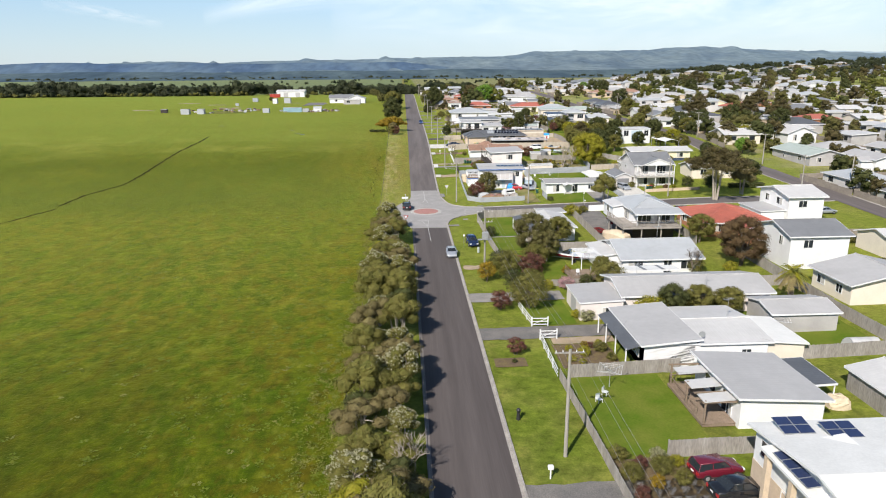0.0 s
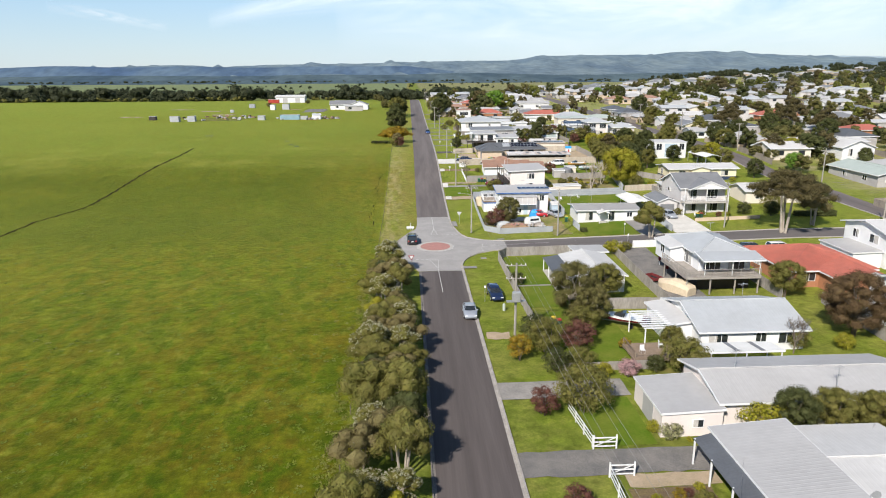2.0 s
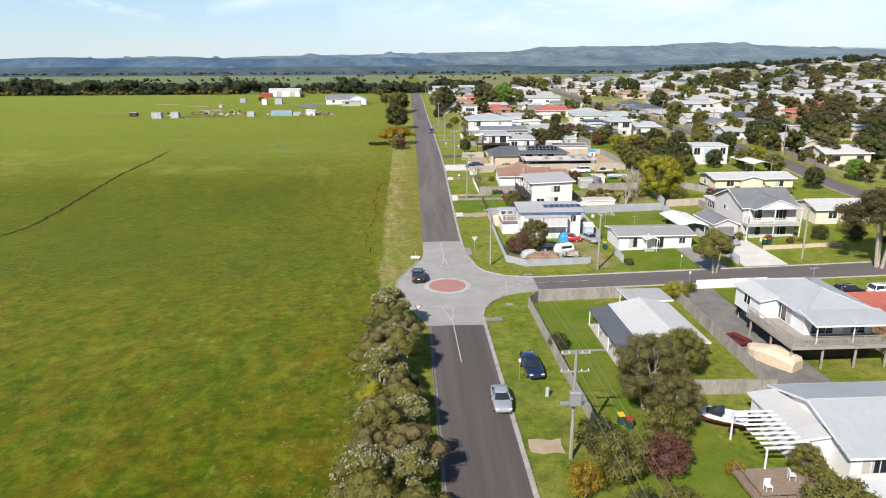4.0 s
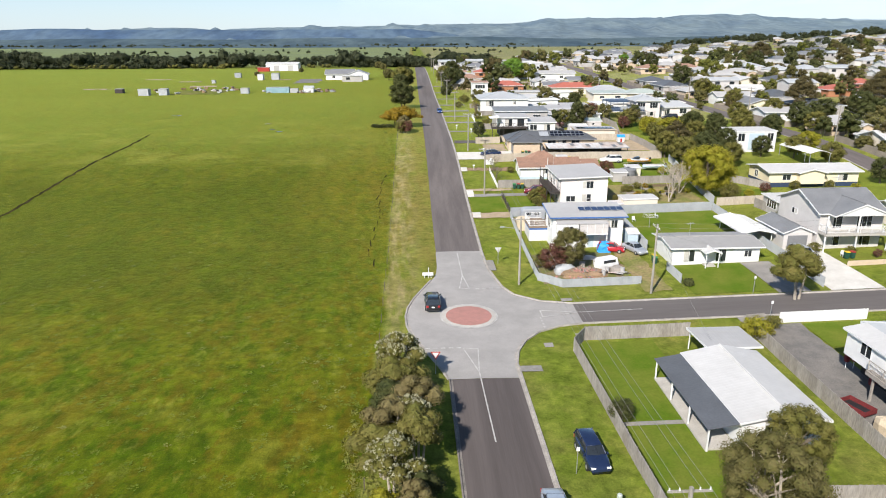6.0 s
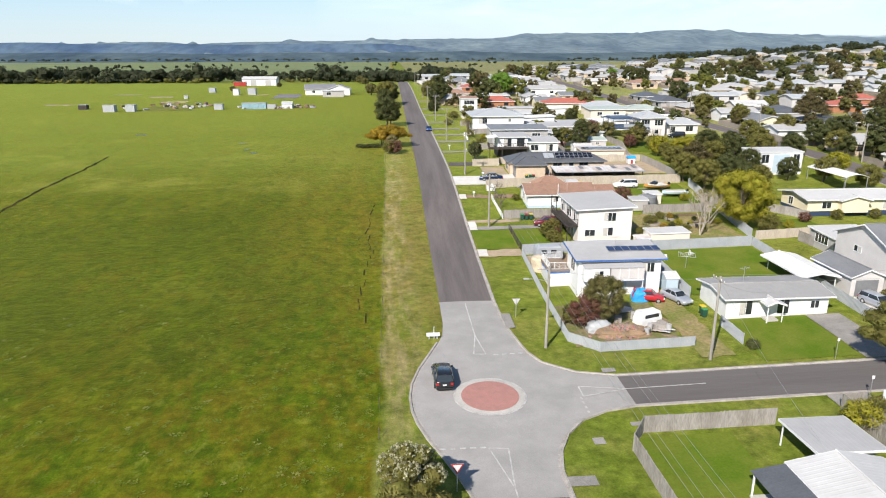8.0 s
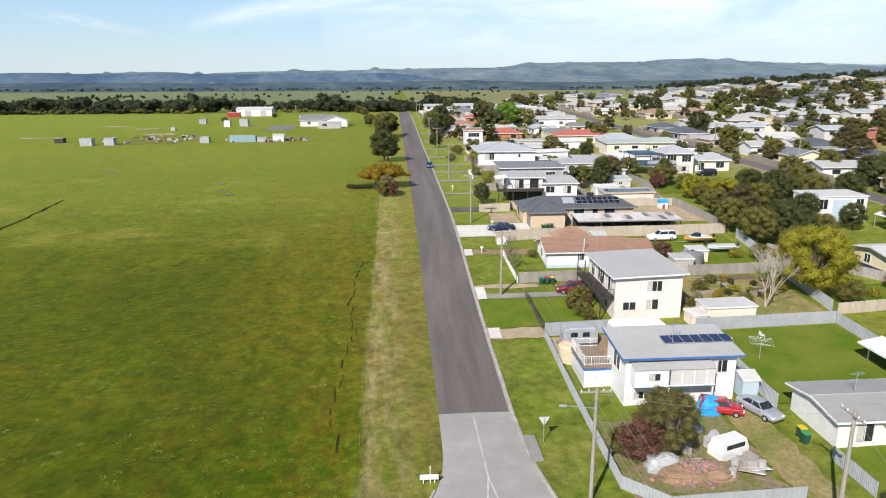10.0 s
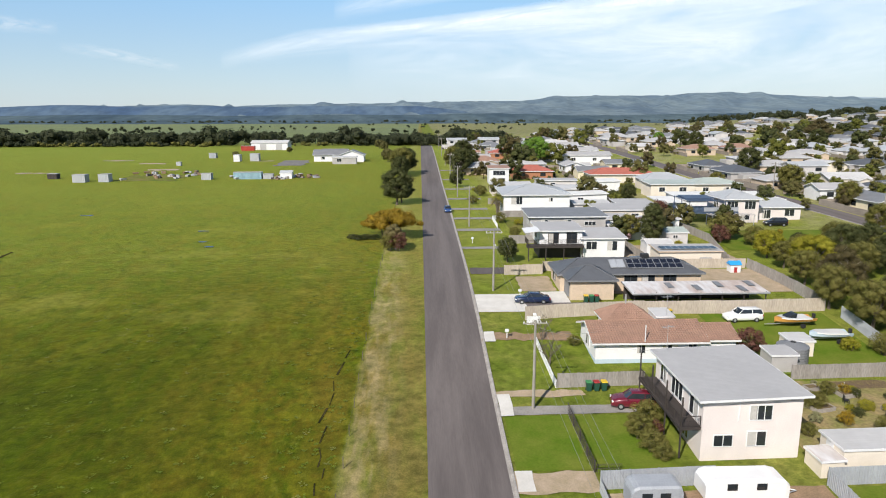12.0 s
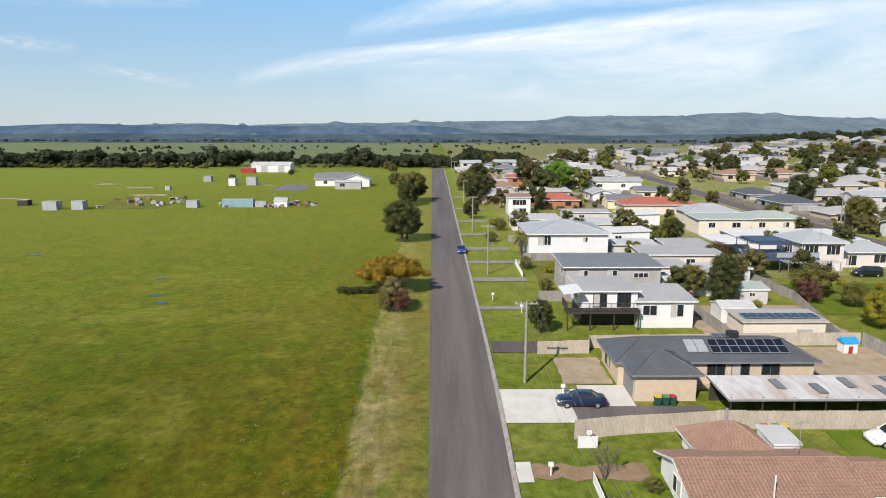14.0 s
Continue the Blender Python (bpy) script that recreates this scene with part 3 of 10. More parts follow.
# ---- houses ----
def window(parent, side, u, z, w, h, at, frame_mat=None, bars=1, name="window", glass=None):
    """A window of width w and height h on a wall that faces side; u: centre along the wall; at: the wall's plane."""
    g, p = G(), G()
    s = -1 if side in "SW" else 1

    def bx(gg, a, b, z0, z1, d0, d1):
        lo, hi = sorted((at + s * d0, at + s * d1))
        if side in "SN":
            gg.box(a, b, lo, hi, z0, z1)
        else:
            gg.box(lo, hi, a, b, z0, z1)

    f = 0.07
    a, b = u - w / 2, u + w / 2
    cols = [a - f, a]
    for i in range(1, bars + 1):
        c = a + w * i / (bars + 1)
        cols += [c - 0.03, c + 0.03]
    cols += [b, b + f]
    rows = [z - f, z, z + h, z + h + f]
    nc = len(cols)
    for dep in (at + s * 0.06, at - s * 0.02):
        for r in rows:
            for c in cols:
                g.v.append((c, dep, r) if side in "SN" else (dep, c, r))
    o = nc * 4
    for r in range(3):
        for c in range(nc - 1):
            hole = r == 1 and c % 2 == 1
            q = (r * nc + c, r * nc + c + 1, (r + 1) * nc + c + 1, (r + 1) * nc + c)
            if not hole:
                g.f.append(q)
            else:
                g.f += [(q[k], q[(k + 1) % 4], q[(k + 1) % 4] + o, q[k] + o) for k in range(4)]
    rim = list(range(nc)) + [nc * r + nc - 1 for r in (1, 2)] + list(range(nc * 4 - 1, nc * 3 - 1, -1)) + [nc * r for r in (2, 1)]
    g.f += [(rim[k], rim[k] + o, rim[(k + 1) % len(rim)] + o, rim[(k + 1) % len(rim)]) for k in range(len(rim))]
    bx(p, a, b, z, z + h, -0.02, 0.02)
    rb = random.Random(int(u * 53 + z * 31 + at * 17))
    if rb.random() < 0.5:
        cg = G()
        k = rb.choice((0.3, 0.45, 0.5))
        bx(cg, a, a + w * k, z + 0.02, z + h, 0.022, 0.03)
        part("curtain", cg, CURTAIN, parent, "pale curtain drawn half across")
    ob = part(name, g, frame_mat or WHITE, parent)
    part("pane", p, glass or GLASS, ob)
    return ob


def hip_roof(x0, x1, y0, y1, z, rise, t=0.12):
    """Four planes of a hip roof as one mesh each."""
    w, d = x1 - x0, y1 - y0
    if w >= d:
        r0, r1 = (x0 + d / 2, (y0 + y1) / 2, z + rise), (x1 - d / 2, (y0 + y1) / 2, z + rise)
        return [[(x0, y0, z), (x1, y0, z), r1, r0], [(x1, y1, z), (x0, y1, z), r0, r1], [(x0, y1, z), (x0, y0, z), r0], [(x1, y0, z), (x1, y1, z), r1]], (r0, r1)
    r0, r1 = ((x0 + x1) / 2, y0 + w / 2, z + rise), ((x0 + x1) / 2, y1 - w / 2, z + rise)
    return [[(x0, y0, z), (x1, y0, z), r0], [(x1, y1, z), (x0, y1, z), r1], [(x0, y1, z), (x0, y0, z), r0, r1], [(x1, y0, z), (x1, y1, z), r1, r0]], (r0, r1)


def tiled(g, p00, p10, p11, p01, course=0.34, pitch=0.3):
    """Courses of rolled roof tiles between an eave p00-p10 and the edge p01-p11 above it."""
    a, b, c, d = (Vector(p) for p in (p00, p10, p11, p01))
    nrm = (b - a).cross(d - a).normalized()
    if nrm.z < 0:
        nrm = -nrm
    rows = max(2, int((d - a).length / course))
    for r in range(rows):
        u0, u1 = r / rows, (r + 1) / rows
        l0, l1, h0, h1 = a.lerp(d, u0), b.lerp(c, u0), a.lerp(d, u1), b.lerp(c, u1)
        k = max(2, int((l1 - l0).length / pitch))
        lo, hi = [], []
        for i in range(k * 2 + 1):
            e = 0.045 if i % 2 else 0.0
            lo.append(l0.lerp(l1, i / (2 * k)) + nrm * (0.06 + e))
            hi.append(h0.lerp(h1, i / (2 * k)) + nrm * (0.015 + e))
        m = len(lo)
        low = [l0.lerp(l1, i / (2 * k)) for i in range(m)]
        g.add(lo + hi + low, [(i, i + 1, m + i + 1, m + i) for i in range(m - 1)] + [(2 * m + i, 2 * m + i + 1, i + 1, i) for i in range(m - 1)])
    return g


def roof_parts(h, kind, x0, x1, y0, y1, z, rise, roofmat, trim, ribbed=True, tiles=False, pitch=0.38):
    """Roof sheets, fascias, gutters and ridge caps under the house h."""
    pl, fascia, cap = [], G(), G()

    def around(loop, drop=0.2, out=0.03):
        """One continuous board round the roof's edge."""
        n = len(loop)
        c = sum((Vector(p) for p in loop), Vector()) / n
        rings = []
        for p in loop:
            p = Vector(p)
            d = Vector((math.copysign(out, p.x - c.x) if abs(p.x - c.x) > 0.01 else 0, math.copysign(out, p.y - c.y) if abs(p.y - c.y) > 0.01 else 0, 0))
            rings.append([p + d, p + d - Vector((0, 0, drop)), p - d - Vector((0, 0, drop)), p - d])
        fascia.loft(rings + rings[:1], cap=False)

    zt = z + rise
    if kind == "gx":
        ym = (y0 + y1) / 2
        pl = [((x0, y0, z), (x1, y0, z), (x1, ym, zt), (x0, ym, zt)), ((x1, y1, z), (x0, y1, z), (x0, ym, zt), (x1, ym, zt))]
        cap.tube((x0, ym, zt + 0.03), (x1, ym, zt + 0.03), 0.09, n=6)
        around([(x0, y0, z), (x1, y0, z), (x1, ym, zt), (x1, y1, z), (x0, y1, z), (x0, ym, zt)])
    elif kind == "gy":
        xm = (x0 + x1) / 2
        pl = [((x0, y1, z), (x0, y0, z), (xm, y0, zt), (xm, y1, zt)), ((x1, y0, z), (x1, y1, z), (xm, y1, zt), (xm, y0, zt))]
        cap.tube((xm, y0, zt + 0.03), (xm, y1, zt + 0.03), 0.09, n=6)
        around([(x0, y0, z), (xm, y0, zt), (x1, y0, z), (x1, y1, z), (xm, y1, zt), (x0, y1, z)])
    elif kind in ("sN", "sS", "sE", "sW"):
        zz = {"sN": (z, z, zt, zt), "sS": (zt, zt, z, z), "sE": (z, zt, zt, z), "sW": (zt, z, z, zt)}[kind]
        c = [(x0, y0, zz[0]), (x1, y0, zz[1]), (x1, y1, zz[2]), (x0, y1, zz[3])]
        pl = [tuple(c)] if kind in ("sN", "sS") else [(c[3], c[0], c[1], c[2])]
        around(c)
    if kind == "hip":
        planes, (r0, r1) = hip_roof(x0, x1, y0, y1, z, rise)
        for q in planes:
            g = G()
            if tiles:
                g.slab(q, 0.05)
                if len(q) == 4:
                    tiled(g, *q)
                else:
                    tiled(g, q[0], q[1], q[2], q[2])
            else:
                g.slab(q, 0.07)
            o = part("roof_plane", g, roofmat, h)
            if tiles:
                o["kind"] = "stuff"
        cap.tube(r0, r1, 0.1, n=6)
        for c, r in (((x0, y0, z), r0), ((x1, y0, z), r1 if x1 - x0 >= y1 - y0 else r0), ((x0, y1, z), r0 if x1 - x0 >= y1 - y0 else r1), ((x1, y1, z), r1)):
            if ribbed:
                cg = G()
                cg.tube((c[0], c[1], c[2] + 0.02), (r[0], r[1], r[2] + 0.02), 0.08, n=6)
                part("ridge_cap", cg, roofmat, h)
        around([(x0, y0, z), (x1, y0, z), (x1, y1, z), (x0, y1, z)])
    for q in pl:
        g = G()
        if tiles:
            g.slab(q, 0.05)
            tiled(g, *q)
        elif ribbed:
            g.ribs(*q, pitch=pitch)
        else:
            g.slab(q, 0.07)
        o = part("roof_plane", g, roofmat, h)
        if tiles:
            o["kind"] = "stuff"
    part("fascia", fascia, trim, h)
    if cap.v and ribbed:
        part("ridge_cap", cap, roofmat, h)


def house(name, label, x0, x1, y0, y1, eave, kind, rise, wall, roofmat, over=0.5, wins=(), trim=None, base=0.0, floor=-0.6, ribbed=True, tiles=False, category="house", basemat=None, group="", frame_mat=None, pitch=0.38, door=None, solid=True):
    """A building with walls x0..x1, y0..y1; wins: (side, along, sill, width, height[, bars])."""
    cx, cy = (x0 + x1) / 2, (y0 + y1) / 2
    h = thing(name, cx, cy, label, category, group=group)
    a, b, c, d = x0 - cx, x1 - cx, y0 - cy, y1 - cy
    zt = eave + rise
    g = G()
    if not solid:
        pass
    elif kind == "gx":
        k = over * rise / ((d - c) / 2 + over)
        pts = [(c, floor), (d, floor), (d, eave + k), (0, zt - 0.05), (c, eave + k)]
        g.loft([[(x, y, z) for y, z in pts] for x in (a, b)])
    elif kind == "gy":
        k = over * rise / ((b - a) / 2 + over)
        pts = [(a, floor), (b, floor), (b, eave + k), (0, zt - 0.05), (a, eave + k)]
        g.loft([[(x, y, z) for x, z in pts] for y in (d, c)])
    elif kind in ("sN", "sS"):
        e0, e1 = (eave, zt) if kind == "sN" else (zt, eave)
        g.loft([[(x, y, z) for y, z in ((c, floor), (d, floor), (d, e1 - 0.08), (c, e0 - 0.08))] for x in (a, b)])
    elif kind in ("sE", "sW"):
        e0, e1 = (eave, zt) if kind == "sE" else (zt, eave)
        g.loft([[(x, y, z) for x, z in ((a, floor), (b, floor), (b, e1 - 0.08), (a, e0 - 0.08))] for y in (d, c)])
    else:
        g.box(a, b, c, d, floor, eave - 0.02)
    if solid:
        part("wall", g, wall, h)
        if basemat:
            bg = G()
            bg.box(a - 0.03, b + 0.03, c - 0.03, d + 0.03, floor, base)
            part("base_wall", bg, basemat, h)
    trim = trim or WHITE
    roof_parts(h, kind, a - over, b + over, c - over, d + over, eave, rise, roofmat, trim, ribbed, tiles, pitch)
    sg = G()
    if solid and over > 0.2 and kind != "flat":
        sg.box(a - over + 0.05, b + over - 0.05, c - over + 0.05, d + over - 0.05, eave - 0.16, eave - 0.1) if kind in ("hip",) else None
        if sg.v:
            part("soffit", sg, WHITE, h)
    for w in wins:
        side, u, z, ww, hh = w[:5]
        at = {"S": c, "N": d, "W": a, "E": b}[side]
        window(h, side, u - (cx if side in "SN" else cy), z, ww, hh, at, frame_mat, w[5] if len(w) > 5 else 1)
    for q in door or ():
        side, u, z, ww, hh, m = q
        at = {"S": c, "N": d, "W": a, "E": b}[side]
        dg = G()
        s = -1 if side in "SW" else 1
        uu = u - (cx if side in "SN" else cy)
        lo, hi = sorted((at - s * 0.02, at + s * 0.04))
        dg.box(uu - ww / 2, uu + ww / 2, lo, hi, z, z + hh) if side in "SN" else dg.box(lo, hi, uu - ww / 2, uu + ww / 2, z, z + hh)
        part("door", dg, m, h)
    return h


def lp(h, x, y):
    """World x, y in the coordinates of the thing h."""
    return x - h.location.x, y - h.location.y


def wing(h, x0, x1, y0, y1, eave, kind, rise, wall, roofmat, over=0.4, floor=-0.6, trim=None, ribbed=True, tiles=False, wins=(), name="wing_wall"):
    """A lower or higher wing that belongs to the house h."""
    (a, c), (b, d) = lp(h, x0, y0), lp(h, x1, y1)
    g = G()
    if wall:
        if kind == "gx":
            g.loft([[(x, y, z) for y, z in ((c, floor), (d, floor), (d, eave), ((c + d) / 2, eave + rise - 0.08), (c, eave))] for x in (a, b)])
        elif kind == "gy":
            g.loft([[(x, y, z) for x, z in ((a, floor), (b, floor), (b, eave), ((a + b) / 2, eave + rise - 0.08), (a, eave))] for y in (d, c)])
        else:
            g.box(a, b, c, d, floor, eave - 0.05 if kind == "hip" else eave)
        part(name, g, wall, h)
    roof_parts(h, kind, a - over, b + over, c - over, d + over, eave, rise, roofmat, trim or WHITE, ribbed, tiles)
    for w in wins:
        side, u, z, ww, hh = w[:5]
        at = {"S": c, "N": d, "W": a, "E": b}[side]
        ux, uy = lp(h, u, u)
        window(h, side, ux if side in "SN" else uy, z, ww, hh, at, None, w[5] if len(w) > 5 else 1)


def posts(h, pts, z0, z1, material, r=0.07, name="post"):
    for x, y in pts:
        a, c = lp(h, x, y)
        g = G()
        g.box(a - r, a + r, c - r, c + r, z0, z1)
        part(name, g, material, h)


def deck(h, x0, x1, y0, y1, z, material, t=0.18, board=0.16, name="deck_board"):
    """A boarded floor on a frame."""
    (a, c), (b, d) = lp(h, x0, y0), lp(h, x1, y1)
    g = G()
    g.box(a, b, c, d, z - t - 0.12, z - 0.05)
    part("deck_frame", g, material, h)
    g = G()
    n = int((d - c) / board)
    prof = []
    for i in range(n):
        for e, k in ((0.0, 0.0), (0.1, 0.05), (0.9, 0.05)):
            prof.append((c + (d - c) * (i + e) / n, z - 0.05 + k))
    prof += [(d, z - 0.05), (d, z - 0.08), (c, z - 0.08)]
    g.loft([[(x, y, q) for y, q in prof] for x in (a - 0.02, b + 0.02)])
    part("deck_floor", g, material, h)


def railing(h, pts, z, material, hgt=1.0, gap=0.14, name="railing"):
    """A balustrade along a line of world points."""
    for (x0, y0), (x1, y1) in zip(pts, pts[1:]):
        g = G()
        a, b = Vector((*lp(h, x0, y0), z)), Vector((*lp(h, x1, y1), z))
        for k, r in ((hgt, 0.04), (0.12, 0.03)):
            g.tube(a + Vector((0, 0, k)), b + Vector((0, 0, k)), r, n=4)
        n = max(2, int((b - a).length / gap))
        for i in range(n + 1):
            p = a.lerp(b, i / n)
            r = 0.045 if i % 12 == 0 else 0.014
            g.tube(p, p + Vector((0, 0, hgt)), r, n=4)
        part(name, g, material, h)["kind"] = "stuff"


def panels(h, x, y, nx, ny, pw, ph, z, tilt_x=0.0, tilt_y=0.0, material=None, gap=0.03, name="solar_panel"):
    """Solar panels lying on the house h's roof; tilt: rise of z per metre of x or y. x, y: world corner."""
    material = material or SOLAR
    a, c = lp(h, x, y)
    for j in range(ny):
        for i in range(nx):
            x0, y0 = a + i * (pw + gap), c + j * (ph + gap)
            zz = lambda u, v: z + (u - a) * tilt_x + (v - c) * tilt_y
            x1, y1 = x0 + pw, y0 + ph
            fr = G()
            fr.slab([(x0, y0, zz(x0, y0) + 0.1), (x1, y0, zz(x1, y0) + 0.1), (x1, y1, zz(x1, y1) + 0.1), (x0, y1, zz(x0, y1) + 0.1)], 0.05)
            p = part(name, fr, STEEL, h)
            cl = G()
            cx_, cy_ = (3, 2) if pw > ph else (2, 3)
            us = [x0 + 0.03 + (pw - 0.06) * q for k in range(cx_) for q in ((k + 0.015) / cx_, (k + 0.985) / cx_)]
            vs = [y0 + 0.03 + (ph - 0.06) * q for k in range(cy_) for q in ((k + 0.015) / cy_, (k + 0.985) / cy_)]
            for b_, v in enumerate(vs):
                for a_, u in enumerate(us):
                    cl.v.append((u, v, zz(u, v) + 0.11))
            nu = len(us)
            cl.f = [(q * nu + r, q * nu + r + 1, (q + 1) * nu + r + 1, (q + 1) * nu + r) for q in range(len(vs) - 1) for r in range(nu - 1)]
            part("solar_glass", cl, material, p)


# row along the street, south of the crossroads
def south_houses():
    h = house("house", "white two-storey house with solar panels on a white steel roof", 26.3, 36, 27, 43.2, 5.1, "gx", 1.3, WHITE_WALL, ROOF_WHITE, 0.5, ribbed=False, wins=[("W", 41.5, 3.3, 1.6, 1.2), ("W", 33, 3.3, 2.4, 1.3), ("W", 38, 0.3, 2.4, 2.0)], basemat=BRICK_C, base=2.4)
    wing(h, 25.4, 31, 33.5, 40.4, 5.0, "sE", 0.8, None, ROOF_WHITE, 0.2)
    posts(h, [(25.5, 34), (25.5, 40), (25.5, 37)], -0.3, 5.0, BRICK_C, 0.2)
    panels(h, 25.4, 35.4, 2, 4, 1.0, 1.0, 5.15, 0.11)
    panels(h, 27.2, 41.2, 2, 2, 1.15, 0.95, 5.45, 0, 0.14)
    panels(h, 30.2, 40.3, 2, 2, 1.15, 0.95, 5.55, 0, 0.1)

    h = house("house", "white house with a low grey steel roof and a pergola deck", 29.4, 37.0, 51.2, 60.3, 2.7, "sW", 0.5, WHITE_WALL, ROOF_GREY, 0.5, wins=[("W", 57, 0.9, 2.2, 1.3), ("W", 53.6, 0.2, 1.8, 2.1)])
    deck(h, 26.3, 29.3, 51.6, 59.6, 0.35, WOOD)
    railing(h, [(26.4, 53.2), (26.4, 59.5), (29.2, 59.5)], 0.35, WOOD, 0.9, 0.5)
    posts(h, [(26.5, 51.8), (26.5, 55.6), (26.5, 59.4)], 0, 2.5, WOOD)
    for i, (a, b) in enumerate(((51.6, 53.2), (54.3, 56.0), (57.2, 58.7))):
        g = G()
        (xa, ya), (xb, yb) = lp(h, 26.3, a), lp(h, 29.2, b)
        g.ribs((xa, yb, 2.45), (xa, ya, 2.45), (xb, ya, 2.62), (xb, yb, 2.62), pitch=0.3)
        part("pergola_sheet", g, ROOF_PALE, h)
    for y in (51.7, 53.6, 55.6, 57.6, 59.5):
        g = G()
        a, c = lp(h, 26.2, y)
        g.box(a, a + 3.1, c - 0.05, c + 0.05, 2.3, 2.44)
        part("rafter", g, WOOD, h)

    h = house("house", "long white house with pale and grey steel roofs", 25.2, 38.6, 63.6, 74.2, 2.8, "hip", 0.1, WHITE_WALL, ROOF_GREY, 0.1, wins=[("W", 66, 0.8, 2.0, 1.4), ("W", 69.5, 0.8, 2.0, 1.4), ("W", 72.5, 0.1, 1.0, 2.1), ("S", 36.3, 1.0, 1.0, 0.9)], group="houses along the street")
    wing(h, 25.2, 30.7, 63.6, 74.2, 2.85, "sE", 0.55, WHITE_WALL, ROOF_GREY, 0.5)
    wing(h, 31.6, 38.6, 63.8, 74.0, 2.8, "gx", 0.6, None, ROOF_PALE, 0.5)
    g = G()
    (a, c), (b, d) = lp(h, 23.2, 63.5), lp(h, 24.8, 74.0)
    g.ribs((a, d, 2.25), (a, c, 2.25), (b, c, 2.7), (b, d, 2.7), pitch=0.3)
    part("veranda_roof", g, ROOF_DARK, h)
    posts(h, [(23.3, y) for y in (63.7, 67.2, 70.7, 73.8)], -0.2, 2.3, WHITE, 0.06)
    wing(h, 38.8, 42.8, 63.9, 71, 2.4, "sW", 0.4, CREAM, ROOF_WHITE, 0.3)

    house("garage", "pinkish garage with a flat grey steel roof", 22.2, 27.7, 78.1, 85.2, 2.4, "sE", 0.25, PINKISH, ROOF_GREY, 0.15, category="garage", wins=[("S", 25.5, 0.9, 0.9, 0.7, 0)], door=[("W", 81.5, 0.0, 2.6, 2.1, ROOF_GREY)])
    house("house", "long low pale house with a pale grey steel roof", 28.0, 47.3, 79.0, 87.6, 2.7, "gx", 1.1, PINKISH, ROOF_GREY, 0.5, wins=[("S", 45.5, 0.8, 1.6, 1.1), ("S", 41, 0.8, 1.8, 1.1), ("S", 35, 0.8, 1.8, 1.1)])
    h = house("patio_cover", "white corrugated patio cover on posts", 31.6, 39.4, 89.4, 92.3, 2.5, "sS", 0.3, None, ROOF_WHITE, 0.1, category="patio cover", solid=False)
    for x in (34.2, 36.9):
        g = G()
        a, c = lp(h, x, 89.3)
        g.slab([(a, c, 2.84), (a + 0.5, c, 2.84), (a + 0.5, c + 3.1, 2.54), (a, c + 3.1, 2.54)], 0.02)
        part("smoked_sheet", g, ROOF_MID, h, "dark translucent roof sheet")
    posts(h, [(31.7, 89.5), (35.5, 89.5), (39.3, 89.5), (31.7, 92.2), (39.3, 92.2)], -0.2, 2.6, WHITE, 0.05)
    h = house("house", "white house with a bluish steel gable roof", 33.2, 45.3, 95.4, 106.5, 2.6, "gx", 1.7, WHITE_WALL, ROOF_BLUEGREY, 0.5, wins=[("S", 35.2, 0.9, 2.2, 1.2, 2), ("S", 40.2, 0.3, 1.2, 1.9), ("S", 43.2, 0.9, 1.8, 1.2)])
    wing(h, 30.5, 33.2, 98, 105.5, 2.5, "sE", 0.4, WHITE_WALL, ROOF_PALE, 0.3)
    for i in range(9):
        g = G()
        a, c = lp(h, 27.0, 96.6 + i * 0.7)
        g.box(a, a + 4.0, c, c + 0.3, 2.5, 2.56)
        part("pergola_slat", g, WHITE, h)
    posts(h, [(27.2, 96.7), (27.2, 102.3)], -0.2, 2.5, WHITE, 0.06)
    h = thing("timber_deck", 27.5, 94.6, "weathered grey timber deck with seating", "deck")
    deck(h, 24.6, 31.0, 92.4, 96.8, 0.9, WOOD)
    railing(h, [(24.7, 96.7), (24.7, 92.5), (27.3, 92.5)], 0.9, WOOD, 0.8, 0.3)
    posts(h, [(24.8, 92.6), (27.5, 92.6), (30.8, 92.6), (30.8, 96.6)], -0.3, 0.8, WOOD, 0.08)

    # base_wall is coloured dark, in place of shade in the space under the deck
    h = house("house", "white two-storey house with a veranda deck on posts", 42.2, 49.9, 117.4, 128.6, 5.3, "hip", 1.5, WHITE_WALL, ROOF_BLUEGREY, 0.6, wins=[("W", 126, 3.6, 1.4, 1.2), ("W", 121.5, 2.9, 3.2, 2.0, 2), ("S", 44.2, 2.9, 2.4, 2.0, 2), ("S", 47.8, 2.9, 2.4, 2.0, 2), ("W", 123, 0.6, 1.6, 1.3)], frame_mat=WHITE, basemat=DARKWOOD, base=2.6)
    wing(h, 41.8, 50.2, 114.6, 117.4, 5.1, "sN", 0.5, None, ROOF_BLUEGREY, 0.3)
    wing(h, 39.9, 42.2, 122.5, 128.4, 5.0, "sE", 0.5, WHITE_WALL, ROOF_PALE, 0.3, floor=2.4, wins=[("W", 125.5, 3.5, 1.4, 1.2)])
    deck(h, 39.3, 50.2, 114.5, 117.4, 2.75, GREYDECK, 0.3)
    deck(h, 39.3, 42.2, 117.4, 124.3, 2.75, GREYDECK, 0.3)
    railing(h, [(39.4, 124.2), (39.4, 114.6), (50.1, 114.6), (50.1, 117.3)], 2.75, GREYDECK, 1.0, 0.16)
    posts(h, [(39.6, 115), (39.6, 119), (39.6, 123.5), (43, 114.9), (46.6, 114.9), (50, 114.9)], -0.3, 2.6, GREYDECK, 0.09)
    posts(h, [(42, 114.8), (46, 114.8), (50, 114.8)], 2.75, 5.2, WHITE, 0.05)
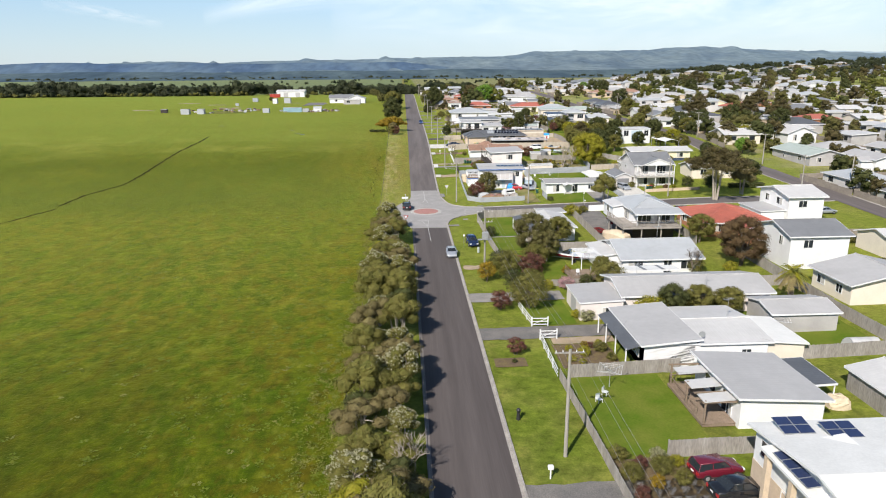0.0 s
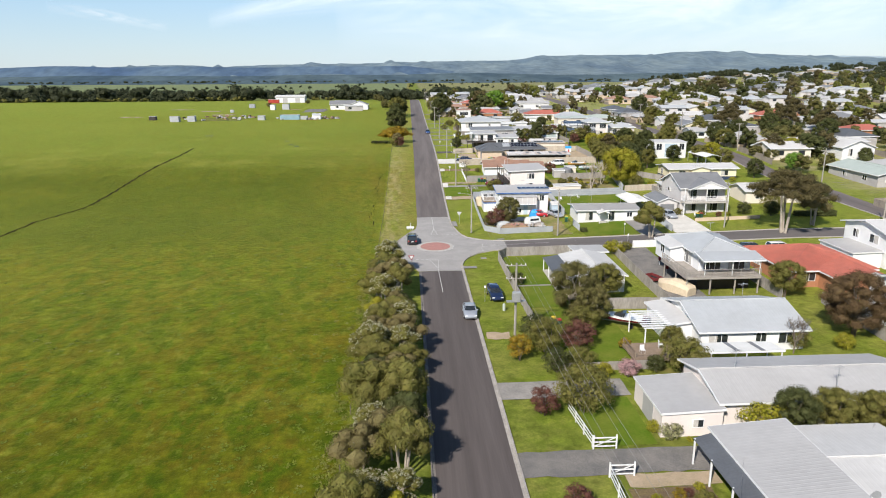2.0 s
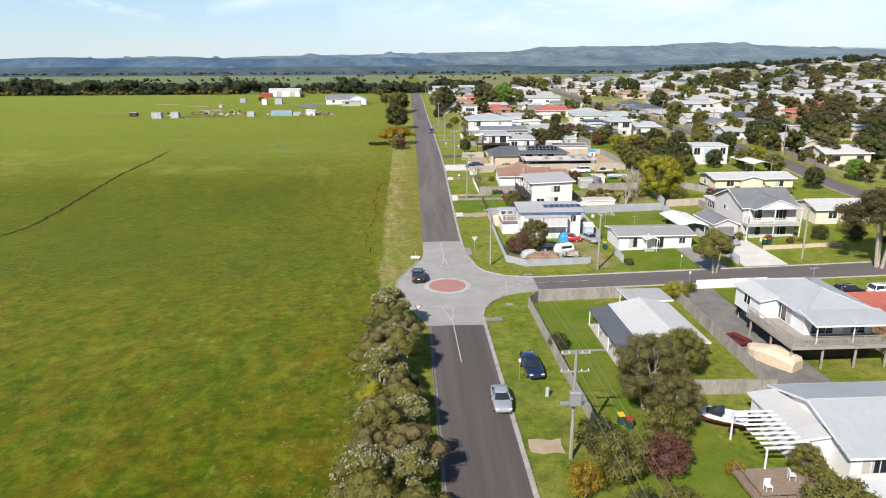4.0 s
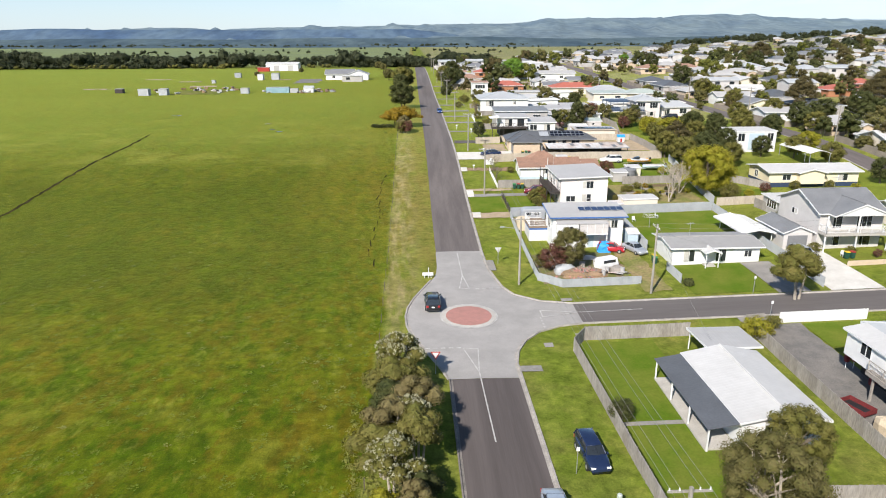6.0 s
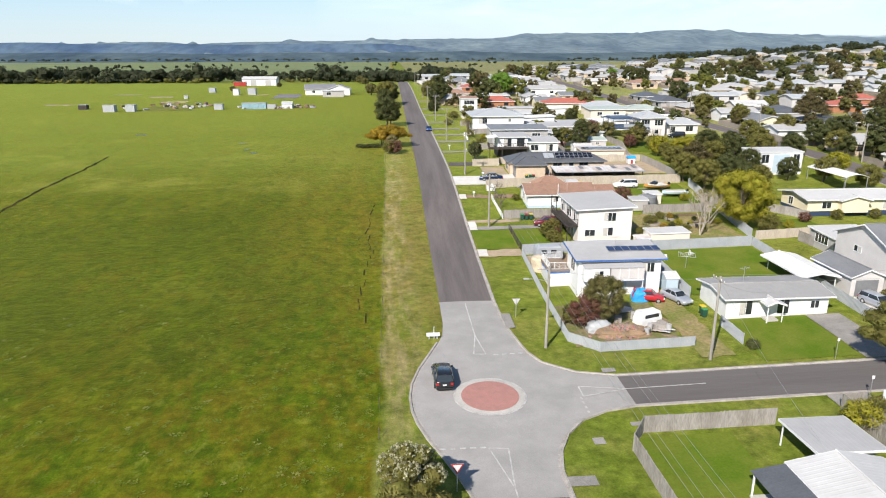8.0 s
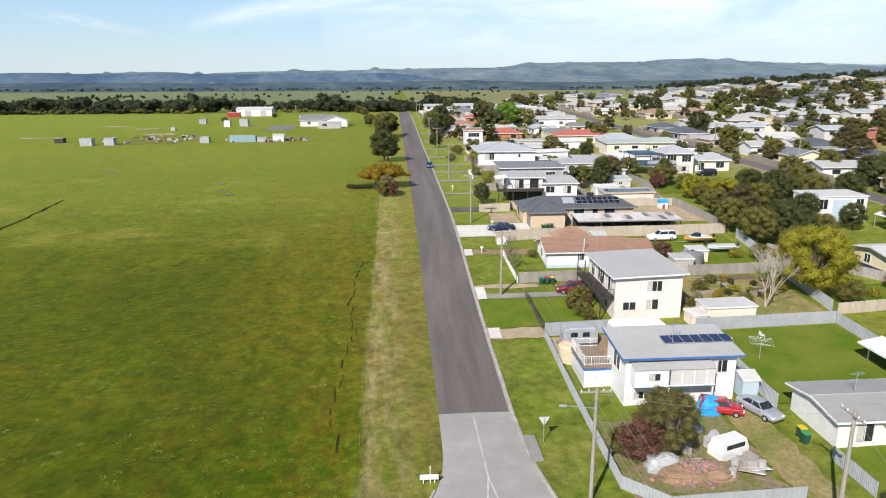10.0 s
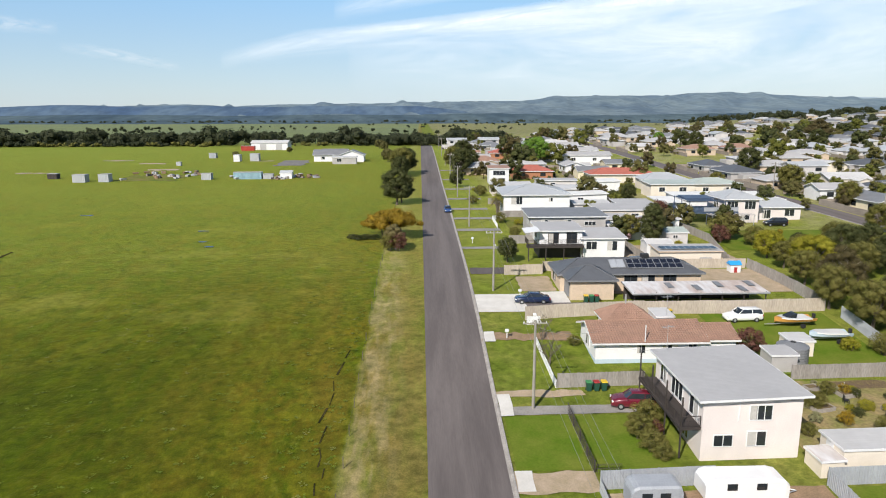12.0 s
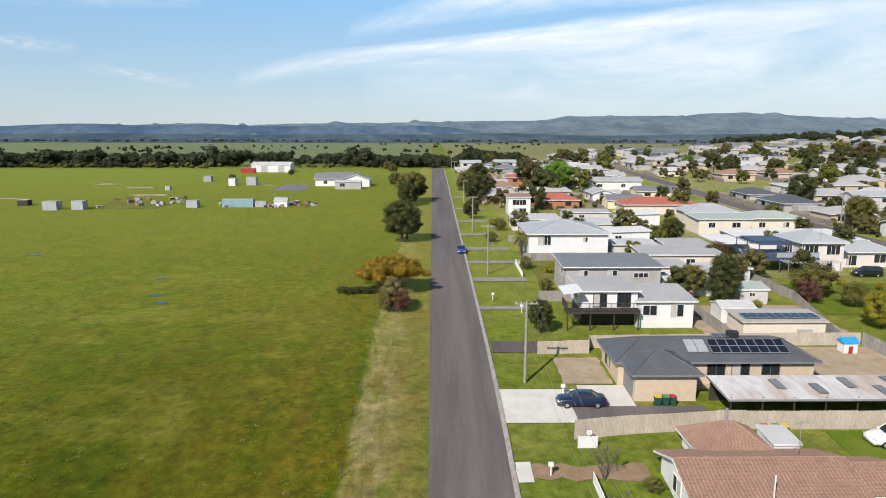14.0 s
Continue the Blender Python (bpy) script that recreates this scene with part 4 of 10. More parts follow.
    h = house("house", "orange brick house under a red tiled hip roof", 55.6, 68, 116.6, 129.6, 2.6, "hip", 2.1, BRICK_O, ROOF_RED, 0.6, wins=[("W", 126, 0.9, 1.8, 1.2), ("S", 58.5, 0.9, 1.8, 1.2)], tiles=True)
    wing(h, 60, 67, 110.5, 117, 2.6, "gy", 1.5, BRICK_O, ROOF_RED, 0.5, tiles=True)
    house("house", "white two-storey house with a dark grey gable roof", 59.2, 68.5, 95.4, 105, 5.3, "gx", 1.5, WHITE_WALL, ROOF_MID, 0.5, wins=[("W", 98, 3.4, 1.0, 1.3), ("W", 102.5, 0.9, 1.2, 1.3), ("S", 62, 3.4, 1.4, 1.2)])
    house("house", "white two-storey house with a pale steel roof", 75.2, 82.2, 123.6, 134.5, 5.4, "gx", 1.3, WHITE_WALL, ROOF_PALE, 0.6, wins=[("W", 127, 3.3, 2.0, 1.3), ("W", 131.5, 3.3, 1.4, 1.3), ("S", 78, 3.3, 1.6, 1.2)])
    house("annexe", "low flat-roofed annexe beside the white house", 70.2, 75.0, 124.4, 133.0, 2.5, "sE", 0.15, WHITE_WALL, ROOF_GREY, 0.2, category="annexe")
    house("house", "cream house with a grey steel gable roof", 58.5, 71, 79.5, 88, 2.8, "gy", 1.6, CREAM, ROOF_GREY, 0.6, wins=[("W", 82, 0.9, 1.2, 1.1), ("W", 86, 0.9, 1.6, 1.1)])
    house("garage", "grey clad shed with a pale steel roof", 43.5, 51.5, 71.5, 77.4, 2.5, "gx", 0.7, GREYWALL, ROOF_GREY, 0.3, category="shed")
    house("shed", "open shed with a pale steel lean-to roof", 43.4, 50.5, 50.5, 57.5, 2.3, "gy", 0.8, PALING, ROOF_PALE, 0.3, category="shed")
    h = house("carport", "dark flat carport roof on posts", 37.7, 40.2, 54.5, 60.2, 2.2, "sE", 0.1, None, ROOF_DARK, 0.05, category="carport", solid=False)
    posts(h, [(37.8, 54.6), (40.1, 54.6), (40.1, 60)], -0.2, 2.2, WHITE, 0.05)

    h = house("house", "white corner house with a pale ridged roof and a dark veranda", 24.6, 31.4, 117.4, 129.0, 2.6, "gy", 0.8, WHITE_WALL, ROOF_PALE, 0.4, wins=[("W", 126, 0.3, 2.2, 1.9, 2), ("W", 121, 0.3, 1.4, 1.9), ("S", 27, 1.0, 1.0, 1.1), ("S", 29.6, 1.0, 1.4, 1.1)], floor=-0.5)
    g = G()
    (a, c), (b, d) = lp(h, 21.6, 117.0), lp(h, 24.4, 129.3)
    g.ribs((a, d, 2.1), (a, c, 2.1), (b, c, 2.58), (b, d, 2.58), pitch=0.3)
    part("veranda_roof", g, ROOF_DARK, h)
    posts(h, [(21.8, 117.2), (21.8, 121), (21.8, 125), (21.8, 129)], -0.2, 2.1, WHITE, 0.06)
    g = G()
    g.box(a + 0.1, b, c + 0.3, d - 0.2, -0.4, 0.12)
    part("veranda_floor", g, CONCRETE, h)
    wing(h, 27.4, 32.6, 130.3, 135.1, 2.5, "sS", 0.2, None, ROOF_GREY, 0.2)
    posts(h, [(27.5, 130.5), (27.5, 135), (32.5, 135)], -0.3, 2.5, WHITE, 0.05)


south_houses()


def north_houses():
    h = house("house", "low white house with a grey steel roof and a small porch", 34.9, 47.5, 159.5, 166.2, 2.45, "gx", 0.55, WHITE, ROOF_STONE, 0.5, wins=[("S", 37.3, 0.3, 1.5, 1.7), ("S", 41.9, 0.3, 1.4, 1.7), ("S", 45.8, 0.9, 1.0, 0.9)])
    wing(h, 38.9, 40.9, 157.6, 159.5, 2.2, "gy", 0.4, None, ROOF_PALE, 0.15)
    posts(h, [(39, 157.7), (40.8, 157.7)], -0.2, 2.2, WHITE, 0.05)
    g = G()
    a, c = lp(h, 39.2, 158.0)
    g.box(a, a + 1.4, c, c + 1.2, -0.1, 0.15)
    part("step", g, CONCRETE, h)

    BLUE_TRIM = mat("blue_trim", (0.05, 0.14, 0.4), 0.6, None, 1, 8, 0.15, 0.05)
    h = house("house", "worn white two-storey house with a sun deck and solar panels", 19.6, 30.5, 168.7, 174.2, 4.9, "sN", 0.7, WHITE_WALL, ROOF_GREY, 0.55, trim=BLUE_TRIM, wins=[("S", 21.8, 3.0, 1.1, 0.8), ("S", 28.8, 3.0, 1.6, 1.2, 2), ("S", 21, 0.5, 1.0, 0.7), ("S", 24.2, 0.4, 0.8, 0.8), ("W", 171.2, 2.7, 1.8, 1.9)], door=[("S", 25.6, 0.0, 0.9, 2.0, PALEBLUE)])
    g = G()
    (a, c), (b, d) = lp(h, 20.0, 167.2), lp(h, 27.8, 168.7)
    g.ribs((a, c, 4.1), (b, c, 4.1), (b, d, 4.4), (a, d, 4.4), pitch=0.3)
    part("awning", g, ROOF_GREY, h)
    g = G()
    g.box(a + 3.4, b, c + 0.1, c + 0.16, 2.45, 4.05)
    g.box(a + 3.4, a + 3.46, c + 0.1, d, 2.45, 4.05)
    part("enclosed_balcony", g, PALEGREY, h)
    g = G()
    g.box(a, b, c, d, 2.36, 2.45)
    part("balcony_floor", g, WHITE, h)
    g = G()
    g.box(a, a + 3.3, c + 0.08, d, 2.45, 4.1)
    part("sleepout_wall", g, WHITE_WALL, h)
    window(h, "S", a + 1.9, 3.0, 1.1, 0.7, c + 0.08)
    for u in (4.6, 5.8, 7.0):
        g = G()
        g.box(a + u - 0.04, a + u + 0.04, c + 0.04, c + 0.12, 2.45, 4.1)
        part("balcony_post", g, WHITE, h)
    g = G()
    g.box(a, b, c + 0.02, c + 0.06, 2.3, 2.4)
    part("blue_beam", g, BLUE_TRIM, h)
    posts(h, [(27.7, 167.4), (23.4, 167.4)], -0.2, 2.4, WHITE, 0.06)
    deck(h, 16.7, 19.6, 172.6, 177.6, 2.3, WOOD)
    railing(h, [(19.5, 172.7), (16.8, 172.7), (16.8, 177.5), (19.5, 177.5)], 2.3, WHITE, 0.95, 0.16)
    g = G()
    (a, c), (b, d) = lp(h, 16.8, 172.7), lp(h, 19.6, 177.4)
    g.box(a, b, c, d, -0.4, 2.02)
    part("store_wall", g, WHITE, h)
    g = G()
    g.box(a - 0.04, b + 0.04, c - 0.04, d + 0.04, 1.7, 2.0)
    part("blue_band", g, BLUE_TRIM, h)
    panels(h, 24.1, 170.7, 7, 1, 0.98, 1.6, 5.2, 0, 0.106)

    h = house("house", "pale pink two-storey house with a grey steel roof and a balcony", 25.1, 33.7, 188.7, 200.2, 5.3, "sE", 0.35, PINKISH, ROOF_GREY, 0.55, wins=[("S", 27.0, 0.9, 1.6, 1.0), ("S", 29.9, 0.9, 1.6, 1.3), ("S", 30.1, 3.3, 1.9, 1.3, 2), ("W", 198, 2.9, 1.6, 1.9), ("W", 194.5, 2.9, 2.6, 2.0, 2), ("W", 190.6, 2.9, 1.8, 1.9), ("W", 192, 0.2, 1.2, 2.0), ("W", 197, 0.8, 1.6, 1.2)], pitch=0.3, frame_mat=WHITE)
    deck(h, 23.3, 25.1, 188.9, 200.0, 2.6, DARKWOOD)
    railing(h, [(25.0, 188.9), (23.4, 188.9), (23.4, 199.9)], 2.6, DARKWOOD, 1.0, 0.14)
    posts(h, [(23.4, y) for y in (189, 192.7, 196.4, 199.9)], -0.3, 5.3, DARKWOOD, 0.06)
    g = G()
    a, c = lp(h, 28.2, 188.7)
    g.tube((a, c - 0.06, 5.2), (a, c - 0.06, 3.2), 0.05, n=6)
    part("downpipe", g, WHITE, h)
    house("shed", "pale flat-roofed garden shed", 36.0, 42.2, 186.1, 189.4, 2.1, "sE", 0.1, CREAM, ROOF_PALE, 0.12, category="shed", door=[("W", 188, 0, 1.0, 1.9, WHITE)])
    house("lean_to", "low lean-to with a rusty roof", 33.9, 35.8, 185.6, 188.0, 1.5, "sE", 0.1, CREAM, ROOF_RUST, 0.1, category="shed")

    h = house("house", "white house on stumps with a brown tiled roof", 20.8, 33.2, 207.5, 214.6, 2.15, "gx", 1.4, WHITE_WALL, ROOF_BROWN, 0.5, tiles=True, wins=[("W", 211, 0.6, 1.6, 1.3), ("S", 26.0, 0.8, 0.9, 0.9), ("S", 29.0, 1.0, 1.0, 0.7), ("S", 31.9, 0.6, 0.9, 1.2)], basemat=PALEBLUE, base=0.1, floor=-1.2)
    wing(h, 33.2, 37.3, 208.4, 213.6, 2.0, "gx", 1.1, WHITE_WALL, ROOF_BROWN, 0.4, tiles=True)
    wing(h, 24.0, 29.6, 214.4, 218.6, 2.3, "hip", 1.7, WHITE_WALL, ROOF_BROWN, 0.45, tiles=True)
    g = G()
    a, c = lp(h, 26.8, 216.5)
    g.tube((a, c, 3.6), (a, c, 5.2), 0.12, n=8)
    part("flue", g, STEEL, h)
    g = G()
    a, c = lp(h, 26.3, 207.2)
    g.tube((a, c, 2.0), (a, c, 4.2), 0.06, n=6)
    part("vent_pipe", g, WHITE, h)

    h = house("house", "cream brick house with a dark hipped steel roof and solar panels", 21.4, 42.2, 230.3, 237.0, 2.5, "hip", 1.6, BRICK_C, ROOF_DARK, 0.5, trim=ROOF_MID, wins=[("S", 31.8, 0.7, 1.8, 1.5), ("S", 34.4, 0.7, 1.8, 1.5), ("S", 37.6, 0.7, 1.8, 1.5), ("W", 234.5, 0.6, 1.8, 1.5)], frame_mat=ROOF_DARK)
    wing(h, 22.1, 28.3, 226.6, 232.0, 2.5, "hip", 1.5, BRICK_C, ROOF_DARK, 0.5, trim=ROOF_MID)
    g = G()
    a, c = lp(h, 22.05, 226.9)
    g.box(a - 0.03, a + 0.03, c + 0.3, c + 4.6, -0.2, 2.25)
    part("garage_door", g, ROOF_MID, h)
    panels(h, 31.6, 230.9, 8, 2, 1.0, 1.0, 3.05, 0, 0.42, SOLAR_B)
    panels(h, 29.0, 231.0, 2, 1, 1.1, 1.9, 3.1, 0, 0.42, STEEL_FENCE, name="solar_water_panel")
    panels(h, 32.6, 233.3, 2, 1, 1.0, 1.2, 4.05, 0, 0.0, SOLAR_B)
    g = G()
    a, c = lp(h, 34.8, 233.7)
    g.box(a - 0.6, a + 0.6, c - 0.4, c + 0.4, 4.0, 4.7, 0.1)
    part("rooftop_cooler", g, DARK, h)
    h = house("carport", "long carport with a patched rusty corrugated roof", 29.6, 48.0, 222.0, 227.0, 2.3, "sN", 0.35, None, ROOF_RUST, 0.15, category="carport", solid=False, trim=STEEL)
    posts(h, [(29.8 + i * 3.0, y) for i in range(7) for y in (222.2, 226.8)], -0.3, 2.35, DARKWOOD, 0.06)
    g = G()
    (a, c), (b, d) = lp(h, 29.8, 226.7), lp(h, 47.8, 226.8)
    g.box(a, b, c, d, -0.3, 2.3)
    part("back_wall", g, DARKWOOD, h)
    for i, (u, v) in enumerate(((35, 225), (38.5, 224), (42, 225.3), (44.5, 223.5), (46.5, 225.6))):
        g = G()
        a, c = lp(h, u, v)
        zz = 2.4 + (v - 221.85) * 0.35 / 5.3
        g.slab([(a, c - 1.2, zz - 0.02), (a + 0.9, c - 1.2, zz - 0.02), (a + 0.9, c + 1.0, zz + 0.12), (a, c + 1.0, zz + 0.12)], 0.02)
        part("skylight_sheet", g, ROOF_MID, h)

    h = house("house", "white raised house with a dark timber balcony", 21.6, 29.0, 249.0, 256.2, 5.0, "sN", 0.3, WHITE_WALL, ROOF_GREY, 0.4, floor=2.3, wins=[("S", 24.0, 2.75, 1.7, 1.7), ("S", 27.2, 2.75, 1.7, 1.8), ("W", 253, 3.2, 1.6, 1.3)], frame_mat=DARKWOOD)
    wing(h, 29.0, 36.4, 248.6, 255.6, 3.7, "sN", 0.6, WHITE_WALL, ROOF_GREY, 0.4, wins=[("S", 30.6, 1.7, 1.8, 1.3), ("S", 34.2, 1.5, 1.7, 1.6)])
    # dark block fills the void under the floor, standing in for its shade
    g = G()
    (a, c), (b, d) = lp(h, 21.8, 250), lp(h, 29, 256)
    g.box(a, b, c, d, -0.6, 2.3)
    part("understorey_wall", g, DARKWOOD, h)
    deck(h, 19.3, 29.0, 247.4, 249.0, 2.6, DARKWOOD, 0.3)
    railing(h, [(19.4, 251), (19.4, 247.5), (28.9, 247.5)], 2.6, DARKWOOD, 1.0, 0.12)
    posts(h, [(19.5, 247.6), (22.5, 247.6), (25.6, 247.6), (28.8, 247.6)], -0.3, 2.5, DARKWOOD, 0.08)
    g = G()
    (a, c), (b, d) = lp(h, 18.8, 247.2), lp(h, 21.4, 251.5)
    g.slab([(a, c, 4.9), (b, c, 5.2), (b, d, 5.3), (a, d, 5.0)], 0.04)
    part("shade_sail", g, WHITE, h)
    house("house", "grey clad two-storey house with a flat grey roof", 22.6, 37.6, 265.3, 274.5, 4.6, "sN", 0.4, GREYWALL, ROOF_MID, 0.5, wins=[("S", 30, 2.8, 1.4, 1.1), ("S", 34.5, 2.8, 2.2, 0.7, 2), ("W", 268, 2.8, 1.8, 1.3), ("S", 25.5, 2.8, 1.2, 1.1)])
    h = house("house", "large white house with a bluish hipped steel roof", 21.0, 36.8, 294.2, 309, 4.9, "hip", 1.9, WHITE_WALL, ROOF_BLUEGREY, 0.6, wins=[("W", 298, 2.9, 3.6, 1.5, 3), ("W", 304, 2.9, 3.0, 1.5, 2), ("S", 32.2, 3.2, 0.9, 0.9), ("S", 24, 2.6, 2.6, 1.8, 3)])
    h = house("garage", "long cream garage with solar panels on a flat roof", 40.8, 51.2, 243.6, 248.2, 2.4, "sN", 0.25, CREAM, ROOF_GREY, 0.25, category="garage", door=[("S", 48.6, 0.0, 2.0, 1.3, ROOF_GREY)], trim=BRICK_C)
    panels(h, 41.2, 244.2, 9, 1, 1.04, 1.9, 2.55, 0, 0.05, SOLAR_B)
    BLUESTEEL = mat("dark_blue_steel", (0.045, 0.07, 0.12), 0.5, (0.06, 0.09, 0.15), 0.8, 8, 0.15, 0.05)
    h = house("house", "pale two-storey house with bluish hip roof and dark blue deck", 68.8, 76.6, 281.6, 290.4, 5.3, "hip", 1.7, PINKISH, ROOF_BLUEGREY, 0.6, wins=[("S", 70.6, 3.0, 2.4, 1.7, 2), ("S", 74.6, 3.0, 2.4, 1.7, 2), ("W", 286, 2.8, 2.4, 1.9, 2), ("S", 73.6, 0.6, 2.0, 1.2)])
    wing(h, 76.6, 88.0, 284.6, 291.5, 3.0, "hip", 1.6, PINKISH, ROOF_BLUEGREY, 0.5, wins=[("S", 80.0, 0.4, 2.0, 1.9), ("S", 85.4, 0.9, 2.2, 1.5)])
    deck(h, 60.2, 68.8, 280.2, 289.6, 2.6, BLUESTEEL, 0.3)
    deck(h, 68.8, 71.4, 280.2, 281.6, 2.6, BLUESTEEL, 0.3)
    railing(h, [(60.3, 289.5), (60.3, 280.3), (71.3, 280.3)], 2.6, BLUESTEEL, 1.05, 0.2)
    g = G()
    (a, c), (b, d) = lp(h, 63.6, 280.2), lp(h, 71.3, 280.2)
    g.box(a, b, c - 0.03, c + 0.02, 2.7, 3.6)
    part("balustrade_panel", g, STEEL_FENCE, h)
    posts(h, [(60.4, 280.4), (64.4, 280.4), (68.4, 280.4), (60.4, 285), (60.4, 289.4)], -0.4, 5.0, BLUESTEEL, 0.07)
    for k in range(9):
        g = G()
        a, c = lp(h, 60.2, 280.3 + k * 1.12)
        g.box(a, a + 6.4, c, c + 0.1, 4.95, 5.12)
        part("pergola_beam", g, BLUESTEEL, h)
    g = G()
    (a, c), (b, d) = lp(h, 61.0, 284.0), lp(h, 67.6, 289.4)
    g.ribs((a, c, 5.16), (b, c, 5.16), (b, d, 5.3), (a, d, 5.3), pitch=0.4)
    part("pergola_roof", g, BLUESTEEL, h)
    posts(h, [(64.4, 277.4), (69.0, 277.4), (73.6, 277.4)], -0.4, 2.2, STEEL, 0.06)
    for k in range(13):
        g = G()
        a, c = lp(h, 64.2 + k * 0.8, 277.2)
        g.box(a, a + 0.12, c, c + 3.4, 2.2, 2.32)
        part("awning_slat", g, PALEGREY, h)
    for sx in (58.9, 60.0):
        g = G()
        a, c = lp(h, sx, 278.4)
        g.loft([[(a + q, c, -0.1), (a + q, c + 0.3, -0.1), (a + q, c + 6.6, 2.55), (a + q, c + 6.3, 2.65)] for q in (0, 0.08)])
        part("stringer", g, WOOD, h)
        g = G()
        g.tube((a, c + 0.1, 0.9), (a, c + 6.4, 3.5), 0.05, n=5)
        part("handrail", g, WHITE, h)
    for k in range(13):
        g = G()
        a, c = lp(h, 58.9, 278.6 + k * 0.5)
        g.box(a, a + 1.2, c, c + 0.3, 0.05 + k * 0.2, 0.1 + k * 0.2)
        part("tread", g, WOOD, h)
    house("garage", "long garage under a wide white steel roof", 66.0, 90.0, 296.0, 310.0, 3.0, "sN", 0.3, WHITE, ROOF_WHITE, 0.5, category="garage", ribbed=False)
    house("carport", "carport with a low white roof beside the garage", 59.5, 65.4, 295.0, 305.0, 2.7, "sN", 0.2, None, ROOF_WHITE, 0.2, category="carport", solid=False)
    house("shed", "pale green garden shed", 47.8, 52.0, 259.8, 265.4, 2.3, "gx", 0.5, PALEGREY, ROOF_GREEN, 0.2, category="shed", wins=[("S", 49.6, 1.2, 0.8, 0.5)])
    for q, (x0, x1, y0, y1, e, m) in enumerate(((39.5, 46.0, 276.0, 281.0, 2.2, ROOF_GREY), (47.5, 55.0, 272.0, 278.0, 2.4, ROOF_PALE), (38.5, 47.0, 296.0, 303.0, 2.4, ROOF_PALE), (48.5, 57.0, 293.0, 300.0, 2.6, ROOF_GREY), (39.0, 50.0, 309.0, 316.0, 2.8, ROOF_WHITE), (24.0, 34.0, 314.0, 320.0, 2.6, ROOF_PALE), (36.5, 48.0, 322.0, 330.0, 2.8, ROOF_PALE), (52.0, 62.0, 338.0, 347.0, 2.8, ROOF_WHITE), (38.0, 50.0, 344.0, 352.0, 2.8, ROOF_GREY), (22.0, 34.0, 330.0, 339.0, 2.8, ROOF_PALE))):
        house("shed" if e < 2.7 else "house", "low outbuilding with a flat pale steel roof" if e < 2.7 else "low white house with a flat pale steel roof", x0, x1, y0, y1, e, ("sN", "sE", "gx")[q % 3], 0.4, (PINKISH, WHITE, PALEGREY)[q % 3], m, 0.35, category="shed" if e < 2.7 else "house", ribbed=False, wins=[("S", (x0 + x1) / 2 - 1.5, 0.9, 1.4, 1.1)] if e > 2.5 else [])
    NAVY = mat("navy_base", (0.03, 0.05, 0.1), 0.7, None, 1, 8, 0.15, 0.1)
    h = house("house", "pale yellow weatherboard house with a navy base and a pale roof", 69.0, 87.2, 198.4, 206.6, 2.9, "gx", 0.8, YELLOW, ROOF_PALE, 0.6, wins=[("S", 72.5, 1.2, 1.6, 1.1), ("S", 77, 1.0, 1.8, 1.3), ("S", 84, 1.0, 1.9, 1.3), ("W", 203.5, 1.0, 1.2, 1.3)], basemat=NAVY, base=0.7)
    wing(h, 74.5, 79.5, 197.2, 199, 2.9, "gy", 0.75, YELLOW, ROOF_PALE, 0.4, floor=0.6)
    house("garage", "grey garage with a mid grey gable roof", 53.3, 57.6, 163.9, 171.8, 2.5, "gy", 1.0, PALEGREY, ROOF_MID, 0.3, category="garage", door=[("S", 55.4, -0.2, 3.0, 2.2, ROOF_MID)])
    h = house("house", "grey two-storey gabled house with balconies", 58.0, 67.6, 163.4, 174.5, 5.3, "gx", 2.4, PALEGREY, ROOF_MID, 0.5, wins=[("S", 60.5, 3.0, 1.8, 1.9), ("S", 64.8, 3.0, 2.2, 1.9, 2), ("S", 60.5, 0.3, 1.8, 1.9), ("S", 65, 0.3, 2.2, 1.9), ("W", 170, 3.6, 1.4, 0.8)])
    deck(h, 58.0, 67.6, 161.4, 163.4, 2.7, CONCRETE, 0.3)
    railing(h, [(58.1, 163.3), (58.1, 161.5), (67.5, 161.5), (67.5, 163.3)], 2.7, WHITE, 1.0, 0.14)
    posts(h, [(58.1, 161.6), (62.8, 161.6), (67.5, 161.6)], -0.3, 5.3, WHITE, 0.08)
    wing(h, 59.4, 67.2, 161.8, 167.0, 5.3, "gy", 1.7, None, ROOF_MID, 0.45)
    g = G()
    (a, c), (b, d) = lp(h, 59.5, 161.5), lp(h, 67.1, 161.6)
    g.loft([[(a, q, 5.25), (b, q, 5.25), ((a + b) / 2, q, 6.8)] for q in (d, c)])
    part("gable", g, WHITE, h)
    h = house("carport", "low carport with white sheet roofs", 47.8, 52.6, 165.4, 175.0, 2.2, "gy", 0.5, None, ROOF_WHITE, 0.2, category="carport", solid=False)
    posts(h, [(48.7, 165.8), (52.5, 165.8), (48.7, 174.8), (52.5, 174.8)], -0.2, 2.2, WHITE, 0.05)
    house("cabin", "small dark cabin with a pale flat roof", 60.4, 67.6, 178.0, 184.0, 2.6, "sN", 0.3, GREYWALL, ROOF_PALE, 0.3, category="cabin", wins=[("W", 181, 1.0, 3.0, 1.3, 3), ("S", 64, 1.0, 1.6, 1.1)])
    house("house", "cream house with a pale steel gable roof", 75.8, 89.5, 170.4, 177.8, 2.7, "gx", 1.2, CREAM, ROOF_PALE, 0.5, wins=[("S", 79, 0.9, 1.6, 1.2), ("S", 85, 0.9, 1.8, 1.2)])
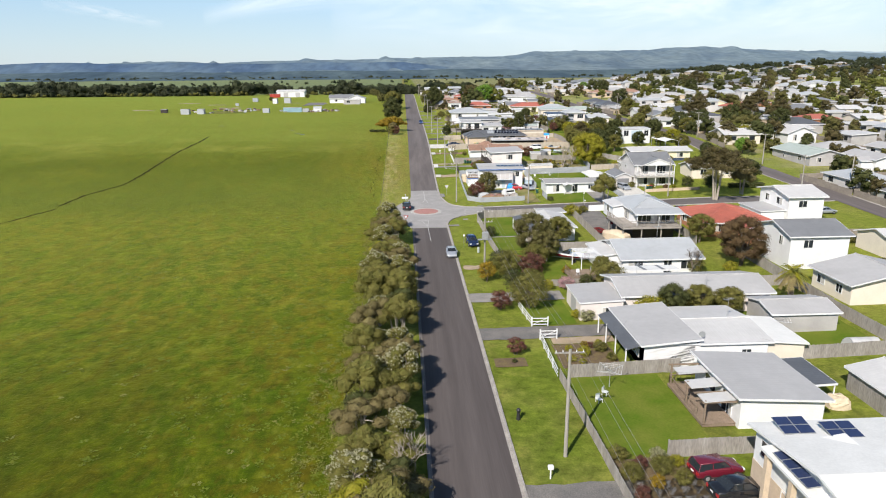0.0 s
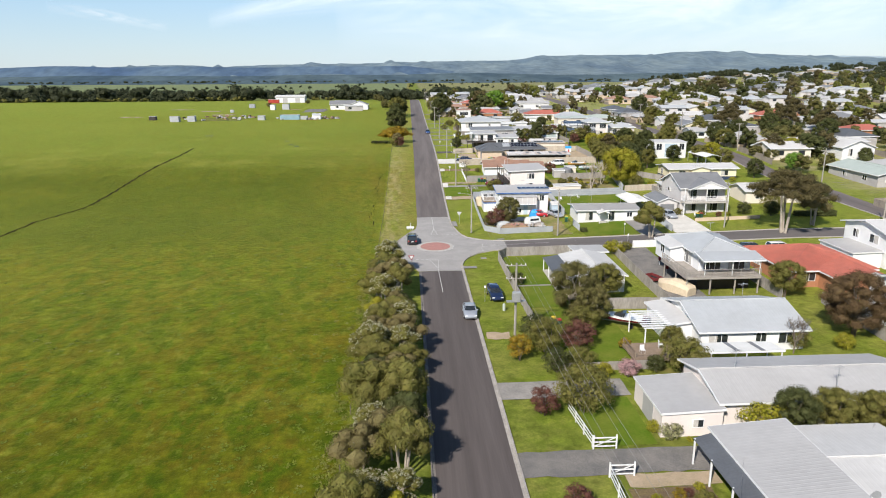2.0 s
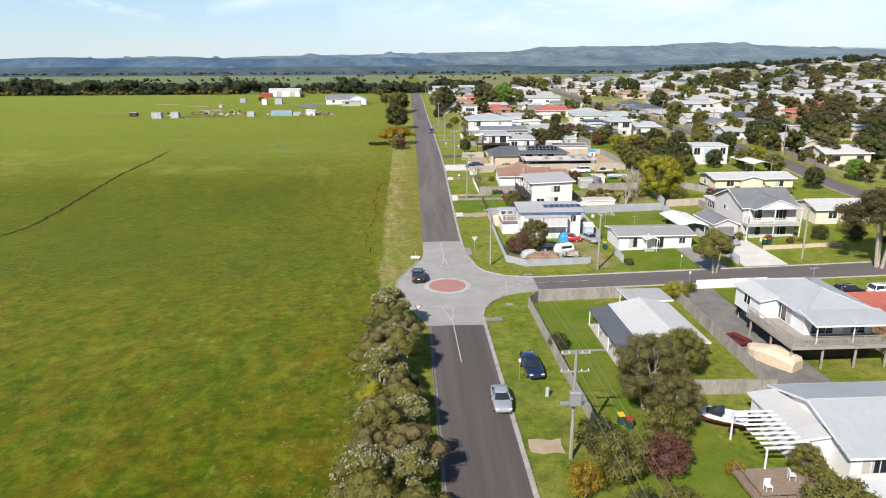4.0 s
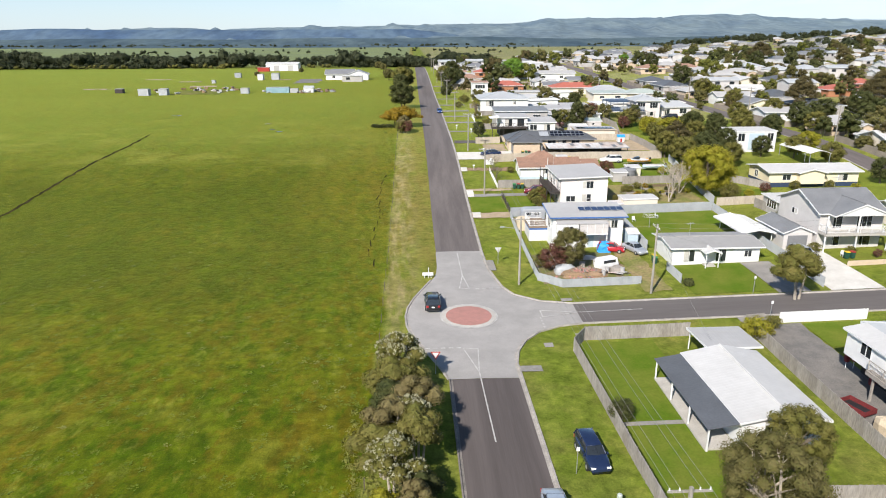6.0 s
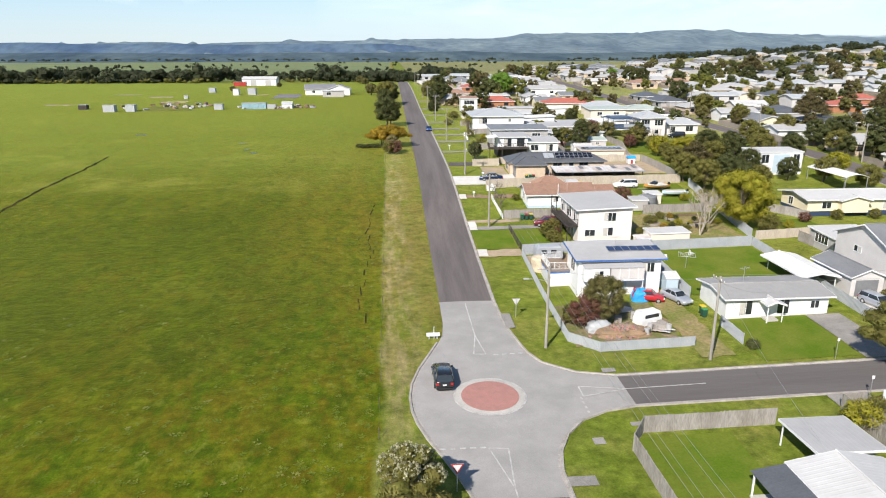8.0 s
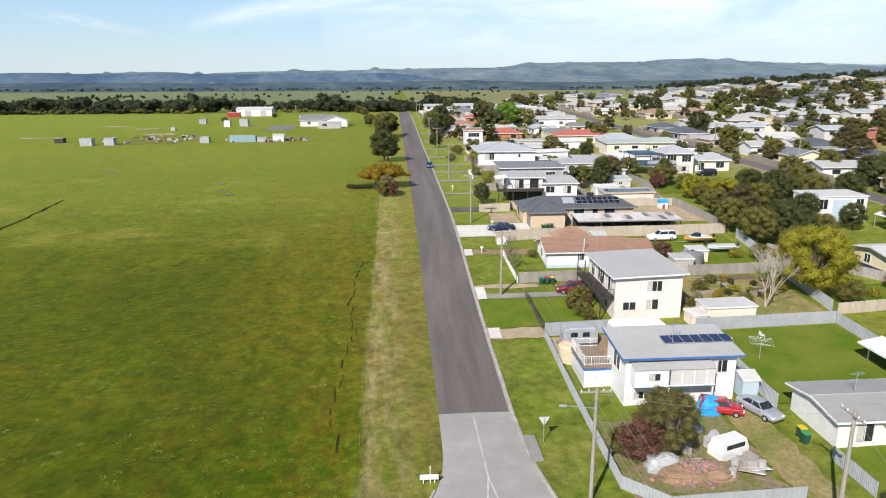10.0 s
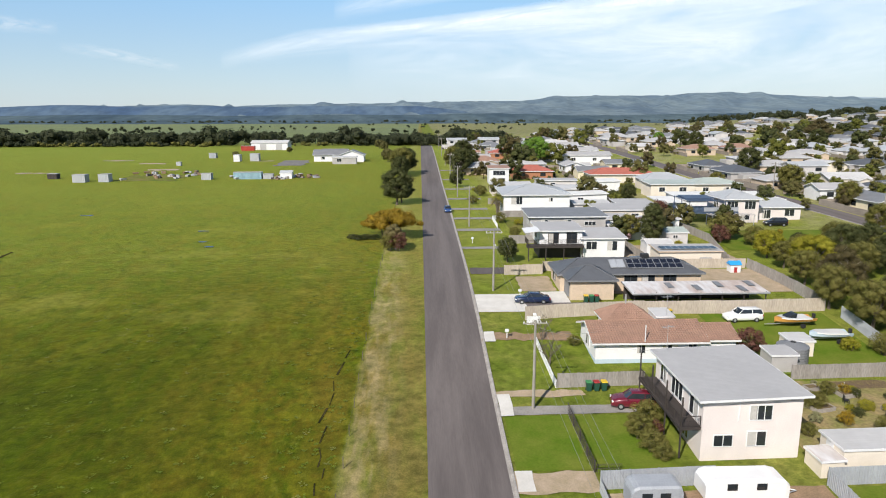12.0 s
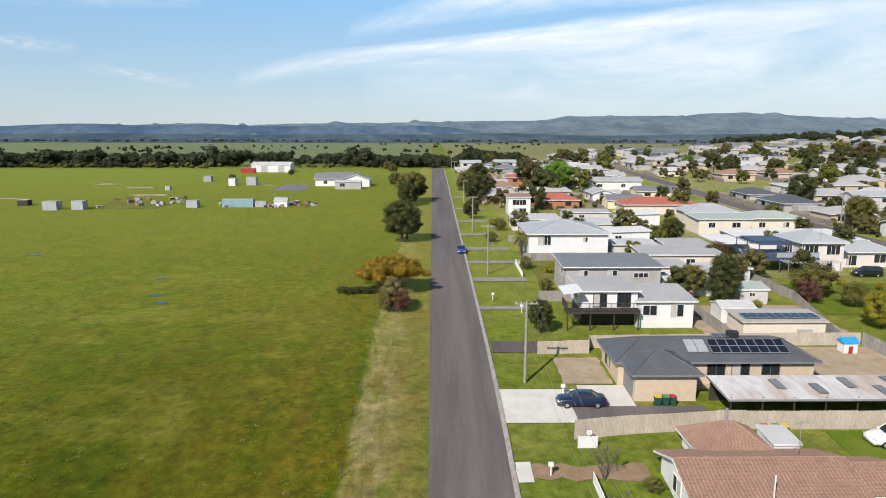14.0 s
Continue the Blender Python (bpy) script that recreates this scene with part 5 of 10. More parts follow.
    h = house("house", "white box house with a pale blue feature wall", 74.0, 84.6, 226.0, 232.0, 4.8, "sN", 0.2, WHITE, ROOF_PALE, 0.15, wins=[("S", 76.2, 2.4, 1.6, 1.8), ("S", 83.2, 2.4, 1.4, 1.8)])
    g = G()
    a, c = lp(h, 78.0, 226.0)
    g.box(a, a + 3.6, c - 0.08, c + 0.02, 0.3, 4.2)
    part("feature_panel", g, PALEBLUE, h)
    h = thing("carport", 86.2, 216.5, "long arched white carport roof on posts", "carport")
    g = G()
    g.loft([[(u, v, 3.0 + 0.7 * math.cos(u / 2.4 * 1.4) + w) for u, w in [(-2.4 + 0.48 * k, 0.0) for k in range(11)] + [(2.4 - 0.48 * k, -0.06) for k in range(11)]] for v in (-6.4, 6.4)])
    part("roof", g, ROOF_WHITE, h)
    posts(h, [(84.0, 210.4), (88.4, 210.4), (84.0, 222.6), (88.4, 222.6)], -0.4, 3.1, STEEL, 0.06)
    house("house", "long grey house with a pale green gable roof", 116.8, 127.4, 185, 205, 2.8, "gy", 1.6, GREYWALL, ROOF_GREEN, 0.6, wins=[("S", 119.5, 0.9, 1.4, 1.2), ("S", 124.5, 0.9, 1.4, 1.2), ("W", 190, 0.9, 1.6, 1.2), ("W", 198, 0.9, 1.6, 1.2)])
    house("house", "long white house with a pale roof and solar panels", 119, 146, 232, 242, 3.0, "gx", 1.0, WHITE_WALL, ROOF_PALE, 0.5, wins=[("S", 124, 0.9, 2, 1.2), ("S", 131, 0.9, 2, 1.2), ("S", 139, 0.9, 2, 1.2)])
    house("house", "white gabled house with tall windows", 130, 140, 220, 231, 3.2, "gy", 2.2, WHITE_WALL, ROOF_PALE, 0.5, wins=[("S", 132.5, 0.8, 1.2, 2.0), ("S", 137.5, 0.8, 1.2, 2.0)])
    house("house", "cream house under an orange-red tiled roof", 58.5, 80.5, 359, 368.5, 2.9, "hip", 1.8, CREAM, ROOF_RED, 0.6)
    house("house", "narrow white two-storey house with a red roof edge", 24.0, 30.6, 359.5, 366.5, 5.4, "sN", 0.4, WHITE, ROOF_BROWN, 0.4, wins=[("S", 27.3, 3.0, 4.0, 1.5, 3), ("S", 27.3, 0.4, 4.0, 1.6, 3)])
    house("house", "pale house with a bluish pyramid roof", 69.6, 82.6, 338.4, 347, 3.4, "hip", 1.7, CREAM, ROOF_BLUEGREY, 0.6, wins=[("S", 73, 1.2, 1.6, 1.1), ("S", 79, 1.2, 1.6, 1.1)])
    house("house", "cream house with a pale green flat roof", 66.3, 79.0, 322.6, 331, 3.8, "sN", 0.4, CREAM, ROOF_GREEN, 0.5, wins=[("S", 69.5, 1.6, 1.6, 1.2), ("S", 75.5, 1.6, 2.0, 1.2)])
    house("house", "pale house with a green-grey hip roof on veranda posts", 80.5, 94, 327, 336, 3.2, "hip", 1.3, CREAM, ROOF_GREEN, 0.7, wins=[("S", 84, 0.9, 1.6, 1.2), ("S", 90, 0.9, 1.6, 1.2)])
    house("house", "white two-storey house behind the trees", 60.0, 82, 419, 428, 4.0, "gx", 1.2, WHITE_WALL, ROOF_GREY, 0.5, wins=[("S", 66, 1.6, 1.6, 1.2), ("S", 75, 1.6, 1.6, 1.2)])
    house("house", "white low house with a pale roof", 38.5, 46.6, 264.5, 270.5, 2.5, "gx", 0.6, WHITE_WALL, ROOF_PALE, 0.4)
    house("house", "pale house with a grey flat roof", 40.5, 55, 282.5, 290.5, 3.0, "sN", 0.4, CREAM, ROOF_GREY, 0.4, wins=[("S", 43, 1, 1.6, 1.1), ("S", 49, 1, 1.6, 1.1)])


north_houses()


# ---- trees ----
def leaves(g, rnd, centres, per, size, flat=0.0, core=0.6, simple=False, inner=0.55):
    """Small leaves on and in the shells of clumps: centres of (x, y, z, radius). simple: three-cornered leaves."""
    for cx, cy, cz, r in centres if core else ():
        rings = []
        for i in range(4):
            a = math.pi * (i + 0.25) / 3.5 - math.pi / 2
            rings.append([(cx + core * r * math.cos(a) * math.cos(1.0472 * j + i) * rnd.uniform(0.75, 1.15), cy + core * r * math.cos(a) * math.sin(1.0472 * j + i) * rnd.uniform(0.75, 1.15), cz + core * r * 0.8 * math.sin(a) * rnd.uniform(0.8, 1.15)) for j in range(6)])
        g.loft(rings)
    vs, fs = [], []
    o = len(g.v)
    for cx, cy, cz, r in centres:
        for _ in range(per):
            a, u = rnd.uniform(0, 6.2832), rnd.uniform(-0.7, 1.0)
            s = math.sqrt(max(0.0, 1 - u * u))
            d = Vector((s * math.cos(a), s * math.sin(a), u))
            k = r * rnd.uniform(inner, 1.12)
            p = Vector((cx, cy, cz)) + Vector((d.x * k, d.y * k, d.z * k * (0.8 - flat)))
            t = Vector((rnd.gauss(0, 1), rnd.gauss(0, 1), rnd.gauss(0, 0.7)))
            t = (t - d * t.dot(d) * 0.8)
            t.normalize()
            w = d.cross(t)
            if w.length < 1e-3:
                continue
            w.normalize()
            n = size * rnd.uniform(0.6, 1.35)
            b = len(vs) + o
            if simple:
                vs += [p - t * n * 0.5 - w * n * 0.3, p + w * n * 0.5, p + t * n * 0.55 - w * n * 0.3]
                fs.append((b, b + 1, b + 2))
            else:
                vs += [p - t * n * 0.5, p + w * n * 0.34 + d * n * 0.08, p + t * n * 0.55, p - w * n * 0.34 + d * n * 0.08]
                fs.append((b, b + 1, b + 2, b + 3))
    g.v.extend(tuple(v) for v in vs)
    g.f.extend(fs)


def limbs(g, rnd, centres, base_r, fork, lean=0.0, stems=1, n=6):
    """A trunk (or several stems) that forks towards the clumps."""
    for s in range(stems):
        a = 6.28 * s / stems + rnd.uniform(-0.5, 0.5)
        off = 0.22 * base_r * 4 if stems > 1 else 0.0
        foot = Vector((math.cos(a) * off, math.sin(a) * off, -0.3))
        knee = Vector((math.cos(a) * off * 3 + rnd.uniform(-lean, lean), math.sin(a) * off * 3 + rnd.uniform(-lean, lean), fork))
        g.tube(foot, knee, base_r / math.sqrt(stems), base_r * 0.68 / math.sqrt(stems), n)
        mine = [c for i, c in enumerate(centres) if i % stems == s]
        for cx, cy, cz, r in mine:
            tip = Vector((cx, cy, cz))
            mid = knee.lerp(tip, 0.5) + Vector((rnd.uniform(-0.2, 0.2), rnd.uniform(-0.2, 0.2), rnd.uniform(0.0, 0.3)))
            g.tube(knee, mid, base_r * 0.42 / math.sqrt(stems), base_r * 0.24, 4)
            g.tube(mid, tip, base_r * 0.24, base_r * 0.06, 3)
            if r > 0.3 and stems > 1:
                for _ in range(2):
                    e = tip + Vector((rnd.uniform(-1, 1), rnd.uniform(-1, 1), rnd.uniform(-0.2, 1))) * r * 0.8
                    g.tube(mid.lerp(tip, 0.6), e, base_r * 0.14, base_r * 0.03, 3)


PROTO = {}
#        height, crown low, radius, clumps, clump r, leaves, leaf size, leaf, bark, stems, shape
KINDS = {
    "tea_olive": (5.8, 1.8, 2.35, 11, 0.98, 560, 0.15, LEAF_OLIVE, PALEBARK, 3, "dome"),
    "tea_brown": (5.2, 2.4, 2.4, 9, 0.9, 480, 0.14, LEAF_TEA, PALEBARK, 3, "dome"),
    "tea_silver": (5.4, 1.8, 2.2, 12, 0.85, 460, 0.14, LEAF_OLIVE, PALEBARK, 3, "dome"),
    "tea_green": (4.0, 0.9, 1.9, 12, 0.85, 480, 0.14, LEAF_GREEN, PALEBARK, 3, "dome"),
    "tea_dark": (5.0, 1.1, 2.2, 13, 1.0, 600, 0.15, LEAF_DARK, PALEBARK, 3, "dome"),
    "gum": (10.5, 3.6, 4.8, 44, 1.15, 420, 0.17, LEAF_GUM, PALEBARK, 2, "dome"),
    "gum_wide": (12.5, 5.6, 7.6, 90, 1.25, 360, 0.18, LEAF_GUM, PALEBARK, 3, "wide"),
    "dark_tree": (6.5, 0.9, 3.1, 46, 0.88, 420, 0.14, LEAF_DARK, BARK, 1, "ball"),
    "wattle": (6.8, 0.8, 3.4, 60, 0.8, 620, 0.11, LEAF_WATTLE, PALEBARK, 2, "ball"),
    "russet_tree": (6.8, 0.8, 3.4, 60, 0.8, 560, 0.11, LEAF_RUSSET, BARK, 2, "ball"),
    "olive_tree": (6.0, 1.2, 3.0, 42, 0.85, 420, 0.135, LEAF_OLIVE, BARK, 1, "ball"),
    "green_tree": (6.8, 0.7, 3.9, 54, 1.05, 460, 0.15, LEAF_GREEN, BARK, 1, "ball"),
    "bright_tree": (6.5, 1.2, 3.4, 40, 1.0, 420, 0.16, LEAF_BRIGHT, BARK, 1, "ball"),
    "yellow_tree": (5.0, 1.0, 4.2, 60, 0.85, 420, 0.14, LEAF_YELLOW, BARK, 2, "wide"),
    "column_tree": (7.5, 0.8, 2.3, 44, 0.9, 420, 0.14, LEAF_DARK, BARK, 1, "ball"),
    "shrub_olive": (2.6, 0.2, 1.7, 24, 0.55, 260, 0.11, LEAF_OLIVE, BARK, 3, "ball"),
    "shrub_red": (2.3, 0.2, 1.4, 18, 0.52, 240, 0.1, LEAF_RED, BARK, 3, "ball"),
    "shrub_green": (1.6, 0.1, 1.1, 14, 0.45, 220, 0.1, LEAF_GREEN, BARK, 3, "ball"),
    "shrub_dark": (2.0, 0.1, 1.3, 16, 0.5, 240, 0.1, LEAF_DARK, BARK, 3, "ball"),
    "shrub_silver": (1.2, 0.1, 0.9, 12, 0.38, 100, 0.13, LEAF_SILVER, BARK, 3, "ball"),
    "shrub_pink": (1.9, 0.1, 1.4, 14, 0.5, 240, 0.1, LEAF_PINK, BARK, 3, "ball"),
    "shrub_yellow": (2.4, 0.3, 1.3, 16, 0.5, 260, 0.1, LEAF_YELLOW, BARK, 2, "ball"),
    "far_dark": (7.0, 0.6, 3.4, 22, 1.25, 150, 0.3, LEAF_DARK, BARK, 1, "ball"),
    "far_olive": (6.0, 0.8, 3.5, 22, 1.25, 150, 0.3, LEAF_TOWN, BARK, 1, "ball"),
    "far_brown": (6.6, 1.2, 3.6, 22, 1.25, 150, 0.3, LEAF_GUM, BARK, 1, "ball"),
    "far_green": (5.5, 0.6, 3.2, 22, 1.25, 150, 0.3, LEAF_MOSS, BARK, 1, "ball"),
}
LABEL = {
    "tea_olive": "bushy olive-green coastal tea-tree", "tea_brown": "straggly brownish coastal tea-tree with pale limbs", "tea_silver": "silvery flowering coastal shrub tree", "tea_green": "low yellow-green coastal bush", "tea_dark": "dense dark green coastal wattle",
    "gum_wide": "tall umbrella-crowned gum with forked pale trunks", "gum": "tall gum tree with bare pale limbs and brownish foliage", "wattle": "dense olive-brown coastal wattle tree", "dark_tree": "dense dark green garden tree", "russet_tree": "dense russet-brown leafy garden tree", "olive_tree": "leafy olive-green garden tree", "green_tree": "large rounded yellow-green tree", "bright_tree": "bright green leafy tree", "yellow_tree": "wide spreading yellow-leaved tree", "column_tree": "tall dark green cypress-like tree",
    "shrub_olive": "olive-green leafy garden shrub", "shrub_red": "rounded reddish-leaved garden shrub", "shrub_green": "small green garden shrub", "shrub_dark": "dark green garden shrub", "shrub_silver": "small silvery garden shrub", "shrub_pink": "rounded pink-flowering garden shrub", "shrub_yellow": "small yellow-leaved garden tree",
    "far_dark": "dark green tree among houses", "far_olive": "olive-green tree among houses", "far_brown": "brownish gum among the houses", "far_green": "green tree among the houses",
}


def plant(kind, x, y, size=1.0, tall=1.0, variant=0, group=""):
    key = (kind, variant)
    name = "shrub" if kind.startswith("shrub") else "tree"
    rnd = random.Random(int(x * 13 + y * 7) & 0xffff)
    if key not in PROTO:
        h, low, rad, nc, cr, per, ls, lm, bark, stems, shape = KINDS[kind]
        r2 = random.Random(len(PROTO) * 7 + 3)
        cs = []
        for i in range(nc):
            a = i * 2.39996 + r2.uniform(-0.4, 0.4)
            f = math.sqrt((i + 0.5) / nc)
            k = r2.uniform(0.62, 1.0)
            if shape == "dome":
                rr = rad * f * k
                z = low + (h - low - cr * 0.6) * (1 - 0.75 * f * f) * r2.uniform(0.7, 1.0)
            elif shape == "wide":
                rr = rad * f * k
                z = low + (h - low - cr * 0.6) * (1 - 0.6 * f * f) * r2.uniform(0.6, 1.0)
            else:
                u = -0.85 + 1.85 * (i + 0.5) / nc
                rr = (rad - cr * 0.5) * math.sqrt(max(0.05, 1 - u * u)) * k
                z = low + (h - low) * 0.5 + u * ((h - low) * 0.5 - cr * 0.35)
            cs.append((rr * math.cos(a), rr * math.sin(a), z, cr * r2.uniform(0.7, 1.25)))
        t = new(name)
        tagged(t, LABEL[kind], "shrub" if name == "shrub" else "tree")
        tg, lg = G(), G()
        limbs(tg, r2, cs[::2] if nc > 20 else cs, 0.035 * h + 0.03, low + (h - low) * 0.22, 0.25, stems)
        billow = kind.startswith(("tea", "far"))
        leaves(lg, r2, cs, per, ls, 0.18 if kind.startswith("tea") else 0.0, 0.82 if billow else 0.0 if kind.startswith("shrub") else 0.55, True, 0.84 if billow else 0.55)
        part("trunk", tg, bark, t)
        part("crown", lg, lm, t)
        if kind == "tea_silver":
            bg = G()
            for cx, cy, cz, r in cs:
                for _ in range(r2.randrange(22, 44)):
                    a, u = r2.uniform(0, 6.28), r2.uniform(0.0, 1.0)
                    k = r * 1.05 * math.sqrt(1 - u * u)
                    leaves(bg, r2, [(cx + k * math.cos(a), cy + k * math.sin(a), cz + r * 0.7 * u, 0.13)], 6, 0.14, 0.0, 0.0, True)
            part("blossom", bg, LEAF_BLOSSOM, t, "clusters of cream blossom")
        PROTO[key] = t
        ob = t
    else:
        ob = copy_thing(PROTO[key], Matrix.Identity(4))
    ob.matrix_basis = pose(x, y, H(x, y), 0, 0, rnd.uniform(0, 360))
    ob.scale = (size * rnd.uniform(0.92, 1.08), size * rnd.uniform(0.92, 1.08), size * tall)
    if group:
        ob["group"] = group
    return ob


def bare_tree(x, y, h, spread, material, label, seed=1, thick=0.1):
    rnd = random.Random(seed)
    t = thing("bare_tree", x, y, label, "tree")
    g = G()

    def grow(p, d, l, r, depth):
        q = p + d * l
        g.tube(p, q, r, r * 0.7, 5)
        if depth:
            for _ in range(3):
                e = (d + Vector((rnd.uniform(-1, 1), rnd.uniform(-1, 1), rnd.uniform(-0.2, 0.7))) * spread).normalized()
                grow(q, e, l * rnd.uniform(0.6, 0.85), r * 0.6, depth - 1)

    for s in range(3):
        grow(Vector((0, 0, -0.2)), Vector((rnd.uniform(-0.4, 0.4), rnd.uniform(-0.4, 0.4), 1)).normalized(), h * 0.32, thick, 4)
    part("trunk", g, material, t)
    return t


def hedge():
    """The belt of coastal bushes along the paddock."""
    rnd = random.Random(11)
    kinds = ["tea_olive", "tea_silver", "tea_brown", "tea_olive", "tea_silver", "tea_brown", "tea_green", "tea_silver", "tea_olive", "tea_brown", "tea_dark"]
    y = 22.0
    i = 0
    grp = "coastal bushes along the paddock"
    while y < 131.5:
        left = float(np.interp(y, (22, 60, 115, 131), (-3.0, -3.5, -3.8, -3.6)))
        right = float(np.interp(y, (22, 100, 118), (-0.5, -0.7, -1.6)))
        for row, x in enumerate((left, right)):
            if row and y > 124:
                continue
            k = kinds[(i + row * 3) % len(kinds)]
            s = rnd.uniform(0.72, 1.1) * (1.0, 0.9)[row]
            plant(k, x + rnd.uniform(-0.6, 0.5), y + rnd.uniform(-0.8, 0.8), s, rnd.uniform(0.75, 1.15) * (1.0, 1.14)[row], i % 2, grp)
        y += rnd.uniform(2.6, 3.6)
        i += 1


hedge()
bare_tree(0.7, 45.7, 4.4, 0.8, PALEBARK, "leafless pale dead tree beside the road", 4, 0.07)
bare_tree(-0.2, 79.0, 3.6, 0.7, PALEBARK, "leafless pale dead bush beside the road", 9, 0.06)

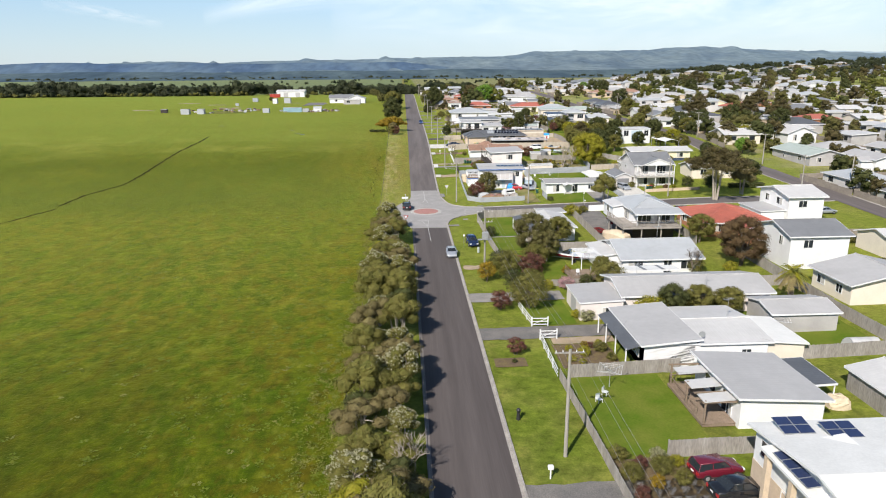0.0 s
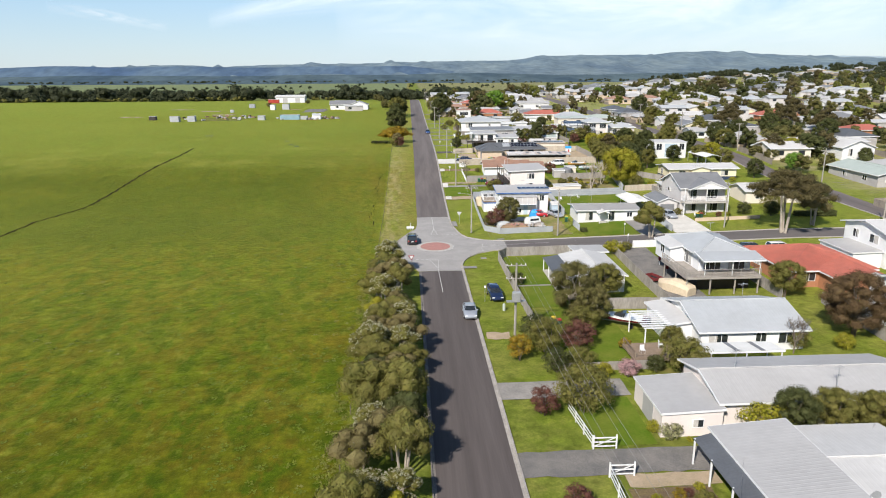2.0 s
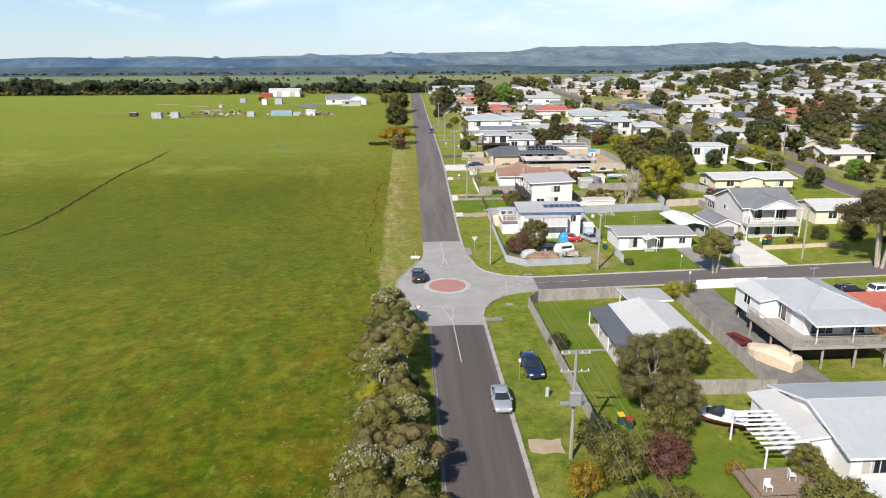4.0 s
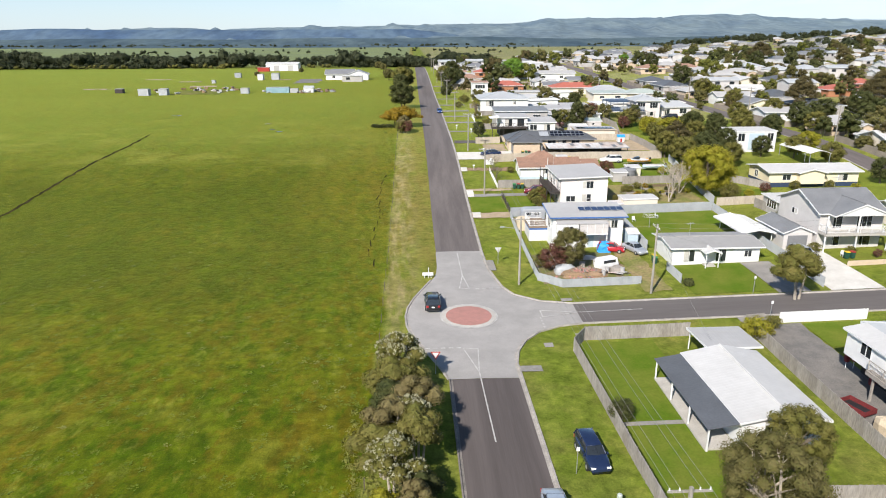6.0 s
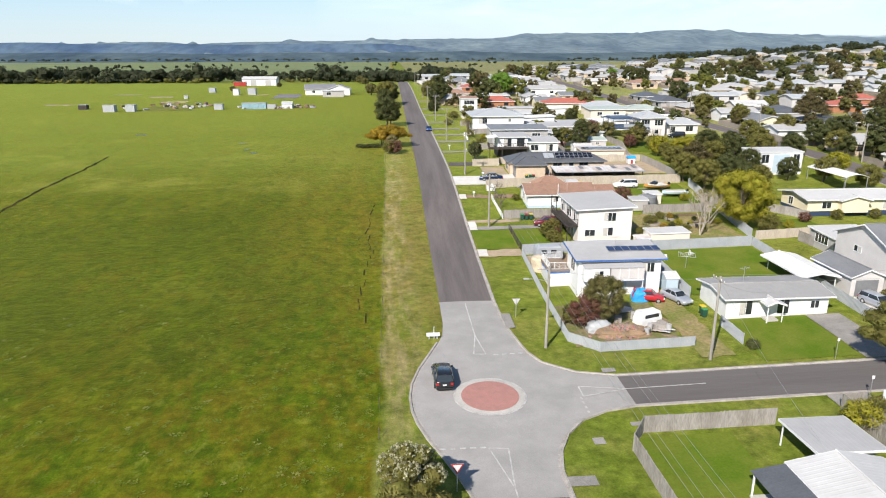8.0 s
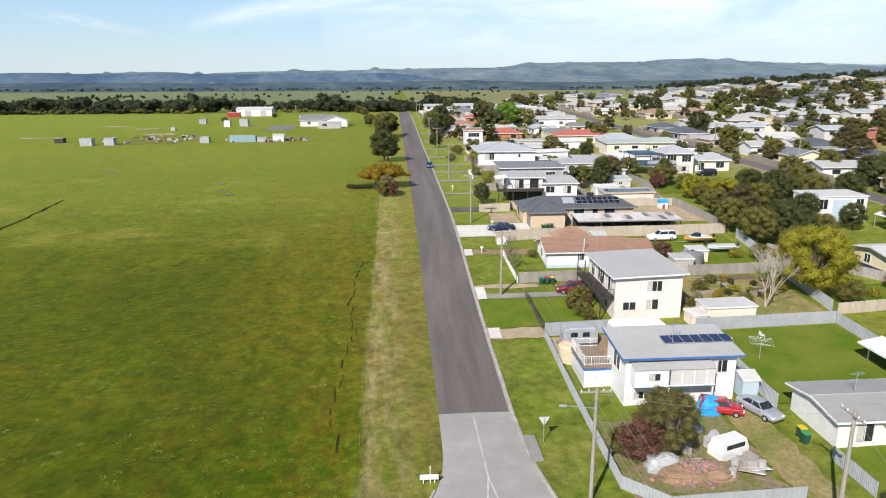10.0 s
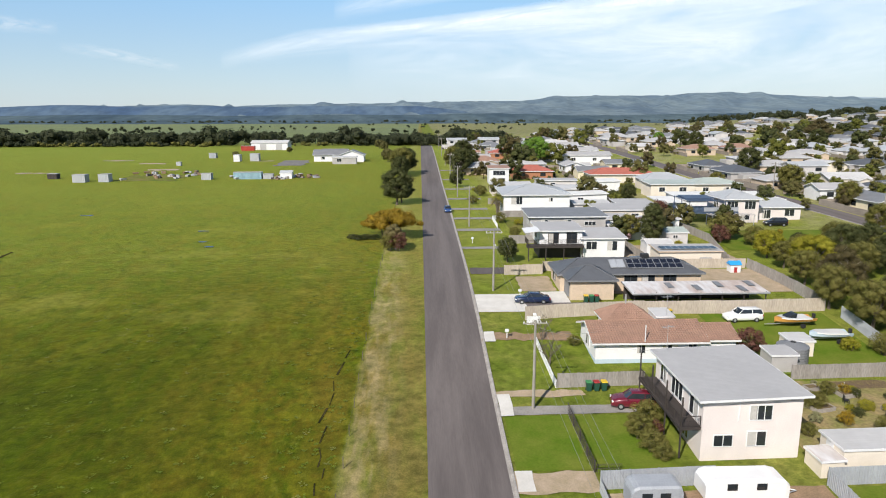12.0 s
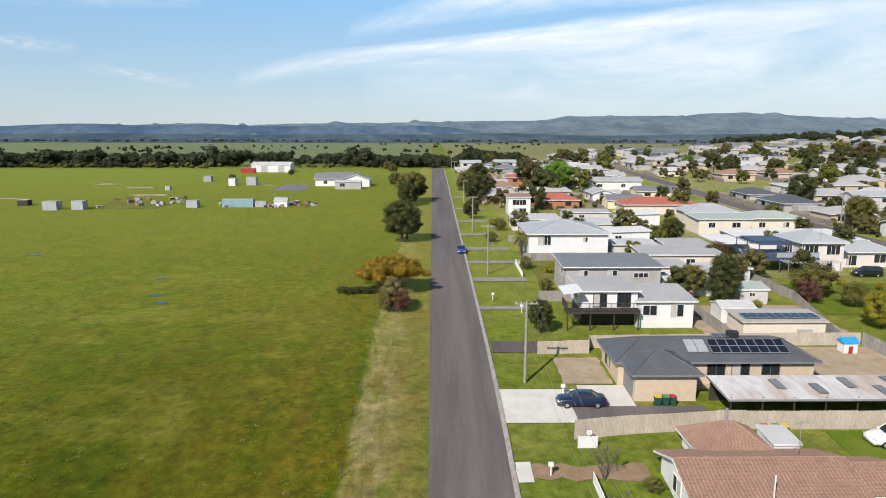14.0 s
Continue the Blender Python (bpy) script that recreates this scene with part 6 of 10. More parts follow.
NEAR_TREES = [
    ("shrub_yellow", 12.4, 95.4, 1.25), ("shrub_dark", 16.0, 92.0, 1.35), ("shrub_olive", 15.9, 97.5, 1.5), ("shrub_dark", 15.3, 101.5, 1.5), ("shrub_red", 19.5, 97.6, 1.5), ("shrub_olive", 18.6, 92.4, 1.0), ("shrub_olive", 21.0, 101.5, 1.4),
    ("wattle", 21.6, 107.8, 1.1), ("wattle", 23.2, 104.6, 0.75), ("shrub_olive", 29.5, 90.8, 1.5), ("shrub_pink", 23.3, 90.2, 1.0), ("shrub_green", 20.6, 90.6, 0.9), ("shrub_dark", 26.5, 91.2, 0.9), ("shrub_yellow", 25.0, 97.0, 0.6), ("shrub_green", 18.3, 90.9, 0.8),
    ("shrub_olive", 16.6, 83.3, 1.75), ("shrub_red", 12.7, 83.0, 1.15), ("shrub_red", 12.5, 68.8, 0.85), ("shrub_green", 22.0, 79.0, 0.7), ("shrub_silver", 23.0, 77.9, 1.2), ("shrub_green", 31.4, 77.6, 1.9), ("dark_tree", 33.5, 77.0, 0.72), ("olive_tree", 37.2, 77.4, 0.72), ("olive_tree", 41.0, 77.2, 0.66), ("shrub_olive", 40.5, 78.3, 1.2),
    ("russet_tree", 53.3, 98.6, 1.15), ("olive_tree", 53.0, 113.0, 0.85), ("shrub_olive", 44.7, 95.6, 0.9), ("shrub_green", 50.0, 95.0, 1.1), ("olive_tree", 30.2, 96.2, 0.5),
    ("shrub_dark", 16.4, 122.3, 1.0), ("olive_tree", 27.6, 114.6, 0.85), ("shrub_olive", 24.3, 114.0, 1.2), ("shrub_green", 35.4, 136.6, 1.5), ("shrub_green", 37.0, 137.0, 0.7),
    ("wattle", 20.6, 160.6, 0.85), ("shrub_red", 17.9, 159.8, 1.6), ("tea_olive", 45.6, 146.3, 1.3), ("gum_wide", 71.0, 145.6, 1.0), ("tea_brown", 79.5, 150.5, 1.35), ("shrub_dark", 75.5, 158.5, 1.5), ("tea_dark", 86.6, 162.0, 1.5), ("shrub_olive", 78.0, 163.0, 1.4),
    ("green_tree", 54.4, 194.0, 1.4), ("dark_tree", 63, 210, 1.0), ("olive_tree", 59, 206, 1.0), ("olive_tree", 68.5, 214, 0.9), ("dark_tree", 70, 241, 1.1), ("olive_tree", 76, 240, 0.9), ("dark_tree", 69, 252, 0.55), ("olive_tree", 76, 253, 0.55), ("olive_tree", 83, 253, 0.55), ("olive_tree", 90, 255, 1.0), ("dark_tree", 92.5, 243, 0.9), ("dark_tree", 71.5, 224, 0.95), ("olive_tree", 90.5, 213, 0.9), ("dark_tree", 93.0, 200.0, 0.8), ("olive_tree", 95, 268, 1.0), ("dark_tree", 108, 258, 1.1), ("olive_tree", 109, 300, 1.1), ("gum", 112, 226, 0.7), ("gum", 128, 292, 1.0), ("dark_tree", 145, 252, 1.3), ("gum", 60.5, 226, 0.75), ("shrub_olive", 57.5, 190.5, 1.2), ("shrub_green", 62.0, 192.0, 0.9), ("shrub_red", 39.2, 209.0, 1.4), ("olive_tree", 20.9, 192.4, 0.42), ("shrub_olive", 21.5, 190.3, 0.8), ("shrub_yellow", 41.0, 193.5, 0.6), ("shrub_olive", 44.0, 192.0, 0.6), ("shrub_silver", 38.6, 194.3, 0.8), ("shrub_green", 51.5, 209.6, 1.0), ("shrub_olive", 55.0, 208.5, 1.0), ("shrub_olive", 22.6, 194.8, 0.9), ("shrub_green", 22.9, 193.2, 0.7),
    ("olive_tree", 57.5, 214.5, 1.1), ("dark_tree", 62.0, 214.5, 1.1), ("olive_tree", 56.6, 222, 1.0), ("dark_tree", 64.5, 219, 1.0), ("olive_tree", 66, 246, 0.75), ("olive_tree", 73.5, 248.5, 1.0), ("olive_tree", 60.5, 241, 0.75), ("olive_tree", 68.0, 233.5, 1.0), ("dark_tree", 80.5, 250, 0.85), ("shrub_olive", 64.0, 258.0, 1.4), ("olive_tree", 86.5, 247, 0.8), ("dark_tree", 79.0, 221.5, 0.75), ("olive_tree", 86.0, 220.0, 0.85), ("green_tree", 92.5, 226.0, 0.7),
    ("column_tree", 44.8, 259.0, 1.05), ("olive_tree", 41.6, 263.5, 0.85), ("dark_tree", 15.8, 247.0, 0.66), ("shrub_pink", 40.0, 262.0, 1.2), ("bright_tree", 51.0, 425.0, 1.75), ("dark_tree", 16.2, 388.0, 1.5), ("dark_tree", 12.6, 352.0, 0.85), ("olive_tree", 42, 416, 0.9), ("olive_tree", 46, 404, 0.9),
    ("olive_tree", 110.0, 275.5, 1.05), ("dark_tree", 121.5, 378.0, 1.5), ("dark_tree", 116.0, 350.0, 0.9), ("olive_tree", 112.0, 333.0, 1.3), ("olive_tree", 92.0, 338.0, 0.9), ("dark_tree", 118, 262, 1.15), ("olive_tree", 106.0, 246.0, 1.0), ("bright_tree", 108.5, 208.0, 0.8), ("dark_tree", 134.0, 270.0, 1.35), ("gum", 146.0, 280.0, 1.0), ("gum", 150.0, 262.0, 1.1), ("gum", 160, 300, 1.2), ("gum", 139, 310, 1.0), ("green_tree", 121, 232, 0.7),
    ("yellow_tree", -4.4, 268.0, 1.3), ("yellow_tree", -6.6, 270.0, 1.1), ("tea_brown", -3.9, 257.6, 0.95), ("shrub_red", -3.2, 256.4, 1.5), ("shrub_olive", -4.6, 256.8, 1.2), ("dark_tree", -5.4, 313.0, 1.45), ("dark_tree", -4.2, 317.0, 1.1), ("olive_tree", -6.2, 387.0, 1.7), ("dark_tree", -4.6, 393.0, 1.5), ("dark_tree", -6.5, 380.0, 1.2), ("olive_tree", 14.0, 402.0, 1.6), ("dark_tree", 20.0, 398.0, 1.3), ("dark_tree", 18.5, 420, 1.7),
]
for k, x, y, s in NEAR_TREES:
    plant(k, x, y, s)
for k, x, y, s in (("green_tree", 61.4, 248.0, 0.72), ("green_tree", 63.5, 238.0, 0.9), ("dark_tree", 74.5, 236.0, 1.0), ("olive_tree", 82.0, 238.0, 1.1), ("dark_tree", 88.5, 236.0, 1.0), ("olive_tree", 58.5, 231.5, 0.9), ("shrub_olive", 60.5, 263.5, 1.9), ("shrub_red", 58.5, 260.5, 1.5), ("shrub_olive", 52.8, 287.6, 1.0), ("shrub_red", 57.0, 290.0, 1.7), ("dark_tree", 56.5, 312.0, 0.8), ("olive_tree", 58.0, 318.5, 0.8), ("shrub_dark", 53.5, 315.0, 1.6), ("olive_tree", 113.0, 335.0, 1.2), ("shrub_pink", 47.3, 274.6, 1.4), ("bright_tree", 139.8, 525.0, 1.0), ("dark_tree", 139.6, 471.0, 1.5), ("gum", 213.0, 490.0, 1.4), ("gum", 222.0, 500.0, 1.2), ("dark_tree", 204.0, 474.0, 1.5)):
    plant(k, x, y, s)
# flattened dark shrubs that darken the ground left of the yellow tree
for x, y in ((-11.5, 266.6), (-10.0, 267.2), (-8.4, 267.0), (-12.6, 267.4)):
    plant("shrub_dark", x, y, 1.1, 0.45)
bare_tree(43.5, 94.2, 4.6, 0.75, BARK, "leafless dark tree in a garden", 6, 0.08)
bare_tree(46.0, 190.6, 7.6, 0.6, PALEBARK, "bare pale-limbed tree in a back yard", 12, 0.13)
bare_tree(50.0, 196.0, 6.5, 0.6, PALEBARK, "bare pale-limbed tree in a back yard", 15, 0.12)
bare_tree(15.9, 213.6, 3.4, 0.7, BARK, "leafless shrub in a front garden", 17, 0.06)
bare_tree(15.6, 207.3, 3.2, 0.7, BARK, "leafless shrub in a front garden", 19, 0.06)
bare_tree(19.6, 295.5, 4.5, 0.7, BARK, "leafless tree in a garden", 21, 0.08)


def palm(x, y, h, label):
    rnd = random.Random(int(x * 10))
    t = thing("palm_tree", x, y, label, "palm tree")
    g = G()
    g.tube((0, 0, -0.3), (0.05, 0, h), 0.42, 0.34, 10)
    part("trunk", g, BARK, t)
    for i in range(70):
        a = i * 2.4
        up = rnd.uniform(-0.9, 1.0)
        g = G()
        pts = []
        l = rnd.uniform(1.7, 2.3)
        for s in range(7):
            u = s / 6
            pts.append(Vector((math.cos(a) * l * u * (0.6 + 0.4 * (1 - max(0, up))), math.sin(a) * l * u * (0.6 + 0.4 * (1 - max(0, up))), h + up * l * u - 1.1 * u * u)))
        side = Vector((-math.sin(a), math.cos(a), 0))
        for s in range(6):
            g.tube(pts[s], pts[s + 1], 0.03, 0.02, 4)
            for k in (-1, 1):
                for q in (0.0, 0.5):
                    p = pts[s].lerp(pts[s + 1], q)
                    tip = p + side * k * 0.6 * (1 - 0.6 * s / 6) + (pts[s + 1] - pts[s]) * 0.7 - Vector((0, 0, 0.12))
                    b = (pts[s + 1] - pts[s]) * 0.4
                    g.add([p, p + b, tip], [(0, 1, 2)])
        part("frond", g, LEAF_STRAW if up < -0.2 else LEAF_WEED if i % 3 else LEAF_GREEN, t)
    return t


palm(52.3, 82.8, 4.0, "short palm tree with a shaggy crown")
palm(19.9, 297.5, 4.2, "slender palm tree in a front garden")


# ---- the town beyond ----
# wall colours lean grey, partly in place of shade under verandas and eaves
FAR_HOUSES = [
    ("white house with a grey steel gable roof", 13, 8, 2.8, "gx", 1.3, WHITE, ROOF_GREY),
    ("cream house with a pale steel gable roof", 12, 9, 2.8, "gx", 1.5, CREAM, ROOF_PALE),
    ("grey house with a dark hipped roof", 15, 11, 2.7, "hip", 1.9, GREYWALL, ROOF_DARK),
    ("brick house with a brown tiled hip roof", 14, 10, 2.7, "hip", 1.9, BRICK_C, ROOF_BROWN),
    ("pale grey two-storey house with a bluish roof", 11, 8, 5.2, "gx", 1.2, PALEGREY, ROOF_BLUEGREY),
    ("grey house with a mid grey hipped roof", 15, 11, 2.7, "hip", 2.0, GREYWALL, ROOF_MID),
    ("grey house with a flat pale steel roof", 13, 9, 2.9, "sN", 0.5, GREYWALL, ROOF_PALE),
    ("cream brick house with a grey hipped roof", 14, 10, 2.8, "hip", 1.8, BRICK_C, ROOF_GREY),
    ("small grey shed with a grey roof", 7, 5, 2.5, "gx", 0.7, GREYWALL, ROOF_GREY),
    ("brick house with a terracotta hip roof", 14, 10, 2.7, "hip", 1.9, BRICK_O, ROOF_RED),
    ("pale yellow house with a mid grey gable roof", 13, 8, 2.8, "gx", 1.5, YELLOW, ROOF_MID),
    ("grey weatherboard house with a bluish hipped roof", 13, 10, 2.9, "hip", 1.8, PALEGREY, ROOF_BLUEGREY),
]
HPROTO = {}
TAKEN = []


def far_house(k, x, y, rz):
    lab, w, d, e, kind, rise, wall, roof = FAR_HOUSES[k]
    if k not in HPROTO:
        HPROTO[k] = house("shed" if k == 8 else "house", lab, x - w / 2, x + w / 2, y - d / 2, y + d / 2, e, kind, rise, wall, roof, 0.5, ribbed=False, category="shed" if k == 8 else "house", group="houses of the town")
        for u in (-w * 0.27, w * 0.25):
            for sd in (-1, 1):
                g = G()
                lo, hi = sorted((sd * (d / 2 - 0.02), sd * (d / 2 + 0.03)))
                g.box(u - 0.95, u + 0.95, lo, hi, e - 1.9, e - 0.7)
                part("window", g, GLASS, HPROTO[k])
        if k in (0, 1, 3, 7, 10):
            wing(HPROTO[k], x + w * 0.08, x + w * 0.4, y - d / 2 - 3.4, y - d / 2 + 0.1, e - 0.35, "gy", 0.9, wall, roof, 0.4, ribbed=False)
        if k in (2, 4, 6, 11):
            g = G()
            g.box(-w / 2 - 3.4, -w / 2 + 0.02, -d * 0.3, d * 0.3, -0.4, 2.3, 0.1)
            part("lean_to", g, wall, HPROTO[k])
        return
    ob = copy_thing(HPROTO[k], pose(x, y, H(x, y), 0, 0, rz))
    r = random.Random(int(x * 3 + y * 7))
    ob.scale = (r.uniform(0.82, 1.15), r.uniform(0.85, 1.15), r.uniform(0.92, 1.12))


def free(x, y, r):
    return all((x - a) ** 2 + (y - b) ** 2 > (r + c) ** 2 for a, b, c in TAKEN)


for ob in list(scene.objects):
    if ob.parent is None and ob.type == 'EMPTY' and ob.get("category") in ("house", "garage", "carport", "shed", "cabin"):
        TAKEN.append((ob.location.x, ob.location.y, 8.5))


def town():
    rnd = random.Random(5)
    spots = []
    for gx in range(24, 96, 18):
        for gy in range(276, 560, 20):
            spots.append((gx, gy, 0.85))
    for gx in range(113, 330, 20):
        for gy in range(64, 560, 23):
            if gx < 150 + gy * 0.75:
                spots.append((gx, gy, 0.74))
    for gx in range(50, 560, 27):
        for gy in range(575, 840, 30):
            if gx > 70 + (gy - 560) * 0.2:
                spots.append((gx, gy, 0.62))
    for x, y in ((88, 62), (90, 84), (86, 104), (74, 68), (89, 118), (66, 60)):
        spots.append((x, y, 1.0))
    lots = []
    for x, y, prob in spots:
        if rnd.random() > prob:
            continue
        x, y = x + rnd.uniform(-3, 3), y + rnd.uniform(-4, 4)
        if 90 < x < 111 and y < 570 or not free(x, y, 5.0):
            continue
        new_part = y > 540
        k = rnd.choice((2, 5, 7, 2, 7, 5, 7)) if new_part else rnd.choice((0, 1, 4, 6, 10, 3, 7, 1, 8, 6, 11, 1, 7, 0, 9, 2, 10, 5, 11, 0))
        far_house(k, x, y, rnd.choice((0, 0, 90, 180, 270)))
        TAKEN.append((x, y, 8.0))
        lots.append((x, y))
    # paling fences round the lots, and low garden growth along them
    fg, sg, dg = G(), G(), G()
    for x, y in lots:
        w, d = 8.6, 10.5
        for a, b, c, e in ((x - w, y - d, x - w, y + d), (x - w, y + d, x + w, y + d), (x + w, y + d, x + w, y - d * 0.2)):
            if rnd.random() < 0.2:
                continue
            k = 4
            for i in range(k):
                p, q = (a + (c - a) * i / k, b + (e - b) * i / k), (a + (c - a) * (i + 0.985) / k, b + (e - b) * (i + 0.985) / k)
                z = H((p[0] + q[0]) / 2, (p[1] + q[1]) / 2)
                fg.box(min(p[0], q[0]) - 0.03, max(p[0], q[0]) + 0.03, min(p[1], q[1]) - 0.03, max(p[1], q[1]) + 0.03, z - 0.5, z + rnd.uniform(1.5, 1.75))
        for i in range(9):
            a, r = rnd.uniform(0, 6.28), rnd.uniform(0.5, 1.3)
            px, py = x + math.cos(a) * rnd.uniform(6.5, 9.5), y + math.sin(a) * rnd.uniform(7, 10.5)
            if 96 < px < 105.5:
                continue
            cs = [(px + rnd.uniform(-r, r), py + rnd.uniform(-r, r), H(px, py) + r * rnd.uniform(0.4, 1.0), r * rnd.uniform(0.6, 0.9)) for _ in range(3)]
            leaves(dg if i % 2 else sg, rnd, cs, 40, 0.3, 0.0, 0.8, True, 0.8)
    solo("yard_fences", fg, PALING_FAR, "weathered paling fences between the lots of the town", "fences", kind="stuff")
    solo("garden_shrubs", sg, LEAF_TOWN, "olive garden shrubs between the houses of the town", "shrubs", kind="stuff")
    solo("garden_shrubs", dg, LEAF_DARK, "dark garden shrubs between the houses of the town", "shrubs", kind="stuff")
    # trees between the houses
    n = 0
    rest = []
    while n < 980:
        y = rnd.uniform(60, 660)
        x = rnd.uniform(20, 120 + y * 0.72)
        if x < 0.34 * y and rnd.random() < 0.5 or x < 106 and y < 262 or 96 < x < 105.5 or not free(x, y, -3.0) or (x > 104 and 148 < y < 158):
            continue
        k = rnd.choice(("far_dark", "far_olive", "far_brown", "far_dark", "far_olive", "far_green", "far_brown", "far_olive", "far_dark", "far_green"))
        big = 1.0 + 0.5 * (rnd.random() < 0.25 and y > 330)
        size = rnd.uniform(0.45, 1.05) * big
        if y < 330 and x < 200 and n < 110:
            plant(k, x, y, size, rnd.uniform(0.8, 1.1), n % 2, "trees among the houses")
        else:
            rest.append((x, y, size, k))
        n += 1
    for kind, m, lab in (("far_dark", LEAF_DARK, "dark green trees scattered through the town"), ("far_olive", LEAF_TOWN, "olive trees scattered through the town"), ("far_brown", LEAF_GUM, "brownish gums scattered through the town"), ("far_green", LEAF_MOSS, "green trees scattered through the town")):
        g = G()
        r2 = random.Random(9)
        for x, y, size, k in rest:
            if k != kind:
                continue
            z, hh = H(x, y), 7.0 * size
            g.tube((x, y, z - 0.4), (x, y, z + hh * 0.6), 0.22 * size, 0.08 * size, 5)
            cs = []
            for i in range(10):
                a, u = i * 2.4, -0.7 + 1.6 * (i + 0.5) / 10
                rr = 2.3 * size * math.sqrt(max(0.1, 1 - u * u)) * r2.uniform(0.6, 1.0)
                cs.append((x + rr * math.cos(a), y + rr * math.sin(a), z + hh * (0.55 + 0.38 * u), 1.3 * size * r2.uniform(0.7, 1.2)))
            leaves(g, r2, cs, 60, 0.5 * size, 0.0, 0.8, True, 0.8)
        solo("town_trees", g, m, lab, "trees", kind="stuff")


town()


def woods(name, label, n, area, height, seed, material, size=1.4, clump=3, per=22):
    """Far belt of trees as one mesh; area(rnd) gives a spot."""
    rnd = random.Random(seed)
    g = G()
    for _ in range(n):
        x, y = area(rnd)
        h = height * rnd.uniform(0.55, 1.2)
        z = H(x, y)
        cs = [(x + rnd.uniform(-0.4, 0.4) * h, y + rnd.uniform(-0.4, 0.4) * h, z + h * rnd.uniform(0.2, 0.66), h * rnd.uniform(0.27, 0.4)) for _ in range(clump)]
        g.tube((x, y, z - 0.5), (x, y, z + h * 0.3), h * 0.03, h * 0.015, 3)
        leaves(g, rnd, cs, per, size * h / 8, 0.0, 0.8, True, 0.8)
    return solo(name, g, material, label, "woods", kind="stuff")


def belt(x0, x1, y0, y1, grain=70.0, cut=-0.08):
    """Spots in clumps with gaps between them."""
    def spot(r):
        while True:
            x, y = r.uniform(x0, x1), r.uniform(y0, y1)
            if noise.noise(Vector((x / grain, y / grain * 1.6, 3.0))) > cut:
                return x, y
    return spot


woods("far_woods", "dark belt of trees at the paddock's far edge", 330, belt(-640, -30, 600, 770, 40, 0.12), 11.0, 1, LEAF_FAR, 0.95, 4, 84)
woods("far_woods", "dark hedge along the paddock's far fence", 260, lambda r: (r.uniform(-620, -170), r.uniform(586, 594)), 4.6, 22, LEAF_FAR, 1.0, 3, 50)
woods("far_woods", "low scrub in front of the tree belt", 90, belt(-480, -60, 560, 600, 40, 0.05), 4.0, 21, LEAF_OLIVE, 1.4, 3, 26)
woods("far_woods", "clump of trees where the street ends", 80, belt(-45, 60, 590, 670, 25, -0.1), 10.0, 2, LEAF_FAR, 0.95, 4, 84)
woods("far_woods", "tall gums standing out of the tree belt", 70, belt(-600, -30, 600, 690, 60, -0.1), 14.5, 31, LEAF_FAR, 0.8, 5, 80)


def rows_of_trees(rnd):
    """A spot in one of the straight shelter belts between the fields."""
    k = rnd.randrange(9)
    y = (860, 960, 1090, 1240, 1420, 1640, 1900, 2150, 2300)[k]
    a = -1700 + 260 * k + rnd.randrange(4) * 780
    return min(a + 520 * rnd.random(), 60 if y < 1300 else 1800), y + rnd.uniform(-10, 10)


woods("far_woods", "shelter belts between the far fields", 700, rows_of_trees, 7.5, 3, LEAF_FAR, 1.5, 3, 30)
woods("far_woods", "dark woods at the foot of the hills", 800, belt(-1900, 1900, 2240, 2330, 300, -0.25), 11.0, 5, LEAF_FAR, 2.2, 3, 24)
woods("far_woods", "trees round the far edge of the town", 460, belt(340, 800, 600, 1050, 60, -0.05), 9.0, 4, LEAF_FAR, 1.2, 3, 40)


# ---- far hills ----
def hills():
    prof = [(-3300, 40), (-2369, 46), (-2017, 56), (-1693, 76), (-1367, 84), (-1100, 70), (-875, 82), (-444, 86), (-75, 93), (208, 98), (599, 102), (700, 112), (770, 126), (1096, 131), (1495, 131), (1598, 146), (1842, 152), (2109, 133), (2465, 124), (2946, 117), (4300, 105)]
    xs = np.linspace(-3300, 3300, 420)
    rows = [(2150, -4.0, 0.0), (2500, 0.0, 0.12), (2900, 0.0, 0.3), (3300, 0.0, 0.5), (3700, 0.0, 0.74), (3950, 0.0, 0.9), (4150, 0, 1.0), (4300, 0, 0.8)]
    g = G()
    for y, off, k in rows:
        for x in xs:
            x2 = x * y / 4150
            z = float(np.interp(x, [p[0] for p in prof], [p[1] for p in prof]))
            gully = 1 - abs(noise.noise(Vector((x / 190 + y / 700, y / 620, 0.3)))) * 2.2
            rough = gully * 26 - 12 + noise.noise(Vector((x / 90, y / 170, 2.0))) * 16
            crest = noise.noise(Vector((x / 34, 5.0, 2.0))) * 1.6 + noise.noise(Vector((x / 120, 9.0, 2.0))) * 5
            g.v.append((x2, y, off + z * k + (rough * k * 1.1 if k < 0.95 else crest)))
    n = len(xs)
    g.f = [(j * n + i, j * n + i + 1, (j + 1) * n + i + 1, (j + 1) * n + i) for j in range(len(rows) - 1) for i in range(n - 1)]
    # distance haze is mixed into both hill colours, hence the blue-grey
    m = mat("hazed_hills", (0.17, 0.215, 0.235), 0.95, (0.105, 0.145, 0.185), 0.006, 0.03, 0.22, 0.0, stretch=(1, 0.4, 2.0), spec=0.0)
    solo("hills", g, m, "wooded hills on the skyline, tinted blue-green by haze", "hills", kind="structure", smooth=True)


